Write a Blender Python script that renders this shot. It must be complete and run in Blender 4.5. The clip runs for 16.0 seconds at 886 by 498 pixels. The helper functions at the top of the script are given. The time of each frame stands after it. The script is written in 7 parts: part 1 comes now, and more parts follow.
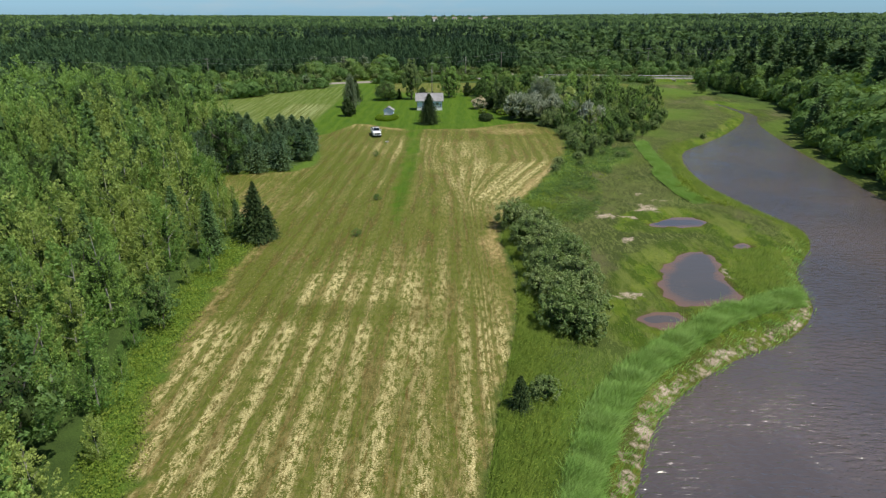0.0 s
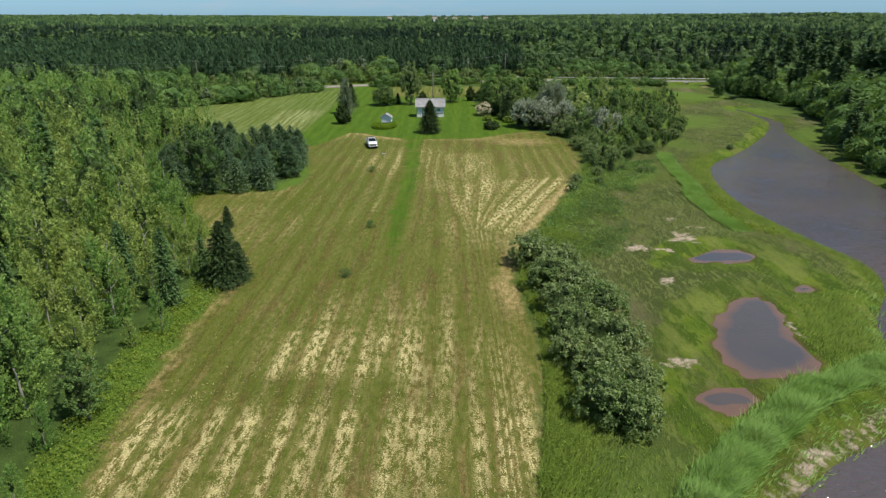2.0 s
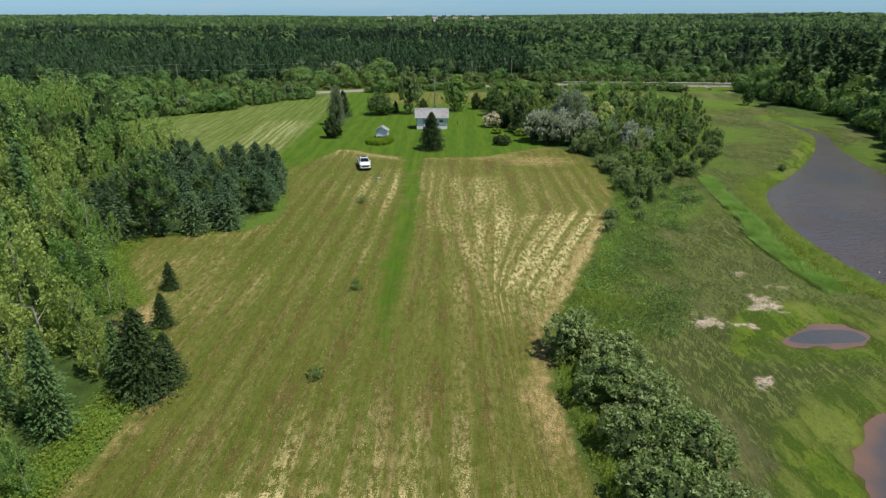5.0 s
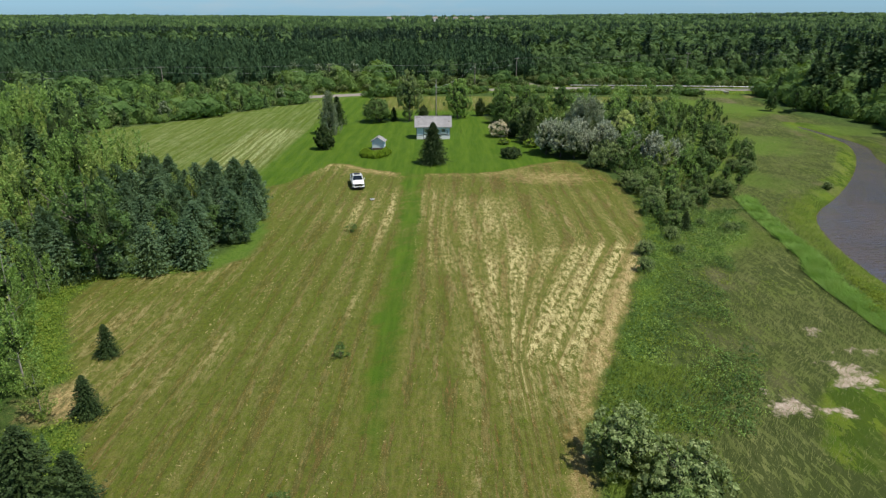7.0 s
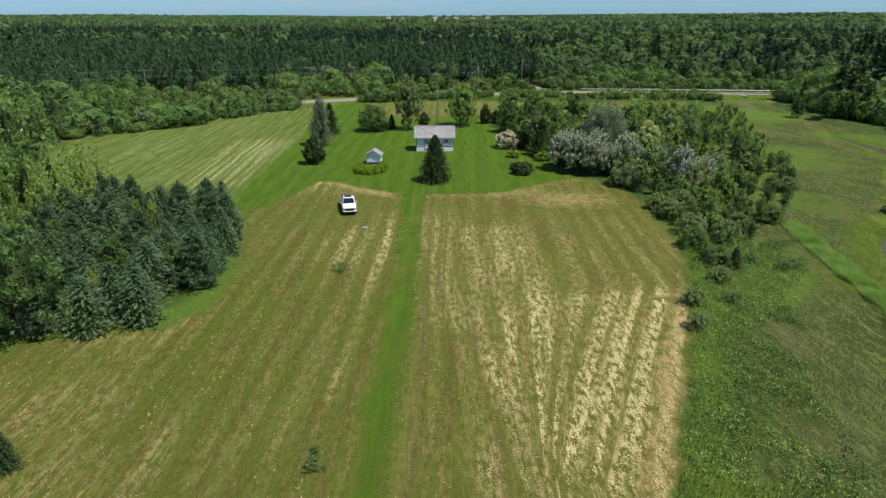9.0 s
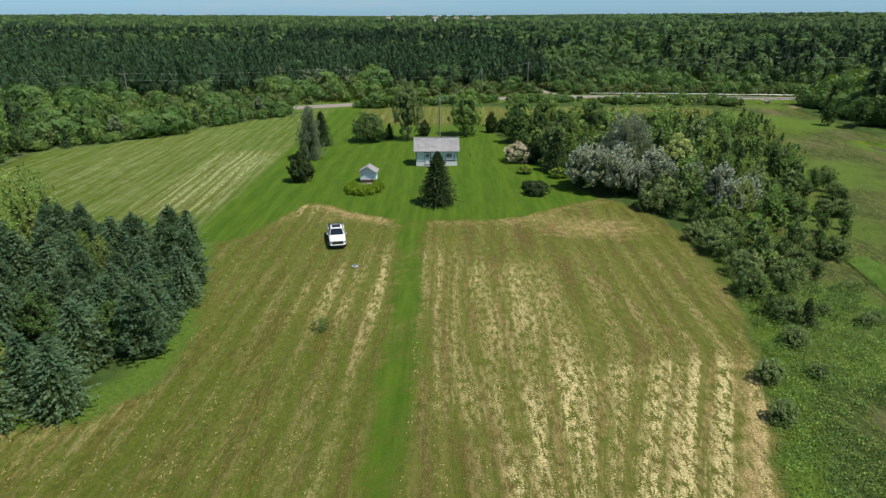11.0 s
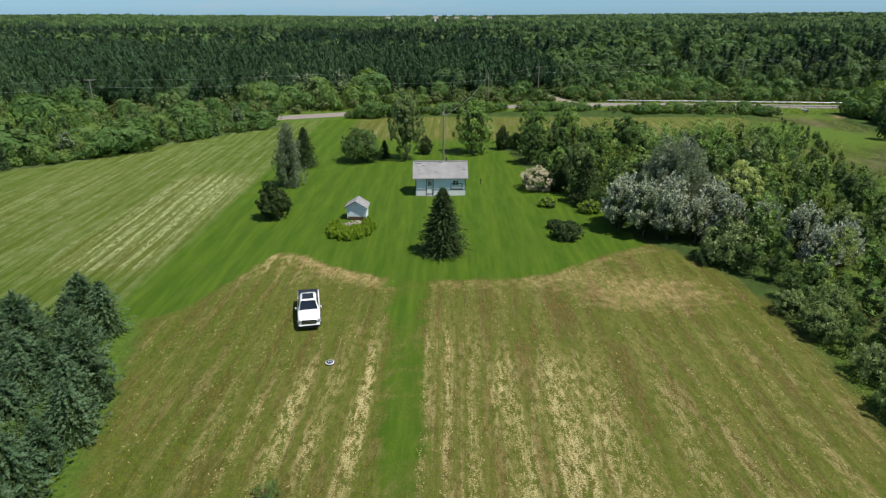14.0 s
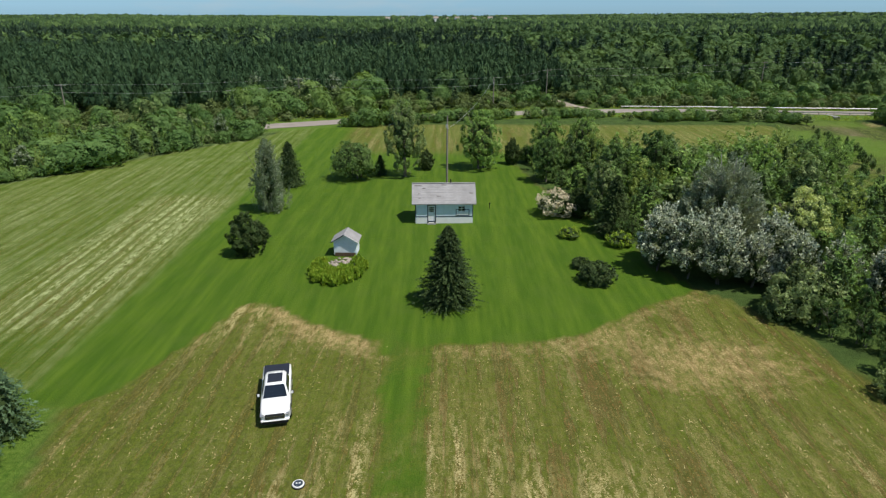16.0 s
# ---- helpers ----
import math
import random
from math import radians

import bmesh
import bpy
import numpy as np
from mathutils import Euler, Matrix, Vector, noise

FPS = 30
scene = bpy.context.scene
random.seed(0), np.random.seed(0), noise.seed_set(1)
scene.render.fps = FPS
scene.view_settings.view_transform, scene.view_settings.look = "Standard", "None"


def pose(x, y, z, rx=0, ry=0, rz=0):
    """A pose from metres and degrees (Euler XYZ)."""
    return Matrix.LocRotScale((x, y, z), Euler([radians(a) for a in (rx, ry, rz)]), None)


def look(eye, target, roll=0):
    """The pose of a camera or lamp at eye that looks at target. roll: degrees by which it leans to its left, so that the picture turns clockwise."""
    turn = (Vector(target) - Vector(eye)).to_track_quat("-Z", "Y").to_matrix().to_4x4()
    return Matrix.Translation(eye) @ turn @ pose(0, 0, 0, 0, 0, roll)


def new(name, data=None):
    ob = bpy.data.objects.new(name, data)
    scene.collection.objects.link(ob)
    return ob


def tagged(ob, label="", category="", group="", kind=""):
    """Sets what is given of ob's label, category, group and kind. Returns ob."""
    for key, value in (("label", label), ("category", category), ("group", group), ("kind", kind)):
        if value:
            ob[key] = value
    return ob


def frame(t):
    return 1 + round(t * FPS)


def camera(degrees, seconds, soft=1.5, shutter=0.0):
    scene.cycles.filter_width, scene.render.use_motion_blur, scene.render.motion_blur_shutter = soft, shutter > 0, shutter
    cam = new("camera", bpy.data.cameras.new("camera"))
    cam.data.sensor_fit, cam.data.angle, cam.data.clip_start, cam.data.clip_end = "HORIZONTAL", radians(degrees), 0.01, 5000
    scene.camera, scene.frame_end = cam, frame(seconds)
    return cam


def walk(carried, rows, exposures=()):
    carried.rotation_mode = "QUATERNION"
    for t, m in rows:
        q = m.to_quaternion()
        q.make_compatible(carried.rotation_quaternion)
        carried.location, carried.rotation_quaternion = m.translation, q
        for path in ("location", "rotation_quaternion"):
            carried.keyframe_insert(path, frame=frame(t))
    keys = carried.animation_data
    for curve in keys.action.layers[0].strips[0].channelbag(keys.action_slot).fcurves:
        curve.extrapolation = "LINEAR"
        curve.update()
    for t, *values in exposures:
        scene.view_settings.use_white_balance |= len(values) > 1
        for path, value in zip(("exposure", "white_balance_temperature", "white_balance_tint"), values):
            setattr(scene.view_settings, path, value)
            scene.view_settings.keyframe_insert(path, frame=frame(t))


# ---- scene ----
# A mown hay field with a small cabin between woods and a tidal river, flown over by a drone.

# ---- camera ----
cam = camera(70.96, 16.0, soft=1.3)
START, SPEED = Vector((0.0, 0.0, 26.1)), Vector((-0.254, 6.58, -0.086))
PITCH, ROLL, YAW = -20.85, 0.15, 0.0


def drone(t):
    p = START + SPEED * t
    return pose(p.x, p.y, p.z, 90 + PITCH, 0, YAW) @ pose(0, 0, 0, 0, 0, ROLL)


walk(cam, [(t, drone(t)) for t in (0.0, 4.0, 8.0, 12.0, 16.0)])

# ---- light ----
SUN_TO = Vector((1.0, -0.50, 2.10)).normalized()
world = bpy.data.worlds.new("sky")
scene.world = world
world.use_nodes = True
wn, wl = world.node_tree.nodes, world.node_tree.links
sky = wn.new("ShaderNodeTexSky")
sky.sky_type = "NISHITA"
sky.sun_disc = False
sky.sun_elevation = math.asin(SUN_TO.z)
sky.sun_rotation = math.atan2(SUN_TO.x, SUN_TO.y)
sky.air_density, sky.dust_density, sky.ozone_density = 1.0, 0.2, 1.0
back = wn["Background"]
back.inputs["Strength"].default_value = 0.080
# thin clouds low over the horizon
tc = wn.new("ShaderNodeTexCoord")
mp = wn.new("ShaderNodeMapping")
mp.inputs["Scale"].default_value = (5.0, 5.0, 26.0)
cl = wn.new("ShaderNodeTexNoise")
cl.inputs["Scale"].default_value, cl.inputs["Detail"].default_value = 1.3, 6.0
cr = wn.new("ShaderNodeValToRGB")
cr.color_ramp.elements[0].position, cr.color_ramp.elements[1].position = 0.54, 0.76
cm = wn.new("ShaderNodeMixRGB")
cm.inputs[2].default_value = (5.0, 5.9, 6.4, 1)
cs = wn.new("ShaderNodeMath")
cs.operation = "MULTIPLY"
cs.inputs[1].default_value = 0.45
wl.new(tc.outputs["Generated"], mp.inputs[0])
wl.new(mp.outputs[0], cl.inputs["Vector"])
wl.new(cl.outputs[0], cr.inputs[0])
wl.new(cr.outputs[0], cs.inputs[0])
wl.new(cs.outputs[0], cm.inputs[0])
tint = wn.new("ShaderNodeMixRGB")
tint.blend_type = "MULTIPLY"
tint.inputs[0].default_value = 1.0
height = wn.new("ShaderNodeSeparateXYZ")
deep = wn.new("ShaderNodeValToRGB")
deep.color_ramp.elements[0].position, deep.color_ramp.elements[1].position = 0.0, 0.35
deep.color_ramp.elements[0].color = (0.43, 0.79, 1.43, 1)
deep.color_ramp.elements[1].color = (1.0, 1.05, 1.0, 1)
wl.new(tc.outputs["Generated"], height.inputs[0])
wl.new(height.outputs[2], deep.inputs[0])
wl.new(deep.outputs[0], tint.inputs[2])
wl.new(sky.outputs[0], tint.inputs[1])
wl.new(tint.outputs[0], cm.inputs[1])
wl.new(cm.outputs[0], back.inputs["Color"])
sun_data = bpy.data.lights.new("sun", "SUN")
sun_data.energy, sun_data.angle, sun_data.color = 4.6, radians(0.6), (1.0, 0.94, 0.83)
sun = new("sun", sun_data)
sun.matrix_world = look(SUN_TO * 200, (0, 0, 0))
scene.view_settings.exposure = 0.20


# ---- materials ----
class Nodes:
    """Short hand for building one node material."""

    def __init__(self, name):
        self.mat = bpy.data.materials.new(name)
        self.mat.use_nodes = True
        self.tree = self.mat.node_tree
        self.n = self.tree.nodes
        self.out = self.n["Material Output"]
        self.bsdf = self.n["Principled BSDF"]

    def add(self, kind, **values):
        node = self.n.new("ShaderNode" + kind)
        for key, value in values.items():
            node.inputs[key.replace("_", " ")].default_value = value
        return node

    def link(self, a, b):
        self.tree.links.new(a, b)

    def coords(self, scale=(1, 1, 1), rot=0.0):
        g = self.add("NewGeometry")
        m = self.add("Mapping")
        m.inputs["Scale"].default_value = scale
        m.inputs["Rotation"].default_value = (0, 0, rot)
        self.link(g.outputs["Position"], m.inputs[0])
        return m.outputs[0]

    def local(self, scale=(1, 1, 1)):
        g = self.add("TexCoord")
        m = self.add("Mapping")
        m.inputs["Scale"].default_value = scale
        self.link(g.outputs["Object"], m.inputs[0])
        return m.outputs[0]

    def noise(self, vec, scale, detail=4.0, rough=0.55):
        t = self.add("TexNoise", Scale=scale, Detail=detail, Roughness=rough)
        self.link(vec, t.inputs["Vector"])
        return t.outputs[0]

    def ramp(self, fac, a, b, ca=(0, 0, 0, 1), cb=(1, 1, 1, 1)):
        r = self.add("ValToRGB")
        e = r.color_ramp.elements
        e[0].position, e[1].position, e[0].color, e[1].color = a, b, ca, cb
        self.link(fac, r.inputs[0])
        return r.outputs[0]

    def math(self, op, a, b=None):
        m = self.add("Math")
        m.operation = op
        for i, v in enumerate((a, b)):
            if v is None:
                continue
            if isinstance(v, (int, float)):
                m.inputs[i].default_value = v
            else:
                self.link(v, m.inputs[i])
        return m.outputs[0]

    def mix(self, fac, a, b, mode="MIX"):
        m = self.add("MixRGB")
        m.blend_type = mode
        for i, v in enumerate((fac, a, b)):
            if isinstance(v, (int, float)):
                m.inputs[i].default_value = v
            elif isinstance(v, tuple):
                m.inputs[i].default_value = (*v, 1)
            else:
                self.link(v, m.inputs[i])
        return m.outputs[0]

    def finish(self, colour, rough=0.8, metal=0.0, bump=None, strength=0.3, distance=0.05, spec=0.3):
        b = self.bsdf
        if isinstance(colour, tuple):
            b.inputs["Base Color"].default_value = (*colour, 1)
        else:
            self.link(colour, b.inputs["Base Color"])
        if isinstance(rough, (int, float)):
            b.inputs["Roughness"].default_value = rough
        else:
            self.link(rough, b.inputs["Roughness"])
        b.inputs["Metallic"].default_value = metal
        b.inputs["Specular IOR Level"].default_value = spec
        if bump is not None:
            bn = self.add("Bump", Strength=strength, Distance=distance)
            self.link(bump, bn.inputs["Height"])
            self.link(bn.outputs[0], b.inputs["Normal"])
        return self.mat


def plain(name, colour, rough=0.6, metal=0.0, vary=0.25, scale=3.0, bump=0.1, spec=0.3, grain=None):
    """A surface with soft stains and a fine grain."""
    k = Nodes(name)
    v = k.local(grain or (1, 1, 1))
    big = k.noise(v, scale, 5)
    fine = k.noise(v, scale * 14, 3)
    dark = tuple(c * (1 - vary) for c in colour)
    c = k.mix(k.ramp(big, 0.3, 0.7), dark, colour)
    c = k.mix(k.math("MULTIPLY", k.ramp(fine, 0.35, 0.75), vary * 0.8), c, tuple(c0 * 0.55 for c0 in colour))
    return k.finish(c, rough, metal, fine, bump, 0.01, spec)


def leaf(name, a, b, dark, patch=0.22, through_light=0.47, rough=0.55, lift=0.0, odd=0.5, mottle=0.0, sharp=0.0, gaps=0.0):
    """Foliage: each leaf its own tone, each plant and each patch of wood a little different."""
    k = Nodes(name)
    g = k.add("NewGeometry")
    o = k.add("ObjectInfo")
    isl = g.outputs["Random Per Island"]
    v = k.coords()
    n = k.noise(v, patch, 3)
    tone = k.math("ADD", k.math("MULTIPLY", k.ramp(n, 0.32, 0.68), 0.65), k.math("MULTIPLY", o.outputs["Random"], 0.45))
    c = k.mix(k.math("MINIMUM", tone, 1.0), a, b)
    c = k.mix(k.math("MULTIPLY", k.ramp(isl, sharp, 1.0 - sharp), odd), c, dark)
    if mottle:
        # dark gaps between leaves, painted into the colour as noise spots
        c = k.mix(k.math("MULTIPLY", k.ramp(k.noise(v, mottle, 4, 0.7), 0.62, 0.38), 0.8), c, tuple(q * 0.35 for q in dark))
    k.link(c, k.bsdf.inputs["Base Color"])
    k.bsdf.inputs["Roughness"].default_value = rough
    k.bsdf.inputs["Specular IOR Level"].default_value = 0.12
    if lift:
        up = k.add("VectorMath")
        up.operation = "ADD"
        up.inputs[1].default_value = (0, 0, lift)
        k.link(g.outputs["Normal"], up.inputs[0])
        unit = k.add("VectorMath")
        unit.operation = "NORMALIZE"
        k.link(up.outputs[0], unit.inputs[0])
        k.link(unit.outputs[0], k.bsdf.inputs["Normal"])
    t = k.add("BsdfTranslucent")
    k.link(k.mix(1.0, c, (1.25, 1.2, 0.55), "MULTIPLY"), t.inputs[0])
    m = k.add("MixShader")
    m.inputs[0].default_value = through_light
    k.link(k.bsdf.outputs[0], m.inputs[1])
    k.link(t.outputs[0], m.inputs[2])
    if gaps:
        # the ragged outline and the gaps of a clump of leaves
        clear, cut = k.add("BsdfTransparent"), k.add("MixShader")
        k.link(k.ramp(k.noise(v, gaps, 2, 0.6), 0.44, 0.47), cut.inputs[0])
        k.link(clear.outputs[0], cut.inputs[1])
        k.link(m.outputs[0], cut.inputs[2])
        k.link(cut.outputs[0], k.out.inputs[0])
    else:
        k.link(m.outputs[0], k.out.inputs[0])
    return k.mat


LEAF = leaf("poplar_leaves", (0.150, 0.285, 0.066), (0.345, 0.500, 0.130), (0.052, 0.112, 0.032), 0.16, 0.24, 0.45, odd=0.45, gaps=9.0)
LEAF_WARM = leaf("birch_leaves", (0.235, 0.335, 0.080), (0.430, 0.515, 0.146), (0.080, 0.135, 0.036), 0.16, 0.24, 0.45, odd=0.45, gaps=9.0)
LEAF_DEEP = leaf("alder_leaves", (0.074, 0.155, 0.042), (0.170, 0.268, 0.080), (0.027, 0.062, 0.018), 0.22, 0.24, 0.45, odd=0.45, gaps=9.0)
LEAF_BRIGHT = leaf("weed_leaves", (0.184, 0.279, 0.043), (0.314, 0.385, 0.072), (0.128, 0.200, 0.034), 0.4, gaps=9.0)
NEEDLE = leaf("spruce_needles", (0.053, 0.100, 0.040), (0.109, 0.175, 0.065), (0.025, 0.052, 0.022), 0.15, 0.12, gaps=9.0)
NEEDLE_SOFT = leaf("larch_needles", (0.105, 0.198, 0.073), (0.185, 0.288, 0.103), (0.051, 0.107, 0.039), 0.15, 0.25, gaps=9.0)
SILVER = leaf("silver_leaves", (0.800, 0.820, 0.720), (0.600, 0.660, 0.510), (0.046, 0.082, 0.034), 0.9, 0.15, 0.5, 0.0, 0.90, 0.0, 0.42)
SILVER_EDGE = leaf("pale_willow_leaves", (0.185, 0.245, 0.130), (0.500, 0.550, 0.430), (0.056, 0.094, 0.040), 1.3, 0.2, 0.45, 0.0, 0.75, gaps=9.0)
LIME = leaf("lime_leaves", (0.430, 0.530, 0.180), (0.560, 0.600, 0.270), (0.192, 0.296, 0.076), 0.6, 0.3, odd=0.35, gaps=9.0)
BLOSSOM = leaf("blossom_leaves", (0.720, 0.630, 0.570), (0.700, 0.600, 0.470), (0.251, 0.309, 0.126), 1.2, 0.2)
YELLOW = leaf("lily_leaves", (0.243, 0.387, 0.041), (0.351, 0.427, 0.048), (0.086, 0.229, 0.026), 0.9, 0.3)
REED = leaf("reed_blades", (0.150, 0.305, 0.050), (0.285, 0.440, 0.135), (0.095, 0.215, 0.032), 0.35, 0.35, 0.6, 3.0)
SEDGE = leaf("sedge_blades", (0.105, 0.138, 0.036), (0.255, 0.270, 0.115), (0.100, 0.130, 0.036), 0.26, 0.25, 0.7, 4.0)
GRASS = leaf("meadow_grass_blades", (0.105, 0.185, 0.022), (0.215, 0.285, 0.050), (0.085, 0.150, 0.020), 0.5, 0.3, 0.65, 2.0)
NEEDLE_DARK = leaf("dark_spruce_needles", (0.036, 0.067, 0.024), (0.078, 0.120, 0.040), (0.017, 0.031, 0.010), 0.5, 0.12, gaps=11.0)
PINE = leaf("pine_needles", (0.088, 0.166, 0.088), (0.172, 0.262, 0.136), (0.032, 0.070, 0.038), 0.3, 0.3, gaps=11.0)
WILLOW = leaf("willow_leaves", (0.130, 0.225, 0.055), (0.370, 0.445, 0.200), (0.050, 0.098, 0.024), 1.3, 0.25, 0.40, 0.0, 0.65, gaps=9.0)
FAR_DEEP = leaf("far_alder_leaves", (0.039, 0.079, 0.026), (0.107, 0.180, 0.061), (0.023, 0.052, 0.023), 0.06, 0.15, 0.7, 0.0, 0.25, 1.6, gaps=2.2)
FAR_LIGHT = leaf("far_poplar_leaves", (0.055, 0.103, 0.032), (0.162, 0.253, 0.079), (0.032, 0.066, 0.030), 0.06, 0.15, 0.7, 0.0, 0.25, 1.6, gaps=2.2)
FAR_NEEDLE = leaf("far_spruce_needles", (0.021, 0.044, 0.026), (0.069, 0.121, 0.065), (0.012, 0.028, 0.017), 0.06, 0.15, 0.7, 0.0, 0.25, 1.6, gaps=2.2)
FAR_PINE = leaf("far_pine_needles", (0.028, 0.063, 0.028), (0.073, 0.134, 0.056), (0.015, 0.037, 0.017), 0.05, 0.1, 0.7, 0.0, 0.25, gaps=2.2)
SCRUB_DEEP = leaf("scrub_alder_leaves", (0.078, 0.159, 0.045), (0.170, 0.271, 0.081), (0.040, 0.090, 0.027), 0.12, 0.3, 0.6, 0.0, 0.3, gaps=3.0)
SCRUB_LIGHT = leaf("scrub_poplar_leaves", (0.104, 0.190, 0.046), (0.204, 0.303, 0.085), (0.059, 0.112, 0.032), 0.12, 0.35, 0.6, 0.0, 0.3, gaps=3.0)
SCRUB_OLIVE = leaf("scrub_gale_leaves", (0.078, 0.116, 0.037), (0.145, 0.189, 0.067), (0.042, 0.068, 0.024), 0.12, 0.25, 0.7, 0.0, 0.3, gaps=3.5)
BARK = plain("grey_bark", (0.20, 0.18, 0.15), 0.9, 0, 0.5, 6, 0.6, 0.1, (1, 1, 0.25))
# Shade inside the crowns, put into the dark colour of their cores.
CORE_SHADE = leaf("crown_core_shade", (0.036, 0.063, 0.020), (0.062, 0.097, 0.030), (0.019, 0.036, 0.012), 0.6, 0.2, 0.7, 0.0, 0.3, gaps=4.5)
PALE_BARK = plain("pale_bark", (0.42, 0.40, 0.36), 0.85, 0, 0.45, 5, 0.4, 0.1, (1, 1, 0.4))


def ground_material():
    k = Nodes("meadow_ground")
    za = k.add("VertexColor")
    za.layer_name = "zone_a"
    zb = k.add("VertexColor")
    zb.layer_name = "zone_b"
    sa, sb = k.add("SeparateColor"), k.add("SeparateColor")
    k.link(za.outputs[0], sa.inputs[0])
    k.link(zb.outputs[0], sb.inputs[0])
    hay, lawn, field = sa.outputs[0], sa.outputs[1], sa.outputs[2]
    marsh, bright, sand = sb.outputs[0], sb.outputs[1], sb.outputs[2]
    zc = k.add("VertexColor")
    zc.layer_name = "zone_c"
    sc = k.add("SeparateColor")
    k.link(zc.outputs[0], sc.inputs[0])
    dirt, mud, lush = sc.outputs[0], sc.outputs[1], sc.outputs[2]
    row = k.add("Attribute")
    row.attribute_name = "swath"
    u = row.outputs["Fac"]
    v = k.coords()
    fine = k.noise(v, 3.2, 6, 0.65)
    grain = k.noise(v, 9.0, 4, 0.7)
    mid = k.noise(v, 0.45, 4)
    broad = k.noise(v, 0.09, 3)
    long = k.noise(k.coords((1.6, 0.14, 1)), 1.0, 4)
    wisps = k.noise(k.coords((2.4, 0.9, 1)), 1.0, 5, 0.7)
    # rough woodland floor
    c = k.mix(k.ramp(mid, 0.35, 0.65), (0.030, 0.055, 0.015), (0.060, 0.105, 0.025))
    c = k.mix(k.ramp(grain, 0.45, 0.8), c, (0.09, 0.14, 0.03))
    # mown field: green, olive and burnt strips
    dry = k.add("Attribute")
    dry.attribute_name = "burnt"
    burnt = dry.outputs["Fac"]
    other = k.add("Attribute")
    other.attribute_name = "pale_hay"
    pale = other.outputs["Fac"]
    f = k.mix(k.ramp(mid, 0.3, 0.7), (0.154, 0.146, 0.012), (0.268, 0.220, 0.030))
    rust = k.math("MULTIPLY", k.ramp(broad, 0.32, 0.56), k.math("MULTIPLY", burnt, 1.15))
    f = k.mix(rust, f, k.mix(k.ramp(fine, 0.4, 0.6), (0.225, 0.114, 0.036), (0.315, 0.192, 0.070)))
    f = k.mix(k.math("MULTIPLY", k.ramp(long, 0.48, 0.62), 0.55), f, (0.300, 0.285, 0.092))
    f = k.mix(k.math("MULTIPLY", k.ramp(fine, 0.5, 0.72), 0.7), f, (0.062, 0.092, 0.012))
    f = k.mix(k.math("MULTIPLY", k.ramp(grain, 0.52, 0.72), 0.5), f, (0.34, 0.32, 0.105))
    streak = k.noise(k.coords((5.5, 0.8, 1)), 1.0, 6, 0.7)
    f = k.mix(k.math("MULTIPLY", k.ramp(streak, 0.53, 0.63), k.math("ADD", k.math("MULTIPLY", burnt, 0.55), 0.25)), f, (0.41, 0.36, 0.135))
    f = k.mix(k.math("MULTIPLY", k.ramp(streak, 0.48, 0.36), 0.7), f, (0.052, 0.088, 0.010))
    f = k.mix(k.math("MULTIPLY", k.ramp(k.noise(k.coords((1.3, 0.35, 1)), 0.5, 5, 0.6), 0.56, 0.66), 0.8), f, (0.120, 0.200, 0.012))
    rose = k.ramp(k.noise(k.coords((0.8, 0.25, 1)), 0.7, 5, 0.65), 0.50, 0.58)
    f = k.mix(k.math("MULTIPLY", rose, k.math("MULTIPLY", burnt, 0.5)), f, k.mix(k.ramp(grain, 0.4, 0.6), (0.20, 0.100, 0.044), (0.37, 0.225, 0.105)))
    f = k.mix(k.math("MULTIPLY", k.ramp(grain, 0.48, 0.36), 0.55), f, (0.040, 0.060, 0.010))
    clumps = k.noise(k.coords((1.0, 0.7, 1)), 5.0, 5, 0.75)
    f = k.mix(k.math("MULTIPLY", k.ramp(clumps, 0.47, 0.38), 0.60), f, (0.060, 0.064, 0.010))
    f = k.mix(k.math("MULTIPLY", k.ramp(clumps, 0.55, 0.66), 0.5), f, (0.36, 0.33, 0.11))
    c = k.mix(field, c, f)
    # swaths of dry hay, uneven in width and broken along their length
    pos = k.add("SeparateXYZ")
    k.link(v, pos.inputs[0])
    along = k.add("CombineXYZ")
    k.link(u, along.inputs[0])
    k.link(k.math("MULTIPLY", pos.outputs[1], 0.045), along.inputs[1])
    rows = k.noise(along.outputs[0], 0.8, 4, 0.65)
    wob = k.math("ADD", u, k.math("MULTIPLY", k.math("SUBTRACT", long, 0.5), 0.9))
    wave = k.math("SINE", k.math("MULTIPLY", wob, 2 * math.pi / 2.26))
    both = k.math("ADD", k.math("MULTIPLY", wave, 0.07), k.math("ADD", k.math("MULTIPLY", rows, 0.85), 0.075))
    lines = k.ramp(both, 0.42, 0.62)
    broken = k.ramp(k.math("ADD", k.math("MULTIPLY", wisps, 0.65), k.math("MULTIPLY", grain, 0.35)), 0.46, 0.54)
    straw = k.math("MULTIPLY", k.math("ADD", k.math("MULTIPLY", lines, 0.95), 0.05), broken)
    straw = k.math("MINIMUM", k.math("MULTIPLY", k.math("MULTIPLY", straw, hay), 1.4), 1.0)
    hc = k.mix(k.ramp(grain, 0.38, 0.62), (0.34, 0.29, 0.10), (0.74, 0.655, 0.345))
    hc = k.mix(pale, hc, k.mix(k.ramp(grain, 0.38, 0.62), (0.22, 0.29, 0.08), (0.62, 0.66, 0.36)))
    c = k.mix(k.math("MULTIPLY", k.math("MULTIPLY", k.ramp(rows, 0.52, 0.7), field), 0.4), c, (0.205, 0.175, 0.062))
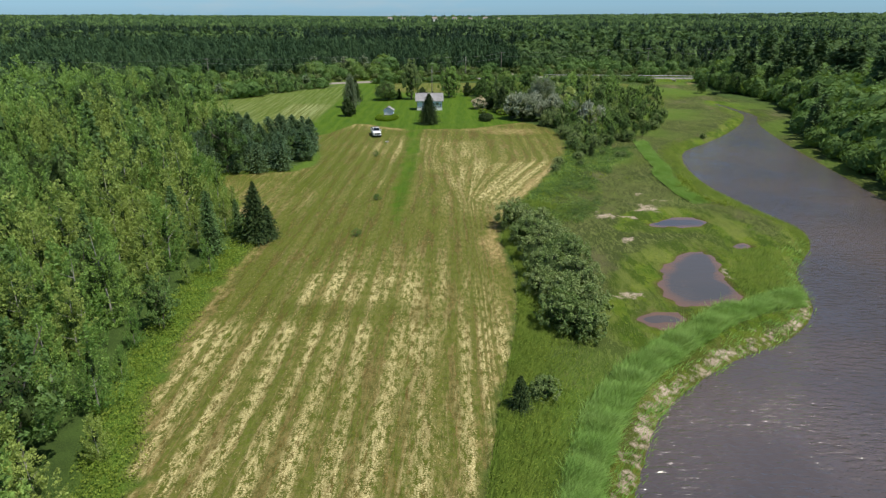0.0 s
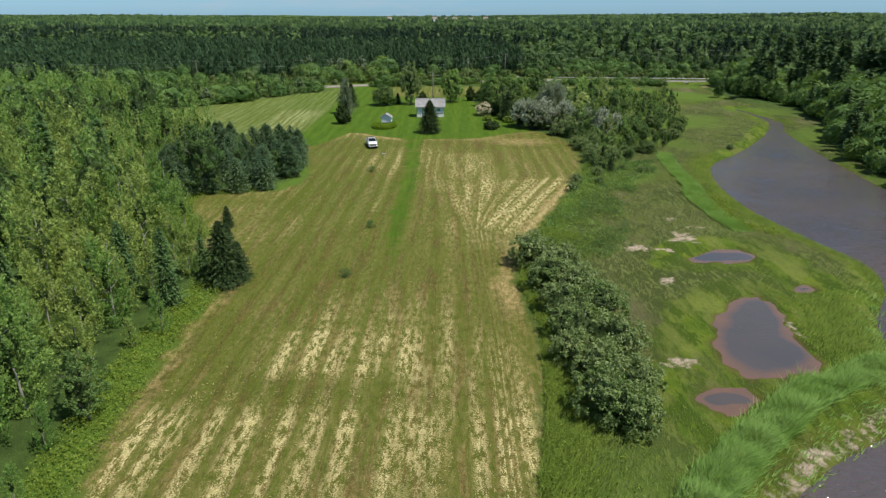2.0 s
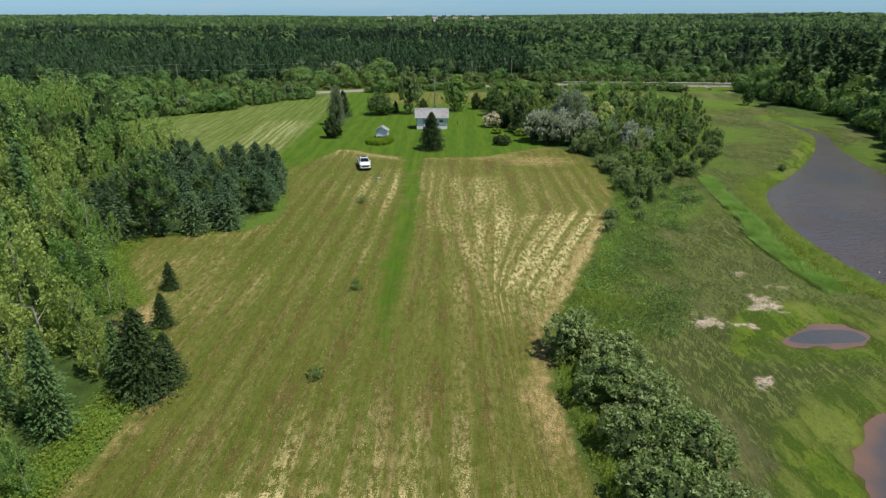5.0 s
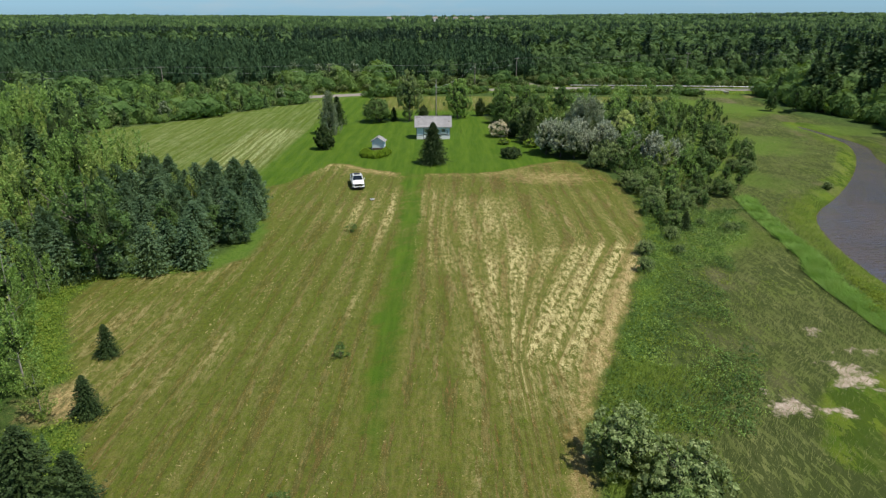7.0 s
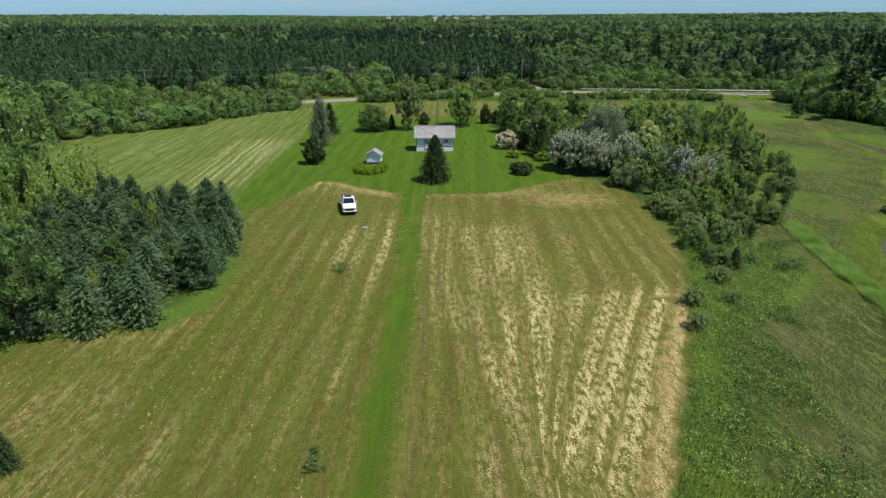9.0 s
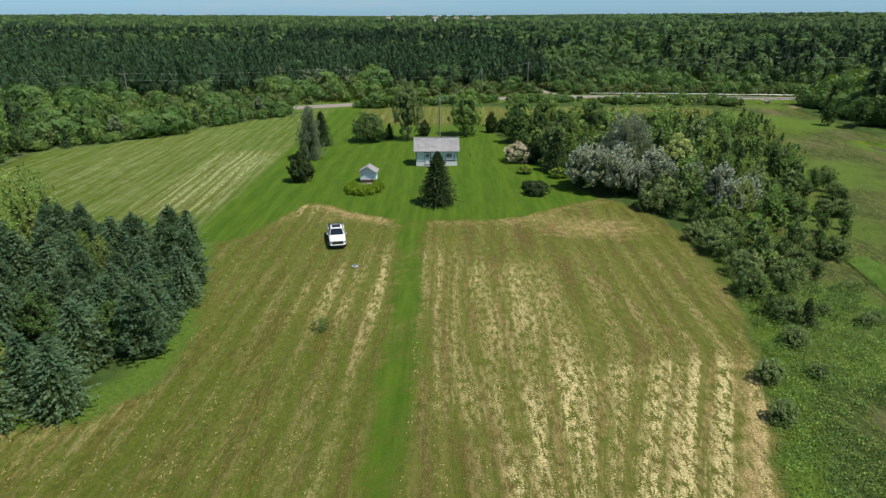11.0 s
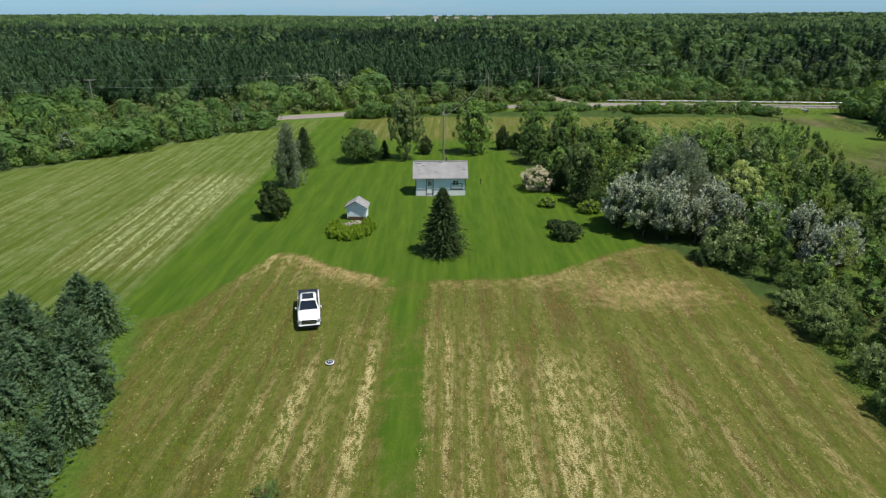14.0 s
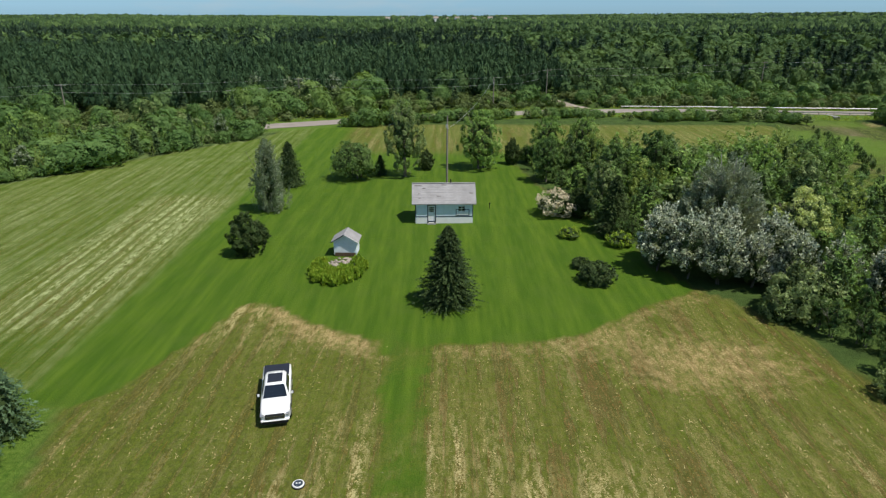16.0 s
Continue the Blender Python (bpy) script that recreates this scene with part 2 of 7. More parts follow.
    thatch = k.math("MULTIPLY", k.math("MULTIPLY", hay, k.ramp(k.math("ADD", wisps, k.math("MULTIPLY", grain, 0.4)), 0.55, 0.85)), k.math("SUBTRACT", 0.75, k.math("MULTIPLY", pale, 0.6)))
    c = k.mix(thatch, c, k.mix(k.ramp(fine, 0.35, 0.65), (0.205, 0.165, 0.052), (0.40, 0.33, 0.13)))
    gap = k.math("MULTIPLY", k.math("MULTIPLY", hay, k.ramp(both, 0.50, 0.40)), k.math("SUBTRACT", 0.8, k.math("MULTIPLY", pale, 0.7)))
    c = k.mix(gap, c, k.mix(k.ramp(fine, 0.35, 0.65), (0.150, 0.105, 0.030), (0.105, 0.115, 0.016)))
    c = k.mix(straw, c, hc)
    finer = k.add("CombineXYZ")
    k.link(k.math("MULTIPLY", u, 1.0), finer.inputs[0])
    k.link(k.math("MULTIPLY", pos.outputs[1], 0.07), finer.inputs[1])
    rows2 = k.noise(finer.outputs[0], 1.15, 5, 0.7)
    torn = k.ramp(k.math("ADD", k.math("MULTIPLY", wisps, 0.5), k.math("MULTIPLY", fine, 0.5)), 0.42, 0.56)
    only = k.math("MULTIPLY", field, k.math("SUBTRACT", 1.0, straw))
    lanes = k.math("ADD", k.math("MULTIPLY", wave, 0.025), rows2)
    tan = k.math("MULTIPLY", k.math("MULTIPLY", k.ramp(lanes, 0.48, 0.58), torn), k.math("MULTIPLY", only, k.math("ADD", k.math("MULTIPLY", burnt, 0.55), 0.15)))
    c = k.mix(tan, c, k.mix(k.ramp(grain, 0.38, 0.64), (0.225, 0.138, 0.046), (0.51, 0.40, 0.17)))
    c = k.mix(k.math("MULTIPLY", k.math("MULTIPLY", k.ramp(lanes, 0.47, 0.38), only), 0.62), c, k.mix(k.ramp(fine, 0.4, 0.6), (0.110, 0.160, 0.014), (0.062, 0.098, 0.012)))
    # trampled and dry earth
    worn = k.noise(v, 0.8, 6, 0.7)
    dn = k.ramp(k.math("ADD", dirt, k.math("MULTIPLY", k.math("SUBTRACT", worn, 0.5), 1.9)), 0.30, 0.95)
    dn = k.math("MULTIPLY", k.math("MULTIPLY", dn, k.ramp(dirt, 0.03, 0.4)), k.ramp(wisps, 0.30, 0.62))
    c = k.mix(dn, c, k.mix(k.ramp(grain, 0.38, 0.62), (0.24, 0.150, 0.065), (0.58, 0.46, 0.22)))
    # lawn, with the faint lines of the mower
    lw = k.math("SINE", k.math("MULTIPLY", u, 2 * math.pi / 2.9))
    l0 = k.mix(k.ramp(k.math("ADD", k.math("MULTIPLY", lw, 0.08), long), 0.35, 0.75), (0.058, 0.122, 0.008), (0.104, 0.174, 0.014))
    l0 = k.mix(k.math("MULTIPLY", k.ramp(mid, 0.45, 0.75), 0.5), l0, (0.085, 0.138, 0.020))
    l0 = k.mix(k.math("MULTIPLY", k.ramp(grain, 0.4, 0.8), 0.4), l0, (0.042, 0.088, 0.010))
    turf = k.ramp(k.math("ADD", lawn, k.math("MULTIPLY", k.math("SUBTRACT", fine, 0.5), 0.8)), 0.22, 0.72)
    c = k.mix(turf, c, l0)
    c = k.mix(k.math("MULTIPLY", k.math("MULTIPLY", pale, k.ramp(k.math("ADD", rows, k.math("MULTIPLY", k.math("SUBTRACT", long, 0.5), 0.5)), 0.40, 0.66)), k.math("MULTIPLY", k.ramp(mid, 0.30, 0.60), 0.62)), c, (0.235, 0.285, 0.115))
    # salt marsh: combed tall grass, then short bright grass round the pools
    comb = k.noise(k.coords((0.55, 0.20, 1), 0.75), 1.0, 6, 0.65)
    strokes = k.noise(k.coords((2.6, 0.7, 1), 0.75), 1.0, 5, 0.7)
    sweep = k.noise(k.coords((0.34, 0.10, 1), 0.75), 1.0, 4, 0.6)
    m0 = k.mix(k.ramp(comb, 0.38, 0.60), (0.082, 0.108, 0.026), (0.172, 0.192, 0.064))
    m0 = k.mix(k.math("MULTIPLY", k.ramp(sweep, 0.43, 0.58), 0.9), m0, (0.300, 0.310, 0.125))
    m0 = k.mix(k.math("MULTIPLY", k.ramp(sweep, 0.46, 0.36), 0.7), m0, (0.060, 0.088, 0.016))
    m0 = k.mix(k.math("MULTIPLY", k.ramp(broad, 0.42, 0.62), 0.7), m0, (0.118, 0.158, 0.030))
    m0 = k.mix(k.math("MULTIPLY", k.ramp(strokes, 0.52, 0.72), 0.6), m0, (0.200, 0.215, 0.090))
    m0 = k.mix(k.math("MULTIPLY", k.ramp(strokes, 0.46, 0.32), 0.75), m0, (0.035, 0.052, 0.012))
    brown = k.ramp(k.noise(k.coords((0.12, 0.05, 1), 0.75), 1.0, 5, 0.6), 0.56, 0.70)
    m0 = k.mix(k.math("MULTIPLY", brown, 0.6), m0, k.mix(k.ramp(strokes, 0.4, 0.6), (0.125, 0.105, 0.052), (0.25, 0.21, 0.13)))
    c = k.mix(marsh, c, m0)
    b0 = k.mix(k.ramp(mid, 0.35, 0.65), (0.068, 0.126, 0.010), (0.128, 0.178, 0.018))
    b0 = k.mix(k.math("MULTIPLY", k.ramp(strokes, 0.5, 0.7), 0.5), b0, (0.165, 0.185, 0.035))
    b0 = k.mix(k.math("MULTIPLY", k.ramp(comb, 0.50, 0.38), 0.75), b0, (0.042, 0.078, 0.008))
    b0 = k.mix(k.math("MULTIPLY", k.ramp(sweep, 0.52, 0.60), 0.6), b0, (0.185, 0.215, 0.050))
    b0 = k.mix(k.math("MULTIPLY", k.ramp(fine, 0.5, 0.72), 0.7), b0, (0.045, 0.072, 0.010))
    edge = k.ramp(k.math("ADD", bright, k.math("MULTIPLY", k.math("SUBTRACT", fine, 0.5), 0.9)), 0.35, 0.65)
    c = k.mix(edge, c, b0)
    l1 = k.mix(k.ramp(fine, 0.35, 0.65), (0.064, 0.132, 0.014), (0.130, 0.208, 0.030))
    c = k.mix(lush, c, k.mix(k.math("MULTIPLY", k.ramp(strokes, 0.5, 0.7), 0.5), l1, (0.160, 0.210, 0.045)))
    s0 = k.mix(k.ramp(fine, 0.3, 0.7), (0.32, 0.24, 0.18), (0.60, 0.51, 0.42))
    sn = k.noise(v, 1.1, 6, 0.7)
    c = k.mix(k.ramp(k.math("ADD", sand, k.math("MULTIPLY", k.math("SUBTRACT", sn, 0.5), 2.9)), 0.56, 1.0), c, s0)
    c = k.mix(mud, c, k.mix(k.ramp(fine, 0.3, 0.7), (0.075, 0.055, 0.022), (0.115, 0.095, 0.030)))
    h = k.math("ADD", k.math("MULTIPLY", fine, 0.6), grain)
    return k.finish(c, 0.95, 0, h, 0.8, 0.22, 0.12)


def water_material(name, shallow, deep, ripple, size, rough, rim=None):
    k = Nodes(name)
    v = k.coords((1, 1, 1))
    c = k.mix(k.ramp(k.noise(v, 0.06, 3), 0.35, 0.65), deep, shallow)
    if rim:
        d = k.add("Attribute")
        d.attribute_name = "depth"
        c = k.mix(k.ramp(k.math("ADD", d.outputs["Fac"], k.math("MULTIPLY", k.math("SUBTRACT", k.noise(v, 0.5, 3), 0.5), 0.9)), 0.1, 0.9), rim, c)
    w1 = k.noise(k.coords((0.9, 2.6, 1), 0.35), size, 3, 0.55)
    w2 = k.noise(v, 0.12, 3)
    gust = k.ramp(w2, 0.2, 0.8)
    h = k.math("MULTIPLY", w1, k.math("ADD", k.math("MULTIPLY", gust, 0.8), 0.25))
    h = k.math("ADD", h, k.math("MULTIPLY", k.noise(k.coords((1.0, 1.8, 1), 0.35), size * 4.5, 2, 0.6), k.math("MULTIPLY", gust, 0.14)))
    m = k.finish(c, rough, 0, h, ripple, 0.38, 1.0)
    return m


GROUND = ground_material()
RIVER = water_material("river_water", (0.096, 0.073, 0.068), (0.070, 0.058, 0.060), 0.95, 0.9, 0.08)
POOL = water_material("pool_water", (0.085, 0.070, 0.066), (0.060, 0.058, 0.060), 0.08, 0.8, 0.04, (0.165, 0.092, 0.058))
ASPHALT = plain("worn_asphalt", (0.30, 0.265, 0.24), 0.9, 0, 0.25, 0.4, 0.3, 0.2)
GRAVEL = plain("pale_gravel", (0.36, 0.31, 0.26), 0.95, 0, 0.4, 0.8, 0.5, 0.1)
STEEL = plain("galvanised_steel", (0.46, 0.47, 0.48), 0.5, 0.5, 0.2, 1.0, 0.05)
POLE_WOOD = plain("grey_pole_wood", (0.30, 0.27, 0.23), 0.9, 0, 0.4, 4, 0.5, 0.1, (1, 1, 0.15))
WIRE = plain("black_wire", (0.03, 0.03, 0.03), 0.6)


# ---- plan of the land ----
def curve(y, *pts):
    """x along a line of (y, x) turning points."""
    a = np.array(pts, float)
    return np.interp(y, a[:, 0], a[:, 1])


def smooth(a, b, v):
    t = np.clip((v - a) / (b - a), 0, 1)
    return t * t * (3 - 2 * t)


def field_left(y):
    return curve(y, (0, -15), (29, -18.2), (39, -21.6), (59, -23.3), (74, -22.4), (80, -26), (88, -31), (98, -37), (104, -37),
                 (106.5, -26), (113, -23), (130, -26.3), (140, -29.5), (143, -45), (150, -62), (165, -78), (190, -80), (197, -71), (207, -63), (223, -53), (236, -41), (247, -40))


def field_right(y):
    return curve(y, (0, -0.5), (28, 2.2), (36, 3.5), (49, 6.2), (62, 7.8), (71, 6.8), (82, 8.6), (92, 12.7), (108, 19.4), (122, 24.0), (133, 25.8), (143, 26.5), (150, 25.5), (156, 22.6), (162, 19), (166, 17.5),
                 (175, 18), (185, 13), (200, 10), (213, 8), (221, 17), (224, 42), (228, 58), (236, 68), (247, 72))


def lawn_front(x):
    a = np.array([(-60, 139), (-30, 139), (-26.7, 142.5), (-24, 150), (-22, 156.5), (-19.5, 156), (-14.8, 152.2), (-8.3, 149), (2, 149), (8, 151), (13.5, 155.5), (24, 162)])
    return np.interp(x, a[:, 0], a[:, 1])


def road_line(x):
    a = np.array([(-400, 120), (-150, 205), (-80, 233), (-41, 251), (-29, 256.5), (0, 267), (36, 272.5), (72, 271), (110, 268), (200, 256), (500, 205)])
    return np.interp(x, a[:, 0], a[:, 1])


RIVER_BANK = [(-6, -40), (2, 0), (8, 20), (12.1, 29.6), (16.6, 38), (24, 44.5), (31.5, 49), (37, 55), (40, 64), (46, 72), (48.5, 79), (46.5, 89), (45.2, 102), (46.8, 117), (51, 129), (58, 137), (68, 149),
              (79, 165), (86.0, 179), (87.6, 190), (87.2, 203)]
FAR_BANK = [(87.6, 203.2), (88.4, 190), (88.3, 178), (83.5, 168), (79, 152), (75, 132), (71, 108), (68, 90), (65, 60), (62, 30), (58, -40)]


def rounded(points, steps=6, closed=True):
    """A soft closed line through a few turning points."""
    p = np.array(points, float)
    n = len(p)
    out = []
    for i in range(n if closed else n - 1):
        a, b, c, d = (p[(i + j) % n] if closed else p[min(max(i + j, 0), n - 1)] for j in (-1, 0, 1, 2))
        for s in range(steps):
            t = s / steps
            out.append(0.5 * (2 * b + (c - a) * t + (2 * a - 5 * b + 4 * c - d) * t * t + (3 * b - a - 3 * c + d) * t ** 3))
    return np.array(out)


def inside(x, y, poly):
    r = np.zeros(x.shape, bool)
    q = np.roll(poly, -1, axis=0)
    for (x0, y0), (x1, y1) in zip(poly, q):
        if y0 == y1:
            continue
        hit = ((y0 > y) != (y1 > y)) & (x < (x1 - x0) * (y - y0) / (y1 - y0) + x0)
        r ^= hit
    return r


def away(x, y, poly, closed=True):
    """Distance to a line."""
    best = np.full(x.shape, 1e9)
    q = np.roll(poly, -1, axis=0)
    for k, ((x0, y0), (x1, y1)) in enumerate(zip(poly, q)):
        if not closed and k == len(poly) - 1:
            break
        dx, dy = x1 - x0, y1 - y0
        t = np.clip(((x - x0) * dx + (y - y0) * dy) / (dx * dx + dy * dy + 1e-9), 0, 1)
        best = np.minimum(best, np.hypot(x - x0 - t * dx, y - y0 - t * dy))
    return best


def beyond(x, y, poly):
    """Signed distance: above nought outside."""
    d = away(x, y, poly)
    return np.where(inside(x, y, poly), -d, d)


RIVER_POLY = np.vstack([rounded(RIVER_BANK, 4, False), rounded(FAR_BANK, 3, False), np.array([(58.0, -40.0)])])
BIG_POOL = rounded([(24.0, 63.5), (27.9, 68.5), (31.5, 70.5), (31.6, 66), (30.6, 62), (30.8, 58.3), (28.5, 56), (24.6, 55.2), (22.6, 58)])
LONG_POOL = rounded([(28.0, 80.2), (31.4, 83.0), (35.5, 82.8), (36.4, 80.6), (33, 79.3)])
MUD_POOL = rounded([(18.2, 52.6), (20.5, 54.0), (22.6, 53.2), (23.0, 51.8), (21.0, 51.0), (18.8, 51.2)])
SMALL_POOL = rounded([(35.8, 72.2), (37.4, 73.0), (38.3, 72.0), (36.6, 71.2)])
POOLS = [BIG_POOL, LONG_POOL, MUD_POOL, SMALL_POOL]
WATER_Z, POOL_Z = -1.2, -0.86


def wav(x, y, s, seed=0.0):
    """Cheap uneven waves between about -1 and 1."""
    a = np.sin(x * s * 1.00 + seed + 1.7 * np.sin(y * s * 0.63 + seed)) + np.sin(y * s * 1.13 - seed * 1.3 + 1.5 * np.sin(x * s * 0.71 - seed))
    return 0.5 * a


def land(x, y):
    """Height of the ground, and how it is overgrown."""
    x, y = np.asarray(x, float), np.asarray(y, float)
    near = (x > -20) & (x < 140) & (y > -60) & (y < 290)
    river = np.full(x.shape, 60.0)
    if near.any():
        river[near] = beyond(x[near], y[near], RIVER_POLY)
    east = x > curve(y, (-40, 45), (60, 60), (150, 76), (190, 92), (262, 98))
    edge = np.where(y < 140, field_right(y), curve(y, (140, 25), (160, 34), (200, 50), (240, 66), (262, 78), (270, 120)))
    low = smooth(0, 9, x - edge) * smooth(266, 258, y) * np.where(east, smooth(16, 3, river), 1.0)
    z = -0.62 * low + 0.05 * wav(x, y, 0.35) + 0.03 * wav(x, y, 1.3, 2.0) + 0.06 * low * wav(x, y, 0.9, 4.0)
    bank = smooth(3.0, 0.0, river)
    z = z * (1 - bank) + (WATER_Z - 0.05) * bank
    z = np.where(river < 0, WATER_Z - 0.05 + np.maximum(river * 0.35, -2.0), z)
    z += 0.5 * smooth(7.5, 4.5, np.abs(y - road_line(x))) * smooth(-20, 60, x)
    pool = np.full(x.shape, 30.0)
    for poly in POOLS:
        lo, hi = poly.min(0) - 6, poly.max(0) + 6
        m = (x > lo[0]) & (x < hi[0]) & (y > lo[1]) & (y < hi[1])
        if m.any():
            d = beyond(x[m], y[m], poly) + 0.35 * wav(x[m], y[m], 2.1, 1.0) + 0.45 * wav(x[m], y[m], 0.95, 3.0)
            pool[m] = np.minimum(pool[m], d)
    rim = smooth(2.2, 0.0, pool)
    z = z * (1 - rim) + (POOL_Z + 0.02) * rim
    z = np.where(pool < 0, POOL_Z + 0.02 + np.maximum(pool * 0.25, -0.35), z)
    far = np.hypot(x, y)
    hill = smooth(900, 2600, far) * (3 * wav(x, y, 0.0033, 0.6) + 2 * wav(x, y, 0.011, 2.0) + 15 * smooth(-200, 1500, x))
    return z + hill, river, pool, low, east


def ground_z(x, y):
    return float(land(np.array([x]), np.array([y]))[0][0])


def spread(lo, hi, step, out, grow=1.16):
    """Even steps from lo to hi, then longer and longer ones as far as out."""
    mid = list(np.arange(lo, hi + 1e-6, step))
    a, s = [], step
    p = lo
    while p > -out:
        s *= grow
        p -= s
        a.append(p)
    b, s, p = [], step, mid[-1]
    while p < out:
        s *= grow
        p += s
        b.append(p)
    return np.array(a[::-1] + mid + b)


def mesh_from(name, verts, faces, mats, index=None, smooth_faces=False, normals=None):
    """A mesh from arrays; all faces have the same number of corners."""
    verts, faces = np.asarray(verts, np.float32), np.asarray(faces, np.int32)
    me = bpy.data.meshes.new(name)
    n = faces.shape[1]
    me.vertices.add(len(verts))
    me.vertices.foreach_set("co", verts.ravel())
    me.loops.add(faces.size)
    me.loops.foreach_set("vertex_index", faces.ravel())
    me.polygons.add(len(faces))
    me.polygons.foreach_set("loop_start", np.arange(0, faces.size, n, dtype=np.int32))
    for m in mats:
        me.materials.append(m)
    if index is not None:
        me.polygons.foreach_set("material_index", np.asarray(index, np.int32))
    me.polygons.foreach_set("use_smooth", np.full(len(faces), smooth_faces))
    if normals is not None:
        a = me.attributes.new("custom_normal", "FLOAT_VECTOR", "POINT")
        a.data.foreach_set("vector", np.asarray(normals, np.float32).ravel())
    me.update(calc_edges=True)
    return me


def grid_faces(nx, ny):
    i = np.arange(ny - 1)[:, None] * nx + np.arange(nx - 1)[None, :]
    i = i.ravel()
    return np.stack([i, i + 1, i + nx + 1, i + nx], 1)


def swath_line(x, y):
    """The number of the hay row: straight rows that fan out towards the marsh."""
    dy = np.clip(y - 105, -17, 11)
    u = x - 0.0
    for _ in range(12):
        slope = np.interp(u, [-6, 0, 3, 10, 25], [0.02, -0.12, -0.04, 0.38, 0.42])
        u = 0.5 * u + 0.5 * (x - slope * dy)
    return np.where(x < -33, 1.6 * (x + 33) + 0.05 * (y - 150), u - 0.02 * (y - 60))


def build_ground():
    xs, ys = spread(-80, 98, 0.85, 4600), spread(20, 280, 0.85, 4600)
    X, Y = np.meshgrid(xs, ys)
    x, y = X.ravel(), Y.ravel()
    z, river, pool, low, east = land(x, y)
    me = mesh_from("ground", np.stack([x, y, z], 1), grid_faces(len(xs), len(ys)), [GROUND], smooth_faces=True)
    jag = 0.5 * wav(x, y, 1.9, 3.0) + 0.4 * wav(x, y, 0.7, 5.0)
    left, right = field_left(y) + jag, field_right(y) + 0.7 * jag
    open_land = smooth(-0.5, 0.5, x - left) * smooth(0.5, -0.5, x - right) * smooth(-30, -20, y) * smooth(254, 250, y + 0.0 * x)
    open_land *= smooth(6, 8, road_line(x) - y)
    front = lawn_front(x) + 0.4 * jag
    second = smooth(-32.2, -33.0, x + 0.15 * jag) * smooth(140, 143, y)
    strip_l = curve(y, (76, -6.6), (80, -7.2), (96, -7.9), (106, -7.6), (125, -7.8), (140, -8.2), (150, -9.0)) + 0.7 * jag
    strip_r = curve(y, (76, -5.6), (80, -5.3), (96, -5.1), (111, -4.6), (118, -4.3), (140, -5.2), (150, -4.8)) + 0.5 * jag
    strip = smooth(-0.3, 0.4, x - strip_l) * smooth(0.3, -0.4, x - strip_r) * smooth(70, 84, y)
    tufts = np.random.default_rng(5).uniform(0, 1, len(x))
    strip *= 0.50 + 0.50 * np.clip(0.5 + 0.35 * wav(x, y, 0.6, 1.0) + 0.8 * (tufts - 0.5), 0, 1)
    lawn = open_land * np.maximum(smooth(-0.6, 0.6, y - front) * (1 - 0.42 * second), 0.85 * strip)
    lawn *= 1 - 0.85 * smooth(214, 226, y) * smooth(-28, -22, x)
    field = open_land
    # where hay lies thick
    blot = 0.5 + 0.5 * wav(x, y, 0.16, 1.1)

    def patch(x0, x1, y0, y1, soft=3.0):
        return smooth(x0 - soft, x0 + soft, x) * smooth(x1 + soft, x1 - soft, x) * smooth(y0 - soft, y0 + soft, y) * smooth(y1 + soft, y1 - soft, y)
    hay = 1.0 * patch(-22, 8, -30, 50, 1.5) * (0.6 + 0.4 * blot)
    hay = np.maximum(hay, 1.0 * patch(-15, -2, 54, 61.5, 0.8))
    hay = np.maximum(hay, 0.2 * patch(-2, 8, 48, 78, 2))
    round_hay = smooth(1.12, 0.88, np.hypot((x - 13.5) / 12.8, (y - 101.5) / 17.0) + 0.10 * jag) * smooth(116.5, 112.5, y - 0.10 * (x - 10))
    hay = np.maximum(hay, 1.0 * round_hay)
    hay = np.maximum(hay, np.maximum(0.7 * patch(-4.5, 9, 106, 135, 3), 0.38 * patch(7, 23, 112, 139, 3)) * (0.6 + 0.4 * blot))
    hay = np.maximum(hay, 0.30 * patch(-38, -24, 76, 100, 3))
    hay = np.maximum(hay, 0.5 * patch(-12, -8.6, 96, 140, 1.0) * (0.4 + 0.6 * blot))
    hay = np.maximum(hay, 0.13 + 0.42 * smooth(0.5, 0.92, blot))
    hay = np.maximum(hay, 0.28 * patch(-23, -9, 147, 155, 1.8))
    hay *= 1 - 0.8 * smooth(6, 9, x) * smooth(138, 143, y)
    hay *= open_land * (1 - strip) * smooth(0.6, -0.6, y - front)
    hay2 = open_land * second * np.maximum(0.2, np.maximum(0.95 * patch(-46, -33.5, 150, 192, 3.5), 0.42 * patch(-70, -45, 150, 212, 5)))
    hay = np.maximum(hay, 0.95 * hay2)
    lawn *= 1 - 0.5 * hay2
    back = smooth(214, 228, y) * smooth(-28, -20, x) * open_land
    hay = np.maximum(hay, 0.22 * back)
    dirt = open_land * (1 - lawn) * (0.85 * smooth(2.1, 0.3, np.abs(x - right + 0.9)) * smooth(122, 106, y) * (0.45 + 0.55 * smooth(76, 90, y)) + 0.8 * smooth(8.5, 0.0, np.hypot((x - 16.0) / 1.7, y - 146.0)) + 0.45 * smooth(-6.0, -1.0, -np.abs(y - front)) * smooth(-22, -16, x) + 0.48 * smooth(-4.5, -0.6, -np.abs(y - front)) * smooth(-24, -22, x) * smooth(-8, -11, x) + 0.5 * smooth(1.8, 0.3, np.abs(x - left - 0.8)) * smooth(80, 70, y))
    dirt += 0.65 * open_land * np.exp(-((x - 6.0) / 2.2) ** 2 - ((y - 70) / 6.0) ** 2) + 1.5 * np.exp(-((x + 28.6) / 2.3) ** 2 - ((y - 82.4) / 2.4) ** 2)
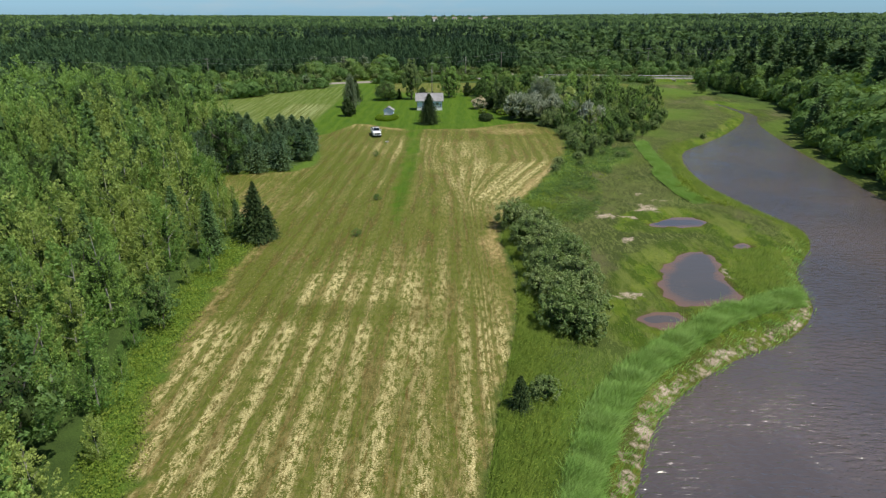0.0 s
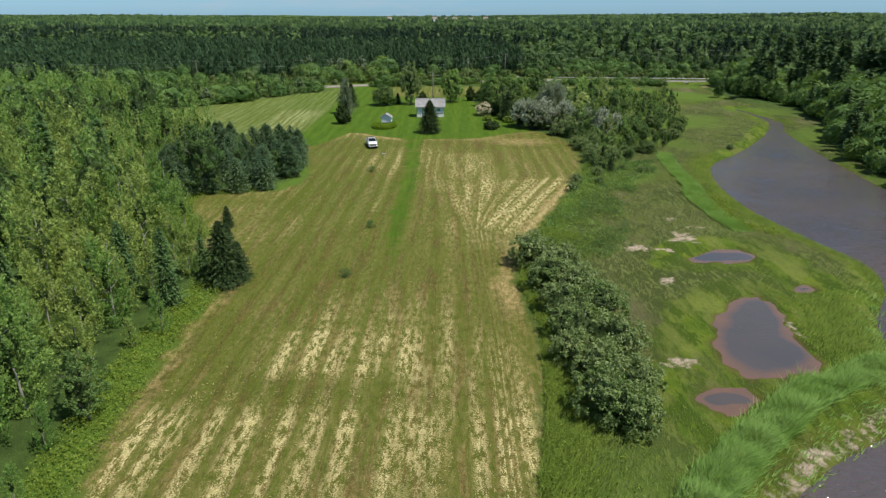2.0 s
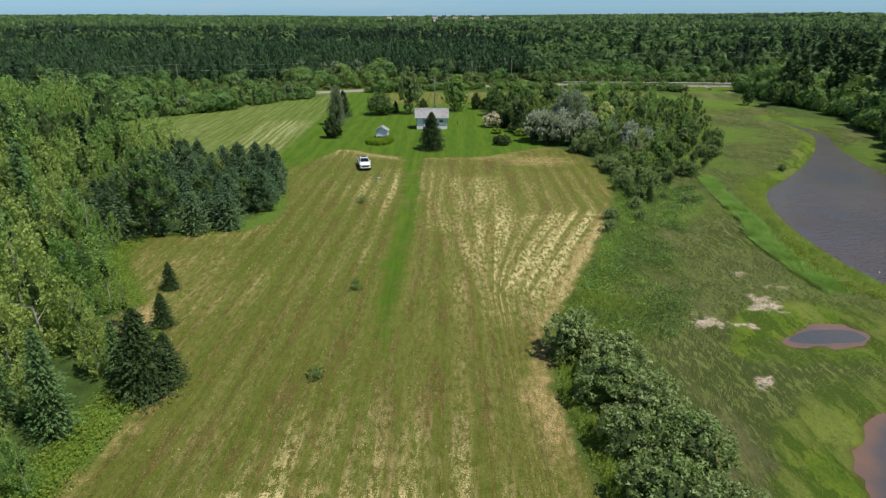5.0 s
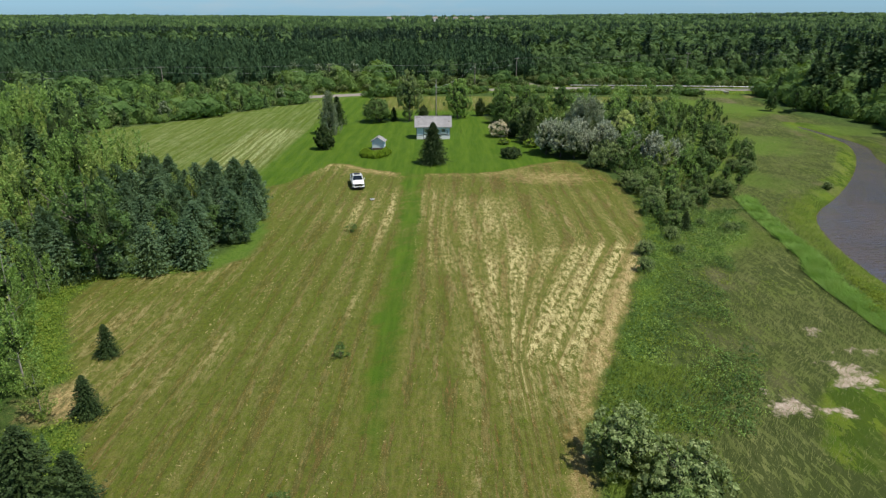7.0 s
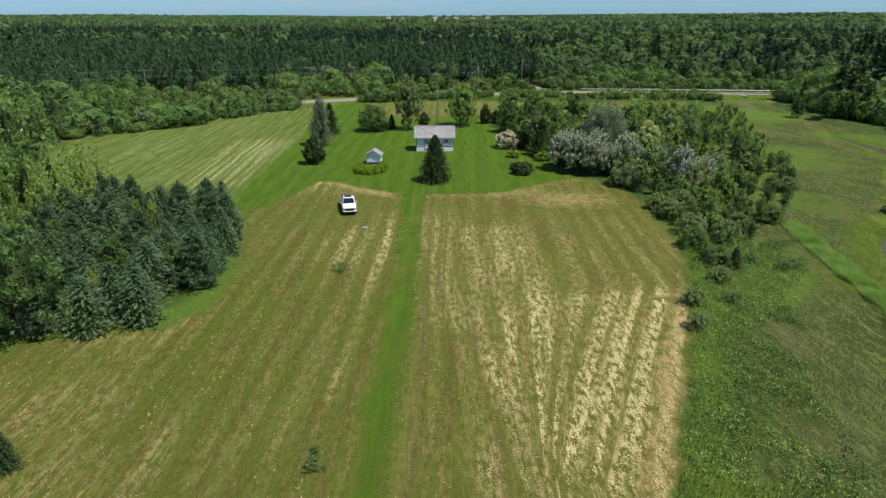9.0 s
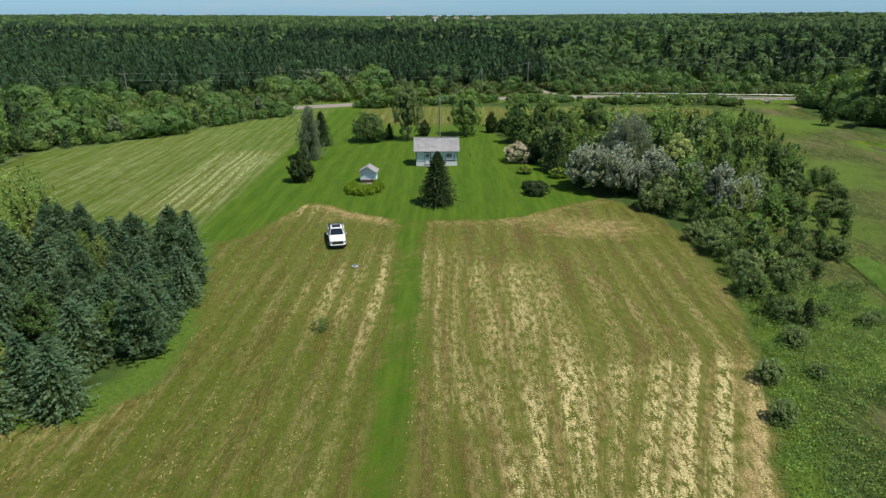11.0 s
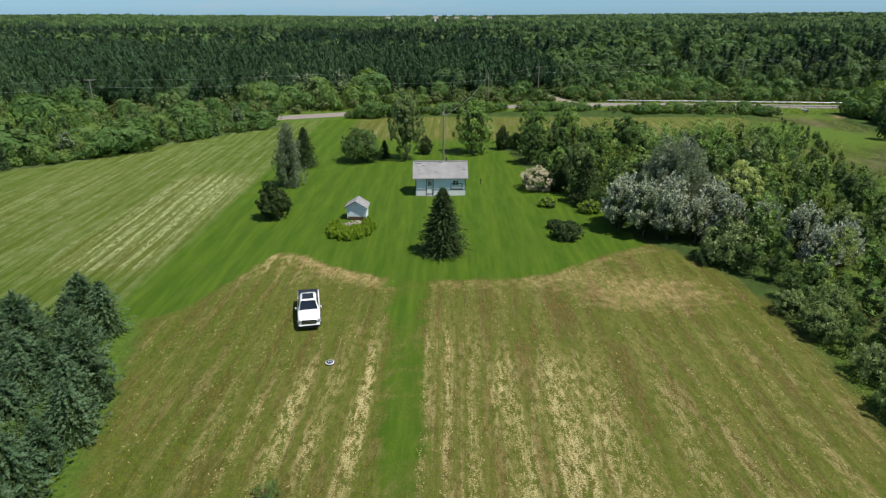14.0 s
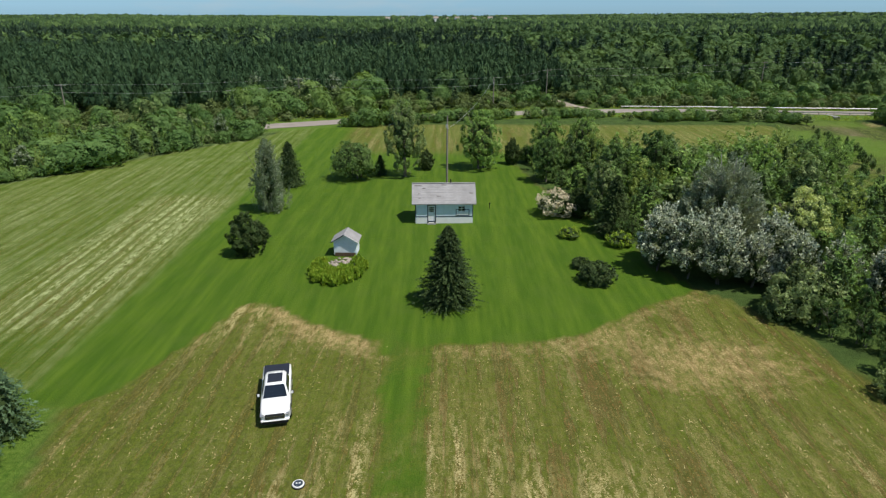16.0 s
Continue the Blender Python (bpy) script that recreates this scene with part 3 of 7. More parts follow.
    dirt += 0.9 * np.exp(-((x - 96) / 7.0) ** 2 - ((y - 254) / 3.5) ** 2)
    marsh = low * smooth(-0.3, 0.5, river)
    bright = low * np.maximum(smooth(7.0, 3.0, pool + jag), smooth(5.5, 3.0, river + jag)) * (0.55 + 0.45 * smooth(-0.3, 0.4, wav(x, y, 0.33, 2.2)))
    bright = np.maximum(bright, 0.5 * low * smooth(0.15, 0.5, wav(x, y, 0.13, 3.3)) * smooth(100, 120, y))
    bright *= np.where(east, 0.5, 1.0)
    sand = np.zeros_like(x)
    for sx, sy, rx, ry in ((29.9, 87.8, 2.0, 2.7), (33.2, 91.0, 1.7, 0.7), (22.7, 83.3, 1.5, 1.7), (25.6, 82.6, 1.9, 0.7), (23.0, 73.5, 1.4, 1.2), (30.6, 94.8, 1.0, 1.0), (28.8, 49.4, 2.2, 0.6), (24.0, 46.2, 1.4, 0.6), (20.6, 43.6, 0.8, 0.7), (17.0, 40.4, 0.6, 1.2), (18.4, 57.2, 1.6, 0.9), (33, 52.2, 1.2, 0.6), (31.2, 63.2, 0.4, 2.0), (19.2, 52.2, 1.0, 0.9), (14.2, 35, 0.8, 2.0)):
        sand = np.maximum(sand, smooth(1.7, 0.2, np.hypot((x - sx) / rx, (y - sy) / ry) + 0.55 * jag))
    shore = smooth(0.2, 0.7, river) * smooth(2.6, 1.4, river) * smooth(64, 56, y) * (x < 45)
    sand = np.maximum(sand, 0.72 * shore)
    mud = np.maximum(smooth(0.7, -0.1, river), 0.8 * smooth(0.5, -0.1, pool)) * (x > -20)
    mud = np.maximum(mud, 0.75 * smooth(3.2, 1.6, river + 0.5 * jag) * smooth(0.0, 0.4, river) * smooth(64, 56, y) * (x < 45) * (1 - sand))
    lush = smooth(2.5, 0.0, np.abs(x - right - 1.8)) * smooth(150, 120, y) * (x > right) * 0.75
    lush = np.maximum(lush, smooth(3.0, 0.5, np.abs(x - left + 1.4)) * (x < left) * smooth(148, 143, y) * 0.9 * smooth(2.0, 4.0, np.hypot(x + 28.6, y - 82.4)))
    lush = np.maximum(lush, 0.85 * smooth(0, 3, x - right) * smooth(52, 36, y) * smooth(3, 6, river) * low ** 0.2)
    lush = np.maximum(lush, smooth(3.5, 1.5, np.abs(np.abs(y - road_line(x)) - 5.5)) * 0.8 * (np.abs(x) < 200))
    lush = np.maximum(lush, 0.6 * low * smooth(0.1, 0.6, wav(x, y, 0.16, 5.5) + 0.3 * jag) * smooth(84, 100, y))
    lush = np.maximum(lush, low * smooth(1.15, 0.6, np.hypot((x - 32.5 - 0.45 * (y - 121)) / 5.5, (y - 121) / 10.0) + 0.12 * jag))
    lush = np.maximum(lush, 0.8 * low * smooth(0.0, 0.5, wav(x, y, 0.11, 0.8) + 0.3 * jag) * smooth(134, 142, y) * smooth(3.0, 7.0, river))
    swath = swath_line(x, y)
    for name, cols in (("zone_a", (hay, lawn, field)), ("zone_b", (marsh, bright, sand)), ("zone_c", (dirt, mud, lush))):
        a = me.color_attributes.new(name, "FLOAT_COLOR", "POINT")
        a.data.foreach_set("color", np.clip(np.stack([*cols, np.ones_like(x)], 1), 0, 1).astype(np.float32).ravel())
    burnt = np.clip(0.36 + 0.35 * patch(-4.8, 1.8, 62, 128, 1.2) - 0.22 * patch(-26, -16, 84, 140, 3) + 0.4 * patch(-38, -22, 74, 96, 4) + 0.2 * smooth(-5.5, -4.5, x) * smooth(105, 120, y) + 0.6 * smooth(-5.5, -4.5, x) * smooth(50, 64, y) + 0.45 * smooth(62, 45, y) + 0.2 * wav(x, y, 0.12, 2.4) + 0.25 * patch(-20, -6, 62, 80, 5), 0, 1) * smooth(226, 208, y)
    for name, value in (("burnt", burnt), ("pale_hay", np.maximum(second, 0.25 * back))):
        a = me.attributes.new(name, "FLOAT", "POINT")
        a.data.foreach_set("value", value.astype(np.float32))
    a = me.attributes.new("swath", "FLOAT", "POINT")
    a.data.foreach_set("value", swath.astype(np.float32))
    return tagged(new("ground", me), "mown hay field, lawn and salt marsh in one stretch of land", "ground", kind="structure")


build_ground()


def flat_shape(name, poly, z, mat, label, category):
    bm = bmesh.new()
    bm.faces.new([bm.verts.new((px, py, z)) for px, py in poly])
    bmesh.ops.triangulate(bm, faces=bm.faces[:])
    me = bpy.data.meshes.new(name)
    bm.to_mesh(me)
    bm.free()
    me.materials.append(mat)
    for p in me.polygons:
        if p.normal.z < 0:
            p.flip()
    return tagged(new(name, me), label, category, kind="structure")


def grown(poly, by):
    c = poly.mean(0)
    d = poly - c
    return c + d * (1 + by / np.linalg.norm(d, axis=1, keepdims=True))


flat_shape("water", [(-30, -60), (110, -60), (110, 264), (40, 264), (30, 120), (-2, 30)], WATER_Z, RIVER, "brown tidal river with wind ripples", "river")
for poly in POOLS:
    rings = [grown(poly, 0.8), grown(poly, -0.7), grown(poly, -1.8 if poly is BIG_POOL else -0.9)]
    n = len(poly)
    v = np.vstack([*rings, poly.mean(0)[None]])
    f = [(k * n + i, k * n + (i + 1) % n, (k + 1) * n + (i + 1) % n, (k + 1) * n + i) for k in range(2) for i in range(n)]
    f += [(2 * n + i, 2 * n + (i + 1) % n, 3 * n, 3 * n) for i in range(n)]
    f = [t for q in f for t in ((q[0], q[1], q[2]), (q[0], q[2], q[3])) if len(set(t)) == 3]
    me = mesh_from("marsh_pool", np.column_stack([v, np.full(len(v), POOL_Z)]), [t[::-1] for t in f] if (poly[1] - poly[0])[0] > 0 else f, [POOL])
    for p in me.polygons:
        if p.normal.z < 0:
            p.flip()
    a = me.attributes.new("depth", "FLOAT", "POINT")
    a.data.foreach_set("value", np.repeat([0.0, 0.35, 1.0], n).tolist() + [1.0])
    tagged(new("marsh_pool", me), "still shallow pool with a red mud bed in the marsh", "pool", kind="structure")


def ribbon(name, xs, ys, width, z, mat, label, category, camber=0.05):
    """A strip of road along a line, 0.3 m thick."""
    p = np.stack([xs, ys], 1)
    d = np.gradient(p, axis=0)
    d /= np.linalg.norm(d, axis=1, keepdims=True)
    nrm = np.stack([-d[:, 1], d[:, 0]], 1)
    prof = [(-0.5, -0.35), (-0.5, -camber), (-0.25, 0), (0.25, 0), (0.5, -camber), (0.5, -0.35)]
    v = np.concatenate([np.column_stack([p + nrm * a * width, z + b]) for a, b in prof])
    n = len(p)
    f = [(k * n + i + 1, k * n + i, (k + 1) * n + i, (k + 1) * n + i + 1) for k in range(5) for i in range(n - 1)]
    return tagged(new(name, mesh_from(name, v, f, [mat])), label, category, kind="structure")


rx = np.arange(-400, 501, 4.0)
ry = road_line(rx)
ry = np.convolve(np.pad(ry, 4, "edge"), np.ones(9) / 9, "valid")
rz = land(rx, ry)[0]
ribbon("road", rx, ry, 6.4, np.maximum(rz, 0.0) + 0.09, ASPHALT, "pale worn asphalt country road", "road")
gx = np.array([37, 34, 31.5, 29.5, 27, 22, 14, 2.0])
gy = np.array([275, 279, 285, 292, 299, 310, 325, 345.0])
ribbon("gravel_road", gx, gy, 5.0, 0.12 + 0 * gx, GRAVEL, "pale gravel side road", "road")


# ---- plants ----
# A crown is (points, triangles, soft normals, number of inner faces, which come last).
UP = np.array([[0.0, 0.0, 1.0]])


def unit(a):
    return a / (np.linalg.norm(a, axis=-1, keepdims=True) + 1e-9)


def facing(rng, *weighted, stir=0.42):
    """Directions blended from weighted ones, each made unit length."""
    out = 0
    for w, d in weighted:
        out = out + w * unit(d)
    return unit(out + stir * rng.normal(size=out.shape))


def leaves(rng, at, size, aspect, soft, axis=None, turned=0.55):
    """One small pointed leaf at each place, turned about its normal or laid along an axis."""
    n = len(at)
    m = unit(soft + turned * rng.normal(size=(n, 3)))
    a = unit(rng.normal(size=(n, 3)) if axis is None else axis + 0.30 * rng.normal(size=(n, 3)))
    b = unit(np.cross(m, a))
    if axis is None:
        a = np.cross(b, m)
    s = size * rng.uniform(0.6, 1.4, (n, 1)) * 0.5
    a, b = a * s * aspect, b * s
    v = np.stack([at - 0.3 * a - b, at + a, at - 0.3 * a + b], 1).reshape(-1, 3)
    return v, np.arange(3 * n).reshape(-1, 3), np.repeat(soft, 3, 0)


def joined(parts):
    vs, fs, o = [], [], 0
    for v, f in parts:
        vs.append(v)
        fs.append(np.asarray(f) + o)
        o += len(v)
    return np.concatenate(vs), np.concatenate(fs)


def stacked(*parts):
    """Points, triangles and soft normals joined; the last part is the inside."""
    v, f = joined([p[:2] for p in parts])
    return v, f, np.concatenate([p[2] for p in parts]), 0


def cored(shell, core):
    v, f, n, _ = stacked(shell, core)
    return v, f, n, len(core[1])


def egg(rng, h, r, base=0.1, shape=1.0, level=1, rough=0.10, fill=0.74):
    """The dense inside of a crown: an uneven egg that narrows to the top."""
    bm = bmesh.new()
    bmesh.ops.create_icosphere(bm, subdivisions=level + 1, radius=1.0)
    d = np.array([v.co[:] for v in bm.verts])
    f = np.array([[v.index for v in q.verts] for q in bm.faces])
    bm.free()
    tall = (d[:, 2] + 1) / 2
    wide = (1.0 - 0.45 * shape * np.maximum(tall - 0.35, 0) / 0.65) * (0.72 + 0.28 * np.minimum(tall / 0.3, 1))
    ph = rng.uniform(0, 6.28, 3)
    q = fill * (1 + 0.16 * np.sin(3 * np.arctan2(d[:, 1], d[:, 0]) + ph[0] + 4 * d[:, 2]) + 0.12 * np.sin(9 * d[:, 2] + ph[1]) + rough * rng.normal(size=len(d)))
    v = np.stack([d[:, 0] * r * wide * q, d[:, 1] * r * wide * q, h * (1 + base) / 2 + d[:, 2] * h * (1 - base) / 2 * np.minimum(q + 0.12, 0.97)], 1)
    v[:, 2] = np.maximum(v[:, 2], 0.02 * h)
    return v, f, unit(d * (1, 1, 0.8) + 0.30 * rng.normal(size=d.shape))


def broad_crown(rng, h, r, clumps, count, size, base=0.22, shape=1.0, aspect=1.6, sweep=0.0):
    """Clumps of leaves on an uneven egg, with gaps between them."""
    out, soft = [], []
    mid, half = h * (1 + base) / 2, h * (1 - base) / 2
    lob = rng.uniform(0, 6.28, 3)
    for _ in range(clumps):
        d = unit(rng.normal(size=3))
        q = rng.uniform(0.25, 1.0) ** 0.40
        tall = (d[2] * q + 1) / 2
        wide = (1.0 - 0.45 * shape * max(tall - 0.35, 0) / 0.65) * (0.72 + 0.28 * min(tall / 0.3, 1))
        wob = 1 + 0.22 * math.sin(3 * math.atan2(d[1], d[0]) + lob[0]) + 0.12 * math.sin(5 * d[2] + lob[1])
        c = np.array([d[0] * r * q * wide * wob, d[1] * r * q * wide * wob, mid + d[2] * half * q])
        rc = r * rng.uniform(0.16, 0.30)
        p = unit(rng.normal(size=(count, 3))) * rng.uniform(0.35, 1.0, (count, 1)) * rc
        p[:, 2] *= 0.8 + sweep
        out.append(c + p)
        soft.append(facing(rng, (0.65, p), (0.55, np.array([d])), (0.25, UP)))
    out, soft = np.concatenate(out), np.concatenate(soft)
    out[:, 2] = np.maximum(out[:, 2], 0.12 * min(1, h / 3))
    return (*leaves(rng, out, size, aspect, soft, None if not sweep else soft * 0.3 + UP * sweep), 0)


def full_crown(rng, h, r, lobes, count, size, base=0.1, shape=1.0, level=1, aspect=1.5, stretch=1.0, fill=0.54):
    """Lobes of small leaves spread evenly over a dense core, coloured dark as inner shade."""
    i = np.arange(lobes) + 0.5
    z = 1 - 1.82 * i / lobes
    turn = i * 2.39996 + rng.uniform(0, 6.28)
    s = np.sqrt(np.maximum(1 - z * z, 0))
    d = unit(np.stack([np.cos(turn) * s, np.sin(turn) * s, z], 1) + rng.normal(size=(lobes, 3)) * 0.22)
    tall = (d[:, 2] + 1) / 2
    wide = (1.0 - 0.45 * shape * np.maximum(tall - 0.35, 0) / 0.65) * (0.74 + 0.26 * np.minimum(tall / 0.3, 1))
    q = rng.uniform(0.58, 0.92, lobes)
    c = np.stack([d[:, 0] * r * wide * q, d[:, 1] * r * wide * q, h * (1 + base) / 2 + d[:, 2] * h * (1 - base) / 2 * (q + 0.06)], 1)
    rc = r * rng.uniform(0.65, 1.35, lobes) * 1.25 / math.sqrt(lobes) * (0.6 + 0.4 * wide)
    out = unit(np.stack([d[:, 0], d[:, 1], d[:, 2] * r / (0.5 * h)], 1))
    c, rc, out = np.repeat(c, count, 0), np.repeat(rc, count), np.repeat(out, count, 0)
    p = unit(rng.normal(size=(len(c), 3)))
    back = (p * out).sum(1, keepdims=True)
    p = np.where(back < -0.25, p - 2 * back * out, p)
    at = c + p * (rc * rng.uniform(0.55, 1.12, len(c)))[:, None] * (1, 1, 1.15 * stretch)
    at[:, 2] = np.maximum(at[:, 2], 0.02 * h)
    soft = facing(rng, (0.70, p), (0.45, out), (0.20, UP))
    return cored(leaves(rng, at, size, aspect, soft), egg(rng, h, r, base, shape, level, 0.12, fill))


def feather_crown(rng, h, r, sprays, count, size, base=0.05, rise=1.1, fill=0.20, aspect=1.5):
    """A slender crown of upswept feathery sprays that ends in a point."""
    i = np.arange(sprays) + 0.5
    t = 1 - (1 - i / sprays) ** 0.8
    turn = i * 2.39996 + rng.uniform(0, 6.28) + rng.normal(size=sprays) * 0.3
    w = np.minimum(t / 0.2, 1) ** 0.5 * np.minimum(1.15 * (1 - t) ** 0.42, 1.0)
    lean = rng.normal(size=2) * 0.05 * h
    q = rng.uniform(0.45, 1.08, sprays)
    flat = np.stack([np.cos(turn), np.sin(turn), 0 * turn], 1)
    tip = flat * (r * w * q)[:, None] + np.stack([lean[0] * t ** 2, lean[1] * t ** 2, h * (base + (1 - base) * t) + 0.06 * h * w * (1 - q)], 1)
    d = unit(flat * 0.55 + (0, 0, rise) + 0.18 * rng.normal(size=(sprays, 3)))
    ln = h * rng.uniform(0.09, 0.17, sprays)
    girth = r * rng.uniform(0.13, 0.24, sprays)
    rep = lambda a: np.repeat(a, count, 0)
    s = rng.uniform(0, 1, (sprays * count, 1))
    off = unit(rng.normal(size=(sprays * count, 3)))
    at = rep(tip) - rep(d) * rep(ln)[:, None] * s + off * rep(girth)[:, None] * (0.25 + 0.95 * s * (1.25 - 0.6 * s)) * rng.uniform(0.4, 1.0, s.shape)
    at[:, 2] = np.maximum(at[:, 2], 0.02 * h)
    soft = facing(rng, (0.42, off), (0.80, rep(flat)), (0.40, UP), stir=0.42)
    return cored(leaves(rng, at, size, aspect, soft, rep(d) + 0.9 * off), egg(rng, h, r, base, 1.6, 1, 0.14, fill))


def spruce_crown(rng, h, r, tiers, arms, per, size, power=0.85, droop=-0.28):
    """Drooping tiers of needle sprays, open at the tips."""
    cs, ax = [], []
    for i in range(tiers):
        f = (i + 0.5) / tiers
        z0 = h * (0.04 + 0.95 * f)
        rr = r * min(1.0, 0.78 + 2.2 * f) * (1 - f) ** power * rng.uniform(0.80, 1.15) + 0.02 * r
        turn = rng.uniform(0, 6.28)
        for k in range(arms):
            a = turn + 6.283 * k / arms + rng.normal() * 0.18
            ln = rr * rng.uniform(0.66, 1.18)
            for j in range(per):
                s = (j + 0.6) / per
                cs.append((math.cos(a) * ln * s, math.sin(a) * ln * s, z0 + droop * ln * s * (1.25 - 0.5 * s) + rng.normal() * 0.05 * h / tiers))
                ax.append((math.cos(a), math.sin(a), -0.2))
    cs.append((0, 0, h * 0.985))
    ax.append((0.02, 0, 1))
    c = np.array(cs) + rng.normal(size=(len(cs), 3)) * size * 0.18
    ax = np.array(ax)
    c[:, 2] = np.maximum(c[:, 2], 0.03 * h)
    shell = leaves(rng, c, size, 1.9, facing(rng, (0.75, ax * (1, 1, 0)), (0.62, UP)), ax, 0.35)
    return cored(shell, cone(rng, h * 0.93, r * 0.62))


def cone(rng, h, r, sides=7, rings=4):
    """The inside of a conifer; its shade is put into the core's dark colour."""
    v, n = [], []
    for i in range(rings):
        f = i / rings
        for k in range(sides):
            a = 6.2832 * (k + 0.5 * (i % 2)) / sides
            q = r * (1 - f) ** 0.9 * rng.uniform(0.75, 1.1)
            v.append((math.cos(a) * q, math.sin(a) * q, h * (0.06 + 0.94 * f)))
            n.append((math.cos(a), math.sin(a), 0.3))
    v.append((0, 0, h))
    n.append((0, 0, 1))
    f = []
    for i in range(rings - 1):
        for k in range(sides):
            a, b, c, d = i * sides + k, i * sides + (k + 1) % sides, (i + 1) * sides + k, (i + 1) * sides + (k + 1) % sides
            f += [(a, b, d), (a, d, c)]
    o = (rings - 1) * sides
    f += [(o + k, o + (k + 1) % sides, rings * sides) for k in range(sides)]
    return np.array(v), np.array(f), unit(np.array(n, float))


def pine_crown(rng, h, r, tiers, arms, tufts, per, size, power=0.62):
    """Whorls of upturned branches with tufts of long needles, rounded at the top."""
    cs, ax = [], []
    for i in range(tiers):
        f = (i + rng.uniform(0.2, 0.8)) / tiers
        rr = r * min(1.0, 0.55 + 2.2 * f) * (1 - f) ** power * rng.uniform(0.8, 1.15) + 0.05 * r
        turn = rng.uniform(0, 6.28)
        for k in range(arms):
            a = turn + 6.283 * k / arms + rng.normal() * 0.25
            ln = rr * rng.uniform(0.6, 1.2)
            z0 = h * (0.03 + 0.90 * f)
            for j in range(tufts):
                s = 0.25 + 0.75 * (j + rng.uniform(0.2, 0.8)) / tufts
                side = rng.normal() * 0.16 * ln
                cs.append((math.cos(a) * ln * s - math.sin(a) * side, math.sin(a) * ln * s + math.cos(a) * side, z0 + ln * (0.10 * s + 0.22 * s * s) - 0.25 * abs(side)))
                ax.append((math.cos(a) * 0.8, math.sin(a) * 0.8, 0.35 + 0.3 * s))
    cs += [(0, 0, h * (0.90 + 0.03 * j)) for j in range(4)]
    ax += [(0.05, 0, 1)] * 4
    c, ax = np.repeat(np.array(cs), per, 0), np.repeat(np.array(ax), per, 0)
    off = unit(rng.normal(size=c.shape))
    way = unit(ax + 0.75 * off)
    at = c + way * size * rng.uniform(0.3, 0.9, (len(c), 1)) + off * size * 0.35
    at[:, 2] = np.maximum(at[:, 2], 0.02 * h)
    soft = facing(rng, (0.55, ax * (1, 1, 0.4)), (0.45, off), (0.40, UP))
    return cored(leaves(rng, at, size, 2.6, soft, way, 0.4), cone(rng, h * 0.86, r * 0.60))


def plume_crown(rng, h, r, plumes, count, size, base=0.02, slim=0.13, flare=0.55, reach=0.28):
    """Upswept sprays of leaves, pale outside and open between."""
    out, soft, axis = [], [], []
    for k in range(plumes):
        a = rng.uniform(0, 6.28)
        q = math.sqrt(rng.uniform(0.02, 1.0))
        z1 = h * (base + (1 - base) * (1 - 0.62 * q * q) * rng.uniform(0.55, 1.0))
        ln = h * reach * rng.uniform(0.7, 1.3)
        d = unit(np.array([math.cos(a) * q * flare, math.sin(a) * q * flare, 1.0]) + 0.15 * rng.normal(size=3))
        tip = np.array([math.cos(a) * r * q, math.sin(a) * r * q, z1])
        t = rng.uniform(0, 1, (count, 1))
        off = unit(rng.normal(size=(count, 3)))
        w = slim * r * (0.35 + 0.9 * t * (1.1 - t * 0.55)) + 0.03
        out.append(tip - d * ln * t + off * w)
        soft.append(facing(rng, (0.7, off), (0.35, np.array([[math.cos(a), math.sin(a), 0.3]])), (0.35, UP), stir=0.5))
        axis.append(np.repeat(d[None], count, 0) + 0.6 * off)
    out = np.concatenate(out)
    out[:, 2] = np.maximum(out[:, 2], 0.15)
    return cored(leaves(rng, out, size, 1.7, np.concatenate(soft), np.concatenate(axis)), egg(rng, h * 0.78, r, 0.02, 1.0, 1, 0.12, 0.62))


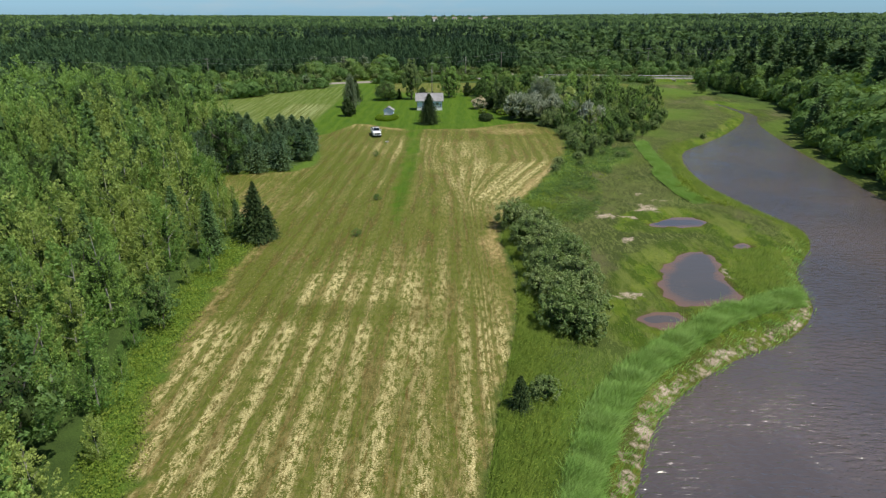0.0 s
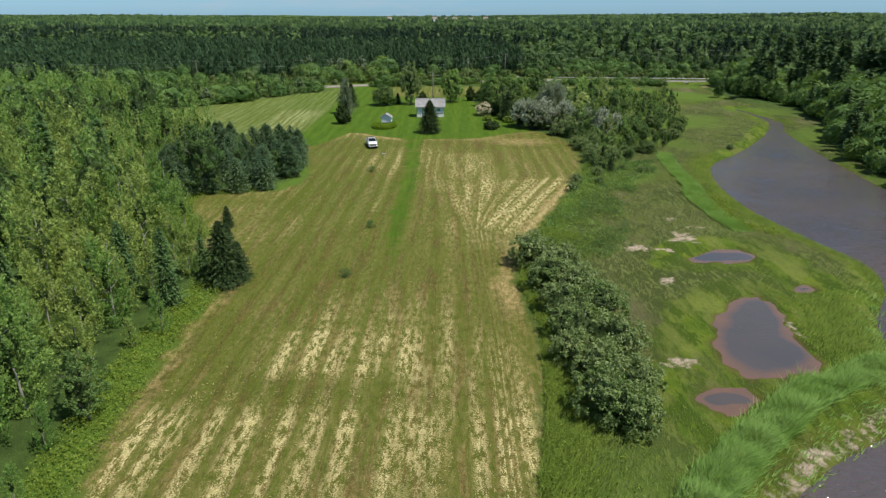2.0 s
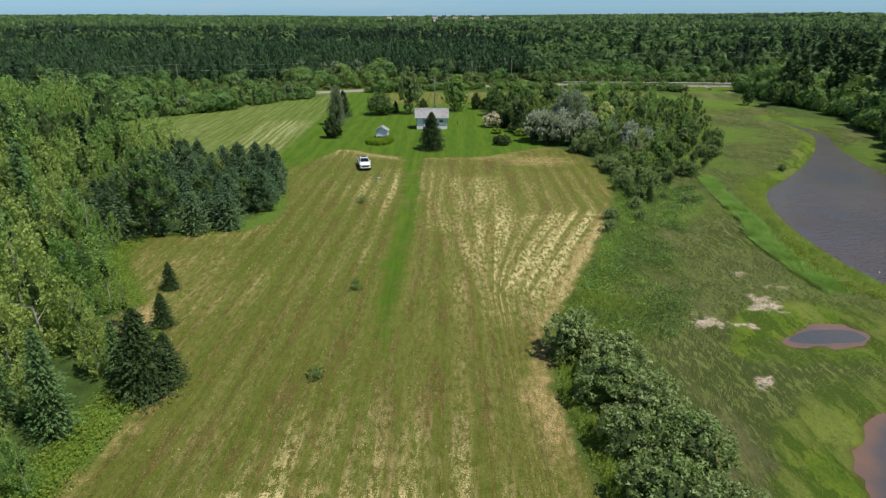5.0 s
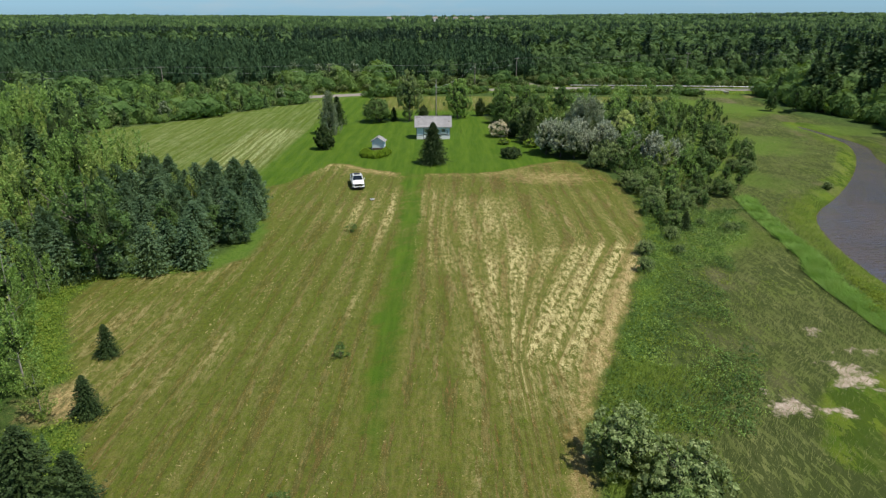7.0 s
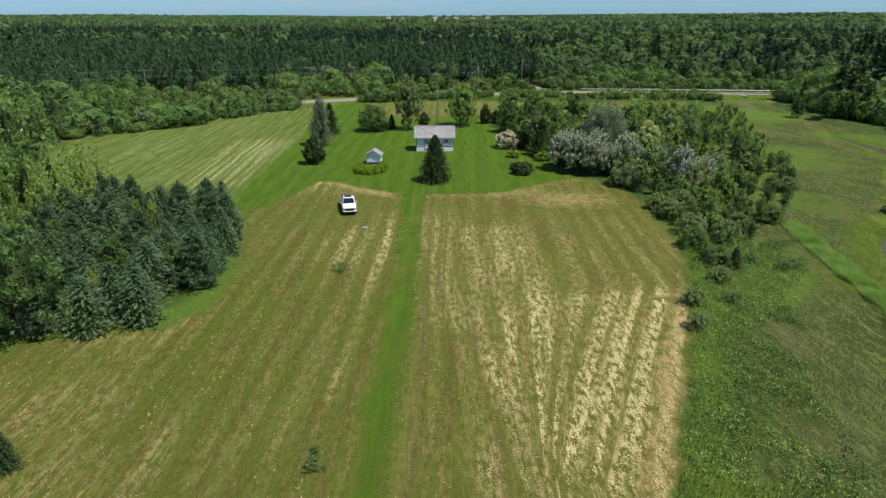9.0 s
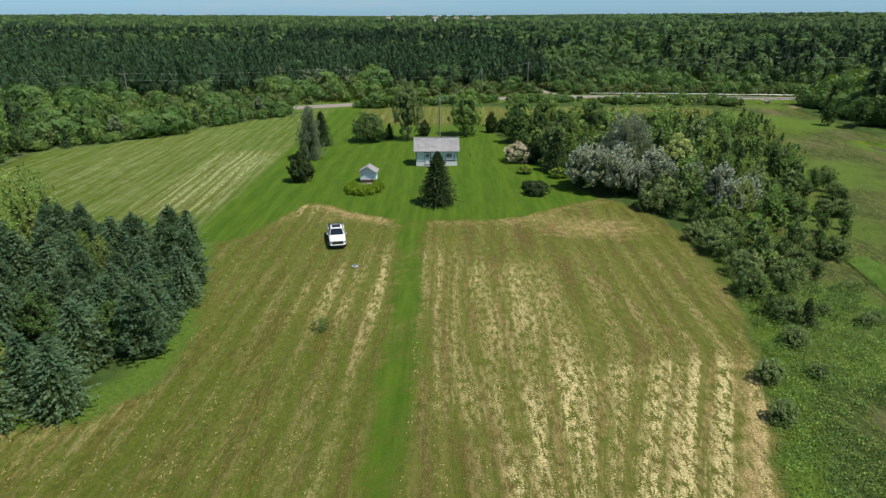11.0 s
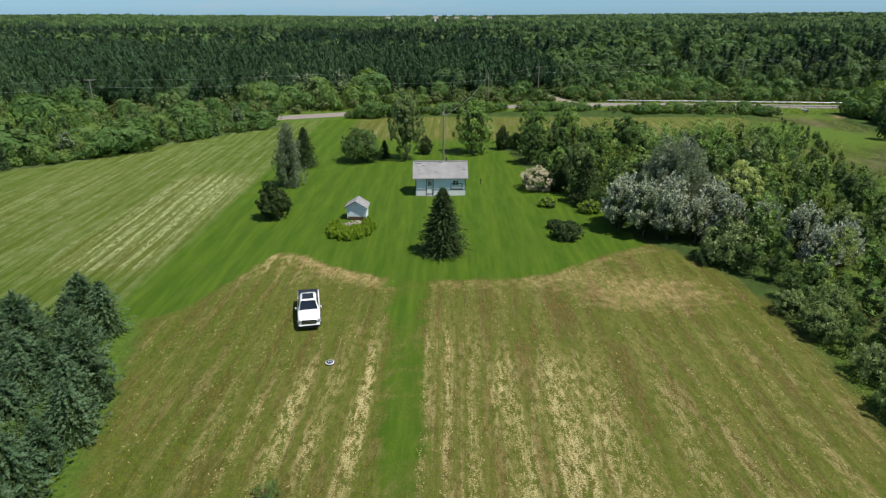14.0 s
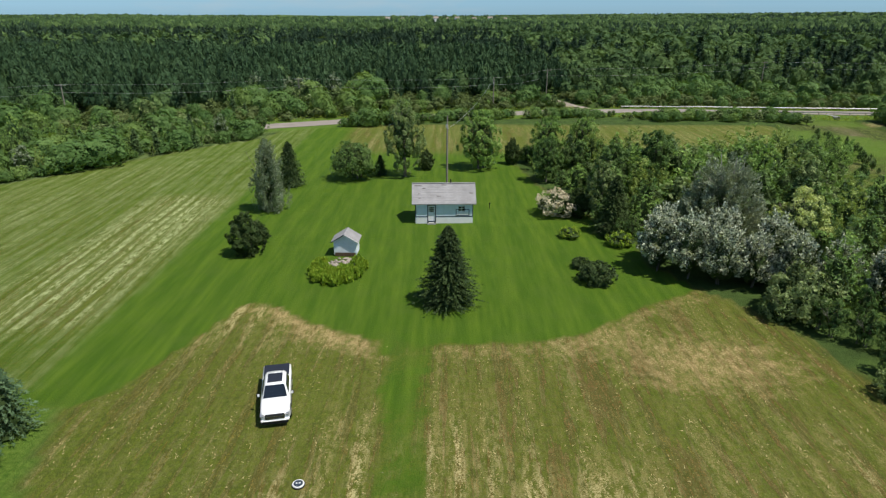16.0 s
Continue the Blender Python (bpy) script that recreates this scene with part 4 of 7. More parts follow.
def clump_crown(rng, h, r, lobes, level, base=0.0, shape=1.0, over=1.45, ragged=0.10, loose=0, leaf_size=0.05):
    """A crown of overlapping clumps of foliage, swelling in lobes, each clump with a tone and tilt of its own."""
    bm = bmesh.new()
    bmesh.ops.create_icosphere(bm, subdivisions=level + 1, radius=1.0)
    d = np.array([v.co[:] for v in bm.verts])
    f = np.array([[v.index for v in q.verts] for q in bm.faces])
    bm.free()
    knobs = unit(rng.normal(size=(lobes, 3)) * (1, 1, 1.2))
    tri = d[f]
    mid = unit(tri.mean(1))
    near = (mid @ knobs.T).argmax(1)
    gap = np.arccos(np.clip((mid * knobs[near]).sum(1), -1, 1))
    swell = 0.70 + 0.34 * np.exp(-(gap / 0.42) ** 2) + ragged * rng.normal(size=len(mid))
    tall = (mid[:, 2] + 1) / 2
    wide = np.maximum(1.0 - 0.45 * shape * np.maximum(tall - 0.35, 0) / 0.65, 0.06) * (0.74 + 0.26 * np.minimum(tall / 0.3, 1))
    size = np.array([r, r, h * (1 - base) / 2])
    c = mid * swell[:, None] * np.stack([wide * r, wide * r, np.full(len(mid), size[2])], 1) * (1, 1, 0.96)
    edge = (tri - mid[:, None]) * over * rng.uniform(0.75, 1.3, (len(mid), 1, 1)) * np.stack([np.maximum(wide, 0.35) * r, np.maximum(wide, 0.35) * r, np.full(len(mid), size[2])], 1)[:, None]
    tilt = 0.55 * rng.normal(size=(len(mid), 3, 1)) * np.linalg.norm(edge, axis=2, keepdims=True)
    out = unit(mid / size)
    v = (c[:, None] + edge + tilt * out[:, None] * 0.6).reshape(-1, 3) + (0, 0, h * (1 + base) / 2)
    v[:, 2] = np.maximum(v[:, 2], 0.02 * h)
    soft = unit(unit(tri / size) + 1.1 * (tri - knobs[near][:, None]) + 0.34 * rng.normal(size=out.shape)[:, None])
    v, f, n = v, np.arange(3 * len(mid)).reshape(-1, 3), soft.reshape(-1, 3)
    if not loose:
        return v, f, n, 0
    pick = rng.integers(0, len(mid), loose)
    at = c[pick] * rng.uniform(0.98, 1.12, (loose, 1)) + edge[pick, 0] * rng.uniform(-0.8, 0.8, (loose, 1)) + (0, 0, h * (1 + base) / 2)
    at[:, 2] = np.maximum(at[:, 2], 0.03 * h)
    return stacked((v, f, n), leaves(rng, at, leaf_size * h, 1.4, soft[pick, 0]))


def tube(path, radii, sides=6):
    """A tapering limb along a path."""
    path = np.array(path, float)
    v, f = [], []
    for i, (p, r) in enumerate(zip(path, radii)):
        d = path[min(i + 1, len(path) - 1)] - path[max(i - 1, 0)]
        d /= np.linalg.norm(d)
        e = np.cross(d, (0.3, 1, 0.2))
        e /= np.linalg.norm(e)
        g = np.cross(d, e)
        for k in range(sides):
            a = 6.2832 * k / sides
            v.append(p + r * (e * math.cos(a) + g * math.sin(a)))
        if i:
            o = (i - 1) * sides
            f += [(o + k, o + (k + 1) % sides, o + sides + (k + 1) % sides, o + sides + k) for k in range(sides)]
    return np.array(v), np.array(f)


def stems(rng, h, r, thick, limbs=6, stalks=1, base=0.2):
    """Trunk with limbs that reach into the crown."""
    parts = []
    for s in range(stalks):
        lean = rng.normal(size=2) * (0.03 if stalks == 1 else 0.16) * h
        foot = rng.normal(size=2) * (0.0 if stalks == 1 else 0.12 * r)
        path = [(foot[0] + lean[0] * t * t, foot[1] + lean[1] * t * t, -0.15 + h * 0.9 * t) for t in (0, 0.3, 0.6, 1)]
        parts.append(tube(path, [thick, thick * 0.75, thick * 0.45, thick * 0.12]))
        for _ in range(limbs):
            t = rng.uniform(base + 0.08, 0.8)
            a = rng.uniform(0, 6.28)
            p0 = np.array([foot[0] + lean[0] * t * t, foot[1] + lean[1] * t * t, h * 0.9 * t])
            ln = r * rng.uniform(0.5, 0.85) * (1.1 - 0.5 * t)
            p1 = p0 + (math.cos(a) * ln * 0.5, math.sin(a) * ln * 0.5, ln * 0.35)
            p2 = p0 + (math.cos(a) * ln, math.sin(a) * ln, ln * 0.75)
            parts.append(tube([p0, p1, p2], [thick * 0.32, thick * 0.2, thick * 0.06], 4))
    return joined(parts)


def plant(name, crown, trunk, leaf_mat, bark_mat):
    """Meshes of a kind of plant, from which single plants are made."""
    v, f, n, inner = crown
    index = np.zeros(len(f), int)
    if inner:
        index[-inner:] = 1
    return (name, mesh_from("crown", v, f, [leaf_mat, CORE_SHADE], index, normals=n), mesh_from("trunk", *trunk, [bark_mat], smooth_faces=True))


def set_plant(kind, x, y, scale, turn, label, category, group="", tall=1.0):
    name, crown, trunk = kind
    top = new(name)
    top.empty_display_size = 0.5
    top.matrix_world = Matrix.LocRotScale((x, y, ground_z(x, y) - 0.04), Euler((0, 0, turn)), (scale, scale, scale * tall))
    for n, me in (("trunk", trunk), ("crown", crown)):
        new(n, me).parent = top
    return tagged(top, label, category, group)


R = np.random.default_rng(7)
POPLARS = [plant("poplar_tree", feather_crown(R, 9.0, 2.1, 96, 52, 0.165), stems(R, 9.0, 1.5, 0.10), LEAF, PALE_BARK) for _ in range(4)]
BIRCHES = [plant("birch_tree", feather_crown(R, 8.2, 2.15, 90, 52, 0.165, 0.05, 0.8), stems(R, 8.2, 1.6, 0.09), LEAF_WARM, PALE_BARK) for _ in range(3)]
ALDERS = [plant("alder_tree", full_crown(R, 6.0, 2.1, 80, 52, 0.160, 0.02, 0.8, 1, 1.5, 1.0, 0.46), stems(R, 6.0, 2.2, 0.10, 4, 3), LEAF_DEEP, BARK) for _ in range(3)]
SPRUCES = [plant("spruce_tree", spruce_crown(R, 7.0, 2.0, 30, 15, 9, 0.21), stems(R, 7.0, 0.8, 0.11, 2), NEEDLE, BARK) for _ in range(3)]
LARCHES = [plant("larch_tree", spruce_crown(R, 8.5, 1.9, 32, 14, 9, 0.20, 0.7), stems(R, 8.5, 0.8, 0.11, 2), NEEDLE_SOFT, BARK) for _ in range(2)]
PINES = [plant("pine_tree", spruce_crown(R, 5.2, rr, 17, 12, 11, 0.21, pw, dr), stems(R, 4.8, 0.8, 0.10, 3), PINE, BARK) for rr, pw, dr in ((2.7, 0.62, 0.10), (2.4, 0.70, 0.0))]
PINES += [plant("pine_tree", pine_crown(R, 5.4, rr, 13, 8, 5, 8, 0.20, pw), stems(R, 5.0, 1.4, 0.10, 5), PINE, BARK) for rr, pw in ((2.6, 0.72), (2.2, 0.82))]
SHRUBS = [plant("alder_shrub", broad_crown(R, 2.4, 1.5, 34, 40, 0.16, 0.02, 0.4), stems(R, 2.4, 1.4, 0.04, 3, 4, 0.05), LEAF_DEEP, BARK) for _ in range(2)]
WILLOWS = [plant("willow_shrub", full_crown(R, 3.6, 2.6, 90, 38, 0.19, -0.1, 0.3, 1, 1.7, 1.0, 0.6), stems(R, 3.6, 2.2, 0.06, 3, 5, 0.05), WILLOW, BARK) for _ in range(3)]


class Wood:
    """Many trees joined into one stretch of woodland."""

    def __init__(self, name, mat, label, forms, trunk=0.1):
        self.name, self.mat, self.label, self.forms, self.trunk = name, mat, label, forms, trunk
        self.places = []

    def add(self, x, y, h, wide=1.0, form=None):
        self.places.append((x, y, h, wide, form))

    def build(self, rng):
        if not self.places:
            return
        xy = np.array([p[:2] for p in self.places])
        z = land(xy[:, 0], xy[:, 1])[0]
        vs, fs, ns, ix, o = [], [], [], [], 0
        for (x, y, h, wide, form), gz in zip(self.places, z):
            v, f, nm, inner = self.forms[int(rng.integers(len(self.forms))) if form is None else form]
            a = rng.uniform(0, 6.28)
            c, s = math.cos(a), math.sin(a)
            sx = h * wide * rng.uniform(0.85, 1.15)
            w = np.stack([(v[:, 0] * c - v[:, 1] * s) * sx + x, (v[:, 0] * s + v[:, 1] * c) * sx + y, v[:, 2] * h + gz], 1)
            t = self.trunk * (0.3 + h / 12)
            k = np.array([(-t, -t, -0.2), (t, -t, -0.2), (t, t, -0.2), (-t, t, -0.2), (0, 0, h * 0.55)]) + (x, y, gz)
            vs += [w, k]
            ns += [np.stack([nm[:, 0] * c - nm[:, 1] * s, nm[:, 0] * s + nm[:, 1] * c, nm[:, 2]], 1), unit(np.array([(-1, -1, 0), (1, -1, 0), (1, 1, 0), (-1, 1, 0), (0, 0, 1.0)]))]
            fs += [f + o, np.array([(0, 1, 4), (1, 2, 4), (2, 3, 4), (3, 0, 4)]) + o + len(v)]
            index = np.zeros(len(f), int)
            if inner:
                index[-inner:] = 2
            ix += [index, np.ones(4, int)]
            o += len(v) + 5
        me = mesh_from(self.name, np.concatenate(vs), np.concatenate(fs), [self.mat, BARK, CORE_SHADE], np.concatenate(ix), normals=np.concatenate(ns))
        tagged(new(self.name, me), self.label, "woodland", kind="stuff")


def lumpy(rng, lumps, r):
    """A tree near the horizon: uneven lumps of foliage."""
    parts = []
    for k in range(lumps):
        v, f, n = egg(rng, 1.0, r, 0.0, 0.6, 0, 0.2, 0.9)
        z = 1.0 - 0.22 * k
        parts.append((v * (1, 1, z) + (rng.normal() * r * 0.5 * (k > 0), rng.normal() * r * 0.5 * (k > 0), 0), f, n))
    return stacked(*parts)


def tiered(rng, tiers, sides, r):
    """A spruce near the horizon: jagged tiers, each a ragged skirt."""
    v, f, n = [], [], []
    for i in range(tiers):
        z0 = 0.06 + 0.86 * i / tiers
        rr = r * (1 - i / tiers) ** 0.9
        o = len(v)
        turn = rng.uniform(0, 6.28)
        for k in range(sides):
            a = turn + 6.2832 * k / sides + rng.normal() * 0.12
            q = rr * (rng.uniform(0.62, 0.8) if k % 2 else rng.uniform(0.95, 1.25))
            v.append((math.cos(a) * q, math.sin(a) * q, z0 + rng.normal() * 0.012 - (0.0 if k % 2 else 0.025)))
            n.append((math.cos(a), math.sin(a), 0.45))
        v.append((rng.normal() * 0.008, rng.normal() * 0.008, min(z0 + 1.9 / tiers, 1.0)))
        n.append((0, 0, 1))
        f += [(o + k, o + (k + 1) % sides, o + sides) for k in range(sides)]
    return np.array(v), np.array(f), unit(np.array(n, float)), 0


MID_B = [feather_crown(R, 1.0, rr, 48, 27, 0.027, 0.05, rise) for rr, rise in ((0.23, 1.1), (0.26, 0.9), (0.28, 0.7), (0.24, 1.0))]
MID_C = [feather_crown(R, 1.0, rr, 30, 17, 0.042, 0.05, 0.9) for rr in (0.24, 0.28, 0.26)]
MID_S = [spruce_crown(R, 1.0, rr, 16, 10, 4, 0.070) for rr in (0.22, 0.25, 0.28)]
MID_R = [full_crown(R, 1.0, rr, 36, 16, 0.045, 0.02, sh, 1, 1.5, 1.0, 0.6) for rr, sh in ((0.31, 0.7), (0.27, 1.1), (0.35, 0.5), (0.30, 0.9))]
FAR_B = [clump_crown(R, 1.0, rr, 11, 2, 0.0, sh, 1.3, 0.08, 60, 0.05) for rr, sh in ((0.42, 0.6), (0.36, 1.0), (0.46, 0.4), (0.32, 1.4), (0.38, 0.8))]
FAR_S = [spruce_crown(R, 1.0, rr, 13, 9, 2, 0.085) for rr in (0.20, 0.24, 0.28, 0.23)]
FAR_P = [clump_crown(R, 1.0, rr, 18, 2, 0.0, sh, 1.5, 0.16) for rr, sh in ((0.25, 2.0), (0.28, 1.8), (0.22, 2.1), (0.26, 1.6))]
FAR_C = [clump_crown(R, 1.0, rr, 6, 1, 0.0, sh, 1.4, 0.14) for rr, sh in ((0.38, 0.6), (0.34, 1.0), (0.42, 0.4), (0.30, 1.5))]
FAR_D = [clump_crown(R, 1.0, rr, 9, 1, 0.0, 2.1, 1.4, 0.14) for rr in (0.22, 0.26, 0.20)]
BUSH_B = [clump_crown(R, 1.0, rr, 12, 2, -0.15, sh, 1.2, 0.07, 130, 0.06) for rr, sh in ((0.42, 0.4), (0.38, 0.7), (0.46, 0.3), (0.40, 0.5))]
DIM_B, DIM_S = [lumpy(R, 1, 0.36) for _ in range(5)], [tiered(R, 3, 6, 0.24) for _ in range(4)]


def scatter(rng, x0, x1, y0, y1, step):
    """Jittered places over a stretch of the plan."""
    xs, ys = np.meshgrid(np.arange(x0, x1, step), np.arange(y0, y1, step))
    x = xs.ravel() + rng.uniform(-0.45, 0.45, xs.size) * step
    y = ys.ravel() + rng.uniform(-0.45, 0.45, xs.size) * step
    return x, y


woods = {
    "poplar": Wood("poplar_wood", LEAF, "dense young poplar wood with light green leaves", MID_B),
    "birch": Wood("birch_wood", LEAF_WARM, "yellow-green birch wood", MID_B),
    "alder": Wood("alder_wood", LEAF_DEEP, "deep green alder thicket", MID_R),
    "light_bush": Wood("light_thicket", LEAF, "fresh green thicket between the lawn and the marsh", MID_R),
    "grey_bush": Wood("willow_thicket", WILLOW, "grey-green willow thicket between the lawn and the marsh", MID_R),
    "pale": Wood("pale_willow_trees", SILVER_EDGE, "pale grey-green willows at the edge of the far forest", MID_R),
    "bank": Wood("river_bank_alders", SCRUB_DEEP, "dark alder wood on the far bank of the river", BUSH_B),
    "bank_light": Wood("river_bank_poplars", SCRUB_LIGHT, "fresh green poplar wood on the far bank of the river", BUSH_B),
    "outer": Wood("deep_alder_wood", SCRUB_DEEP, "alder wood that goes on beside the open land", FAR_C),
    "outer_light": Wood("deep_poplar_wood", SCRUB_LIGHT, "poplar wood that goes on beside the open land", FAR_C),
    "side": Wood("side_poplar_wood", LEAF, "light green poplar wood away from the field", MID_C),
    "spruce": Wood("spruce_wood", NEEDLE, "dark spruce wood", MID_S),
    "larch": Wood("larch_wood", NEEDLE_SOFT, "soft green larch wood", MID_S),
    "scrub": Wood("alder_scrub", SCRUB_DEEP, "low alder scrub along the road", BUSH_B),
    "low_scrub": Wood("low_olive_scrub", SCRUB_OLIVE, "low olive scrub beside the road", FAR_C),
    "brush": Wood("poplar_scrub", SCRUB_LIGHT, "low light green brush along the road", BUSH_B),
    "dim_near": Wood("distant_mixed_forest", FAR_DEEP, "mixed forest in the distance behind the road", FAR_C),
    "dim_fresh": Wood("distant_fresh_forest", FAR_LIGHT, "lighter mixed forest in the distance behind the road", FAR_C),
    "dim_dark": Wood("distant_conifer_forest", FAR_NEEDLE, "dark conifer forest in the distance behind the road", FAR_D),
    "far_pine": Wood("far_pine_forest", FAR_PINE, "dense dark pine plantation behind the road", FAR_P),
    "far_broad": Wood("far_broadleaf_forest", FAR_DEEP, "broadleaf forest that reaches far behind the road", FAR_B),
    "far_light": Wood("far_poplar_forest", FAR_LIGHT, "lighter poplar forest far behind the road", FAR_B),
    "far_spruce": Wood("far_spruce_forest", FAR_NEEDLE, "dark spruce forest far behind the road", FAR_S),
    "dim_broad": Wood("distant_broadleaf_forest", FAR_DEEP, "distant broadleaf forest towards the horizon", DIM_B),
    "dim_light": Wood("distant_poplar_forest", FAR_LIGHT, "distant lighter forest towards the horizon", DIM_B),
    "dim_spruce": Wood("distant_spruce_forest", FAR_NEEDLE, "distant spruce forest towards the horizon", DIM_S),
}

# the wood beside the field: its front rows are single trees
rng = np.random.default_rng(11)
x, y = scatter(rng, -150, -16, 0, 240, 3.8)
edge = field_left(y)
inner = edge - x
kinds = wav(x, y, 0.11, 0.4) + 0.5 * rng.normal(size=len(x))
front = 0
for px, py, d, kd in zip(x, y, inner, kinds):
    if d < (0.4 if py > 105 else 1.2) or px > -0.02 * py - 15:
        continue
    if py > 134 and px > -95 and py < 200 and px > -0.55 * (py - 134) - 44 and d < 0.5:
        continue
    if py > road_line(px) - 8:
        continue
    if abs(px) > 0.67 * py + 16:
        continue
    if 86 < py < 105 and px > -34:
        continue
    tall = 6.3 + 3.0 * min(d / 10, 1) + rng.normal() * 1.7 + 1.5 * float(wav(np.array(px), np.array(py), 0.33, 2.0))
    if py > 105 and px > -48:
        continue
    if py < 56 and d > 2.5:
        kd = rng.choice([0.0, 0.0, -0.2, 0.6, 0.6, -0.7, kd])
    if py > 195:
        tall = min(tall, 3.2 + d * 0.12)
    deep = px < -40 or py > 150 or (front > 120 and py < 104)
    if d < 3.0 and py < 105:
        tall *= rng.uniform(0.45, 0.8)
    turn = rng.uniform(0, 6.28)
    if deep:
        key = "larch" if kd > 1.35 else "birch" if kd > 0.35 else "poplar" if kd > -0.5 else "alder" if kd > -1.4 else "spruce"
        woods[{"spruce": "far_spruce", "alder": "far_broad", "poplar": "side", "birch": "side"}.get(key, key) if px < -82 else key].add(px, py, tall * rng.uniform(0.85, 1.15), 0.88)
    else:
        front += 1
        kind, label, cat, full = ((LARCHES, "soft green larch at the edge of the wood", "larch", 8.5) if kd > 1.35 else (BIRCHES, "yellow-green birch at the edge of the wood", "birch", 8.2) if kd > 0.3
                                  else (POPLARS, "slender poplar with light green leaves at the edge of the wood", "poplar", 9.0) if kd > -0.5 else (ALDERS, "bushy deep green alder at the edge of the wood", "alder", 6.0) if kd > -1.4
                                  else (SPRUCES, "dark young spruce at the edge of the wood", "spruce", 7.0))
        s = tall / full
        set_plant(kind[int(rng.integers(len(kind)))], px, py, s, turn, label, cat, "trees at the edge of the wood")

# the stand of pines that reaches into the field
x, y = scatter(rng, -49, -21, 104, 146, 3.0)
for px, py, e in zip(x, y, field_left(y)):
    if px > e - 0.9 or (py > 140 and px > -46):
        continue
    kd, turn, deep = rng.uniform(), rng.uniform(0, 6.28), e - px
    if kd < 0.80:
        set_plant(PINES[int(rng.integers(4))], px, py, rng.uniform(0.58, 1.12), turn, "shaggy blue-green young pine at the edge of the field", "pine", "trees at the edge of the wood")
    elif kd < 0.92:
        set_plant(ALDERS[int(rng.integers(3))], px, py, rng.uniform(0.6, 0.85), turn, "bushy deep green alder at the edge of the wood", "alder", "trees at the edge of the wood")
    else:
        set_plant(BIRCHES[int(rng.integers(3))], px, py, rng.uniform(0.4, 0.6), turn, "yellow-green birch at the edge of the wood", "birch", "trees at the edge of the wood")

# thicket between the lawn and the marsh
MASS = np.array([(16, 166), (15, 185), (10, 202), (8.5, 214), (18, 221), (34, 216), (56, 218), (72, 232), (82, 252), (80, 232), (68, 196), (61, 172), (51, 150), (42, 138), (35.5, 131), (29, 122), (25.5, 119), (27, 134), (28.5, 146), (25, 153), (21, 160)], float)
x, y = scatter(rng, 6, 86, 108, 256, 3.0)
ok = inside(x, y, MASS)
dep = away(x, y, MASS)
for px, py, d in zip(x[ok], y[ok], dep[ok]):
    if (14 < px < 31 and 156.5 < py < 172) or math.hypot(px - 33.2, py - 166) < 4.6 or math.hypot(px - 36, py - 153) < 4:
        continue
    kd = rng.uniform()
    tall = (2.3 + 0.45 * min(d, 7)) * rng.uniform(0.55, 1.5)
    if py < 150 or px > 0.45 * py - 35:
        tall *= 0.62
    if d < 3.4 and py < 176:
        kind = (ALDERS, ALDERS, WILLOWS)[int(rng.integers(3))]
        full = 6.0 if kind is ALDERS else 3.6
        set_plant(kind[int(rng.integers(2))], px, py, max(tall, 2.2) / full * 1.15, rng.uniform(0, 6.28), "bushy shrub at the edge of the thicket", "shrub", "shrubs at the edge of the thicket")
        continue
    key = "alder" if kd < 0.52 else "grey_bush" if kd < 0.65 else "light_bush" if kd < 0.82 else "birch" if kd < 0.90 else "poplar" if kd < 0.96 else "spruce"
    if key in ("birch", "poplar"):
        tall *= 1.3
    if py > 196:
        tall *= 0.75
    woods[key].add(px, py, tall * 1.05, 1.25)

# the wood on the far bank of the river
x, y = scatter(rng, 66, 190, 60, 262, 3.8)
bank = curve(y, (60, 70), (90, 71.5), (108, 74), (132, 79), (152, 86), (170, 95), (200, 103), (225, 100), (262, 102))
for px, py, b in zip(x, y, bank):
    if px < b or px > 0.67 * py + 20 or py > road_line(px) - 9:
        continue
    kd = rng.uniform() + 0.35 * wav(np.array(px), np.array(py), 0.09, 2.0)
    d = px - b
    tall = (4.0 + 0.42 * min(d, 14)) * rng.uniform(0.8, 1.25)
    key = "bank" if kd < 0.60 else "bank_light" if kd < 0.80 else "spruce"
    woods[key].add(px, py, tall * (1.55 if key == "spruce" else 1.0), 1.15 if key == "spruce" else 1.5)

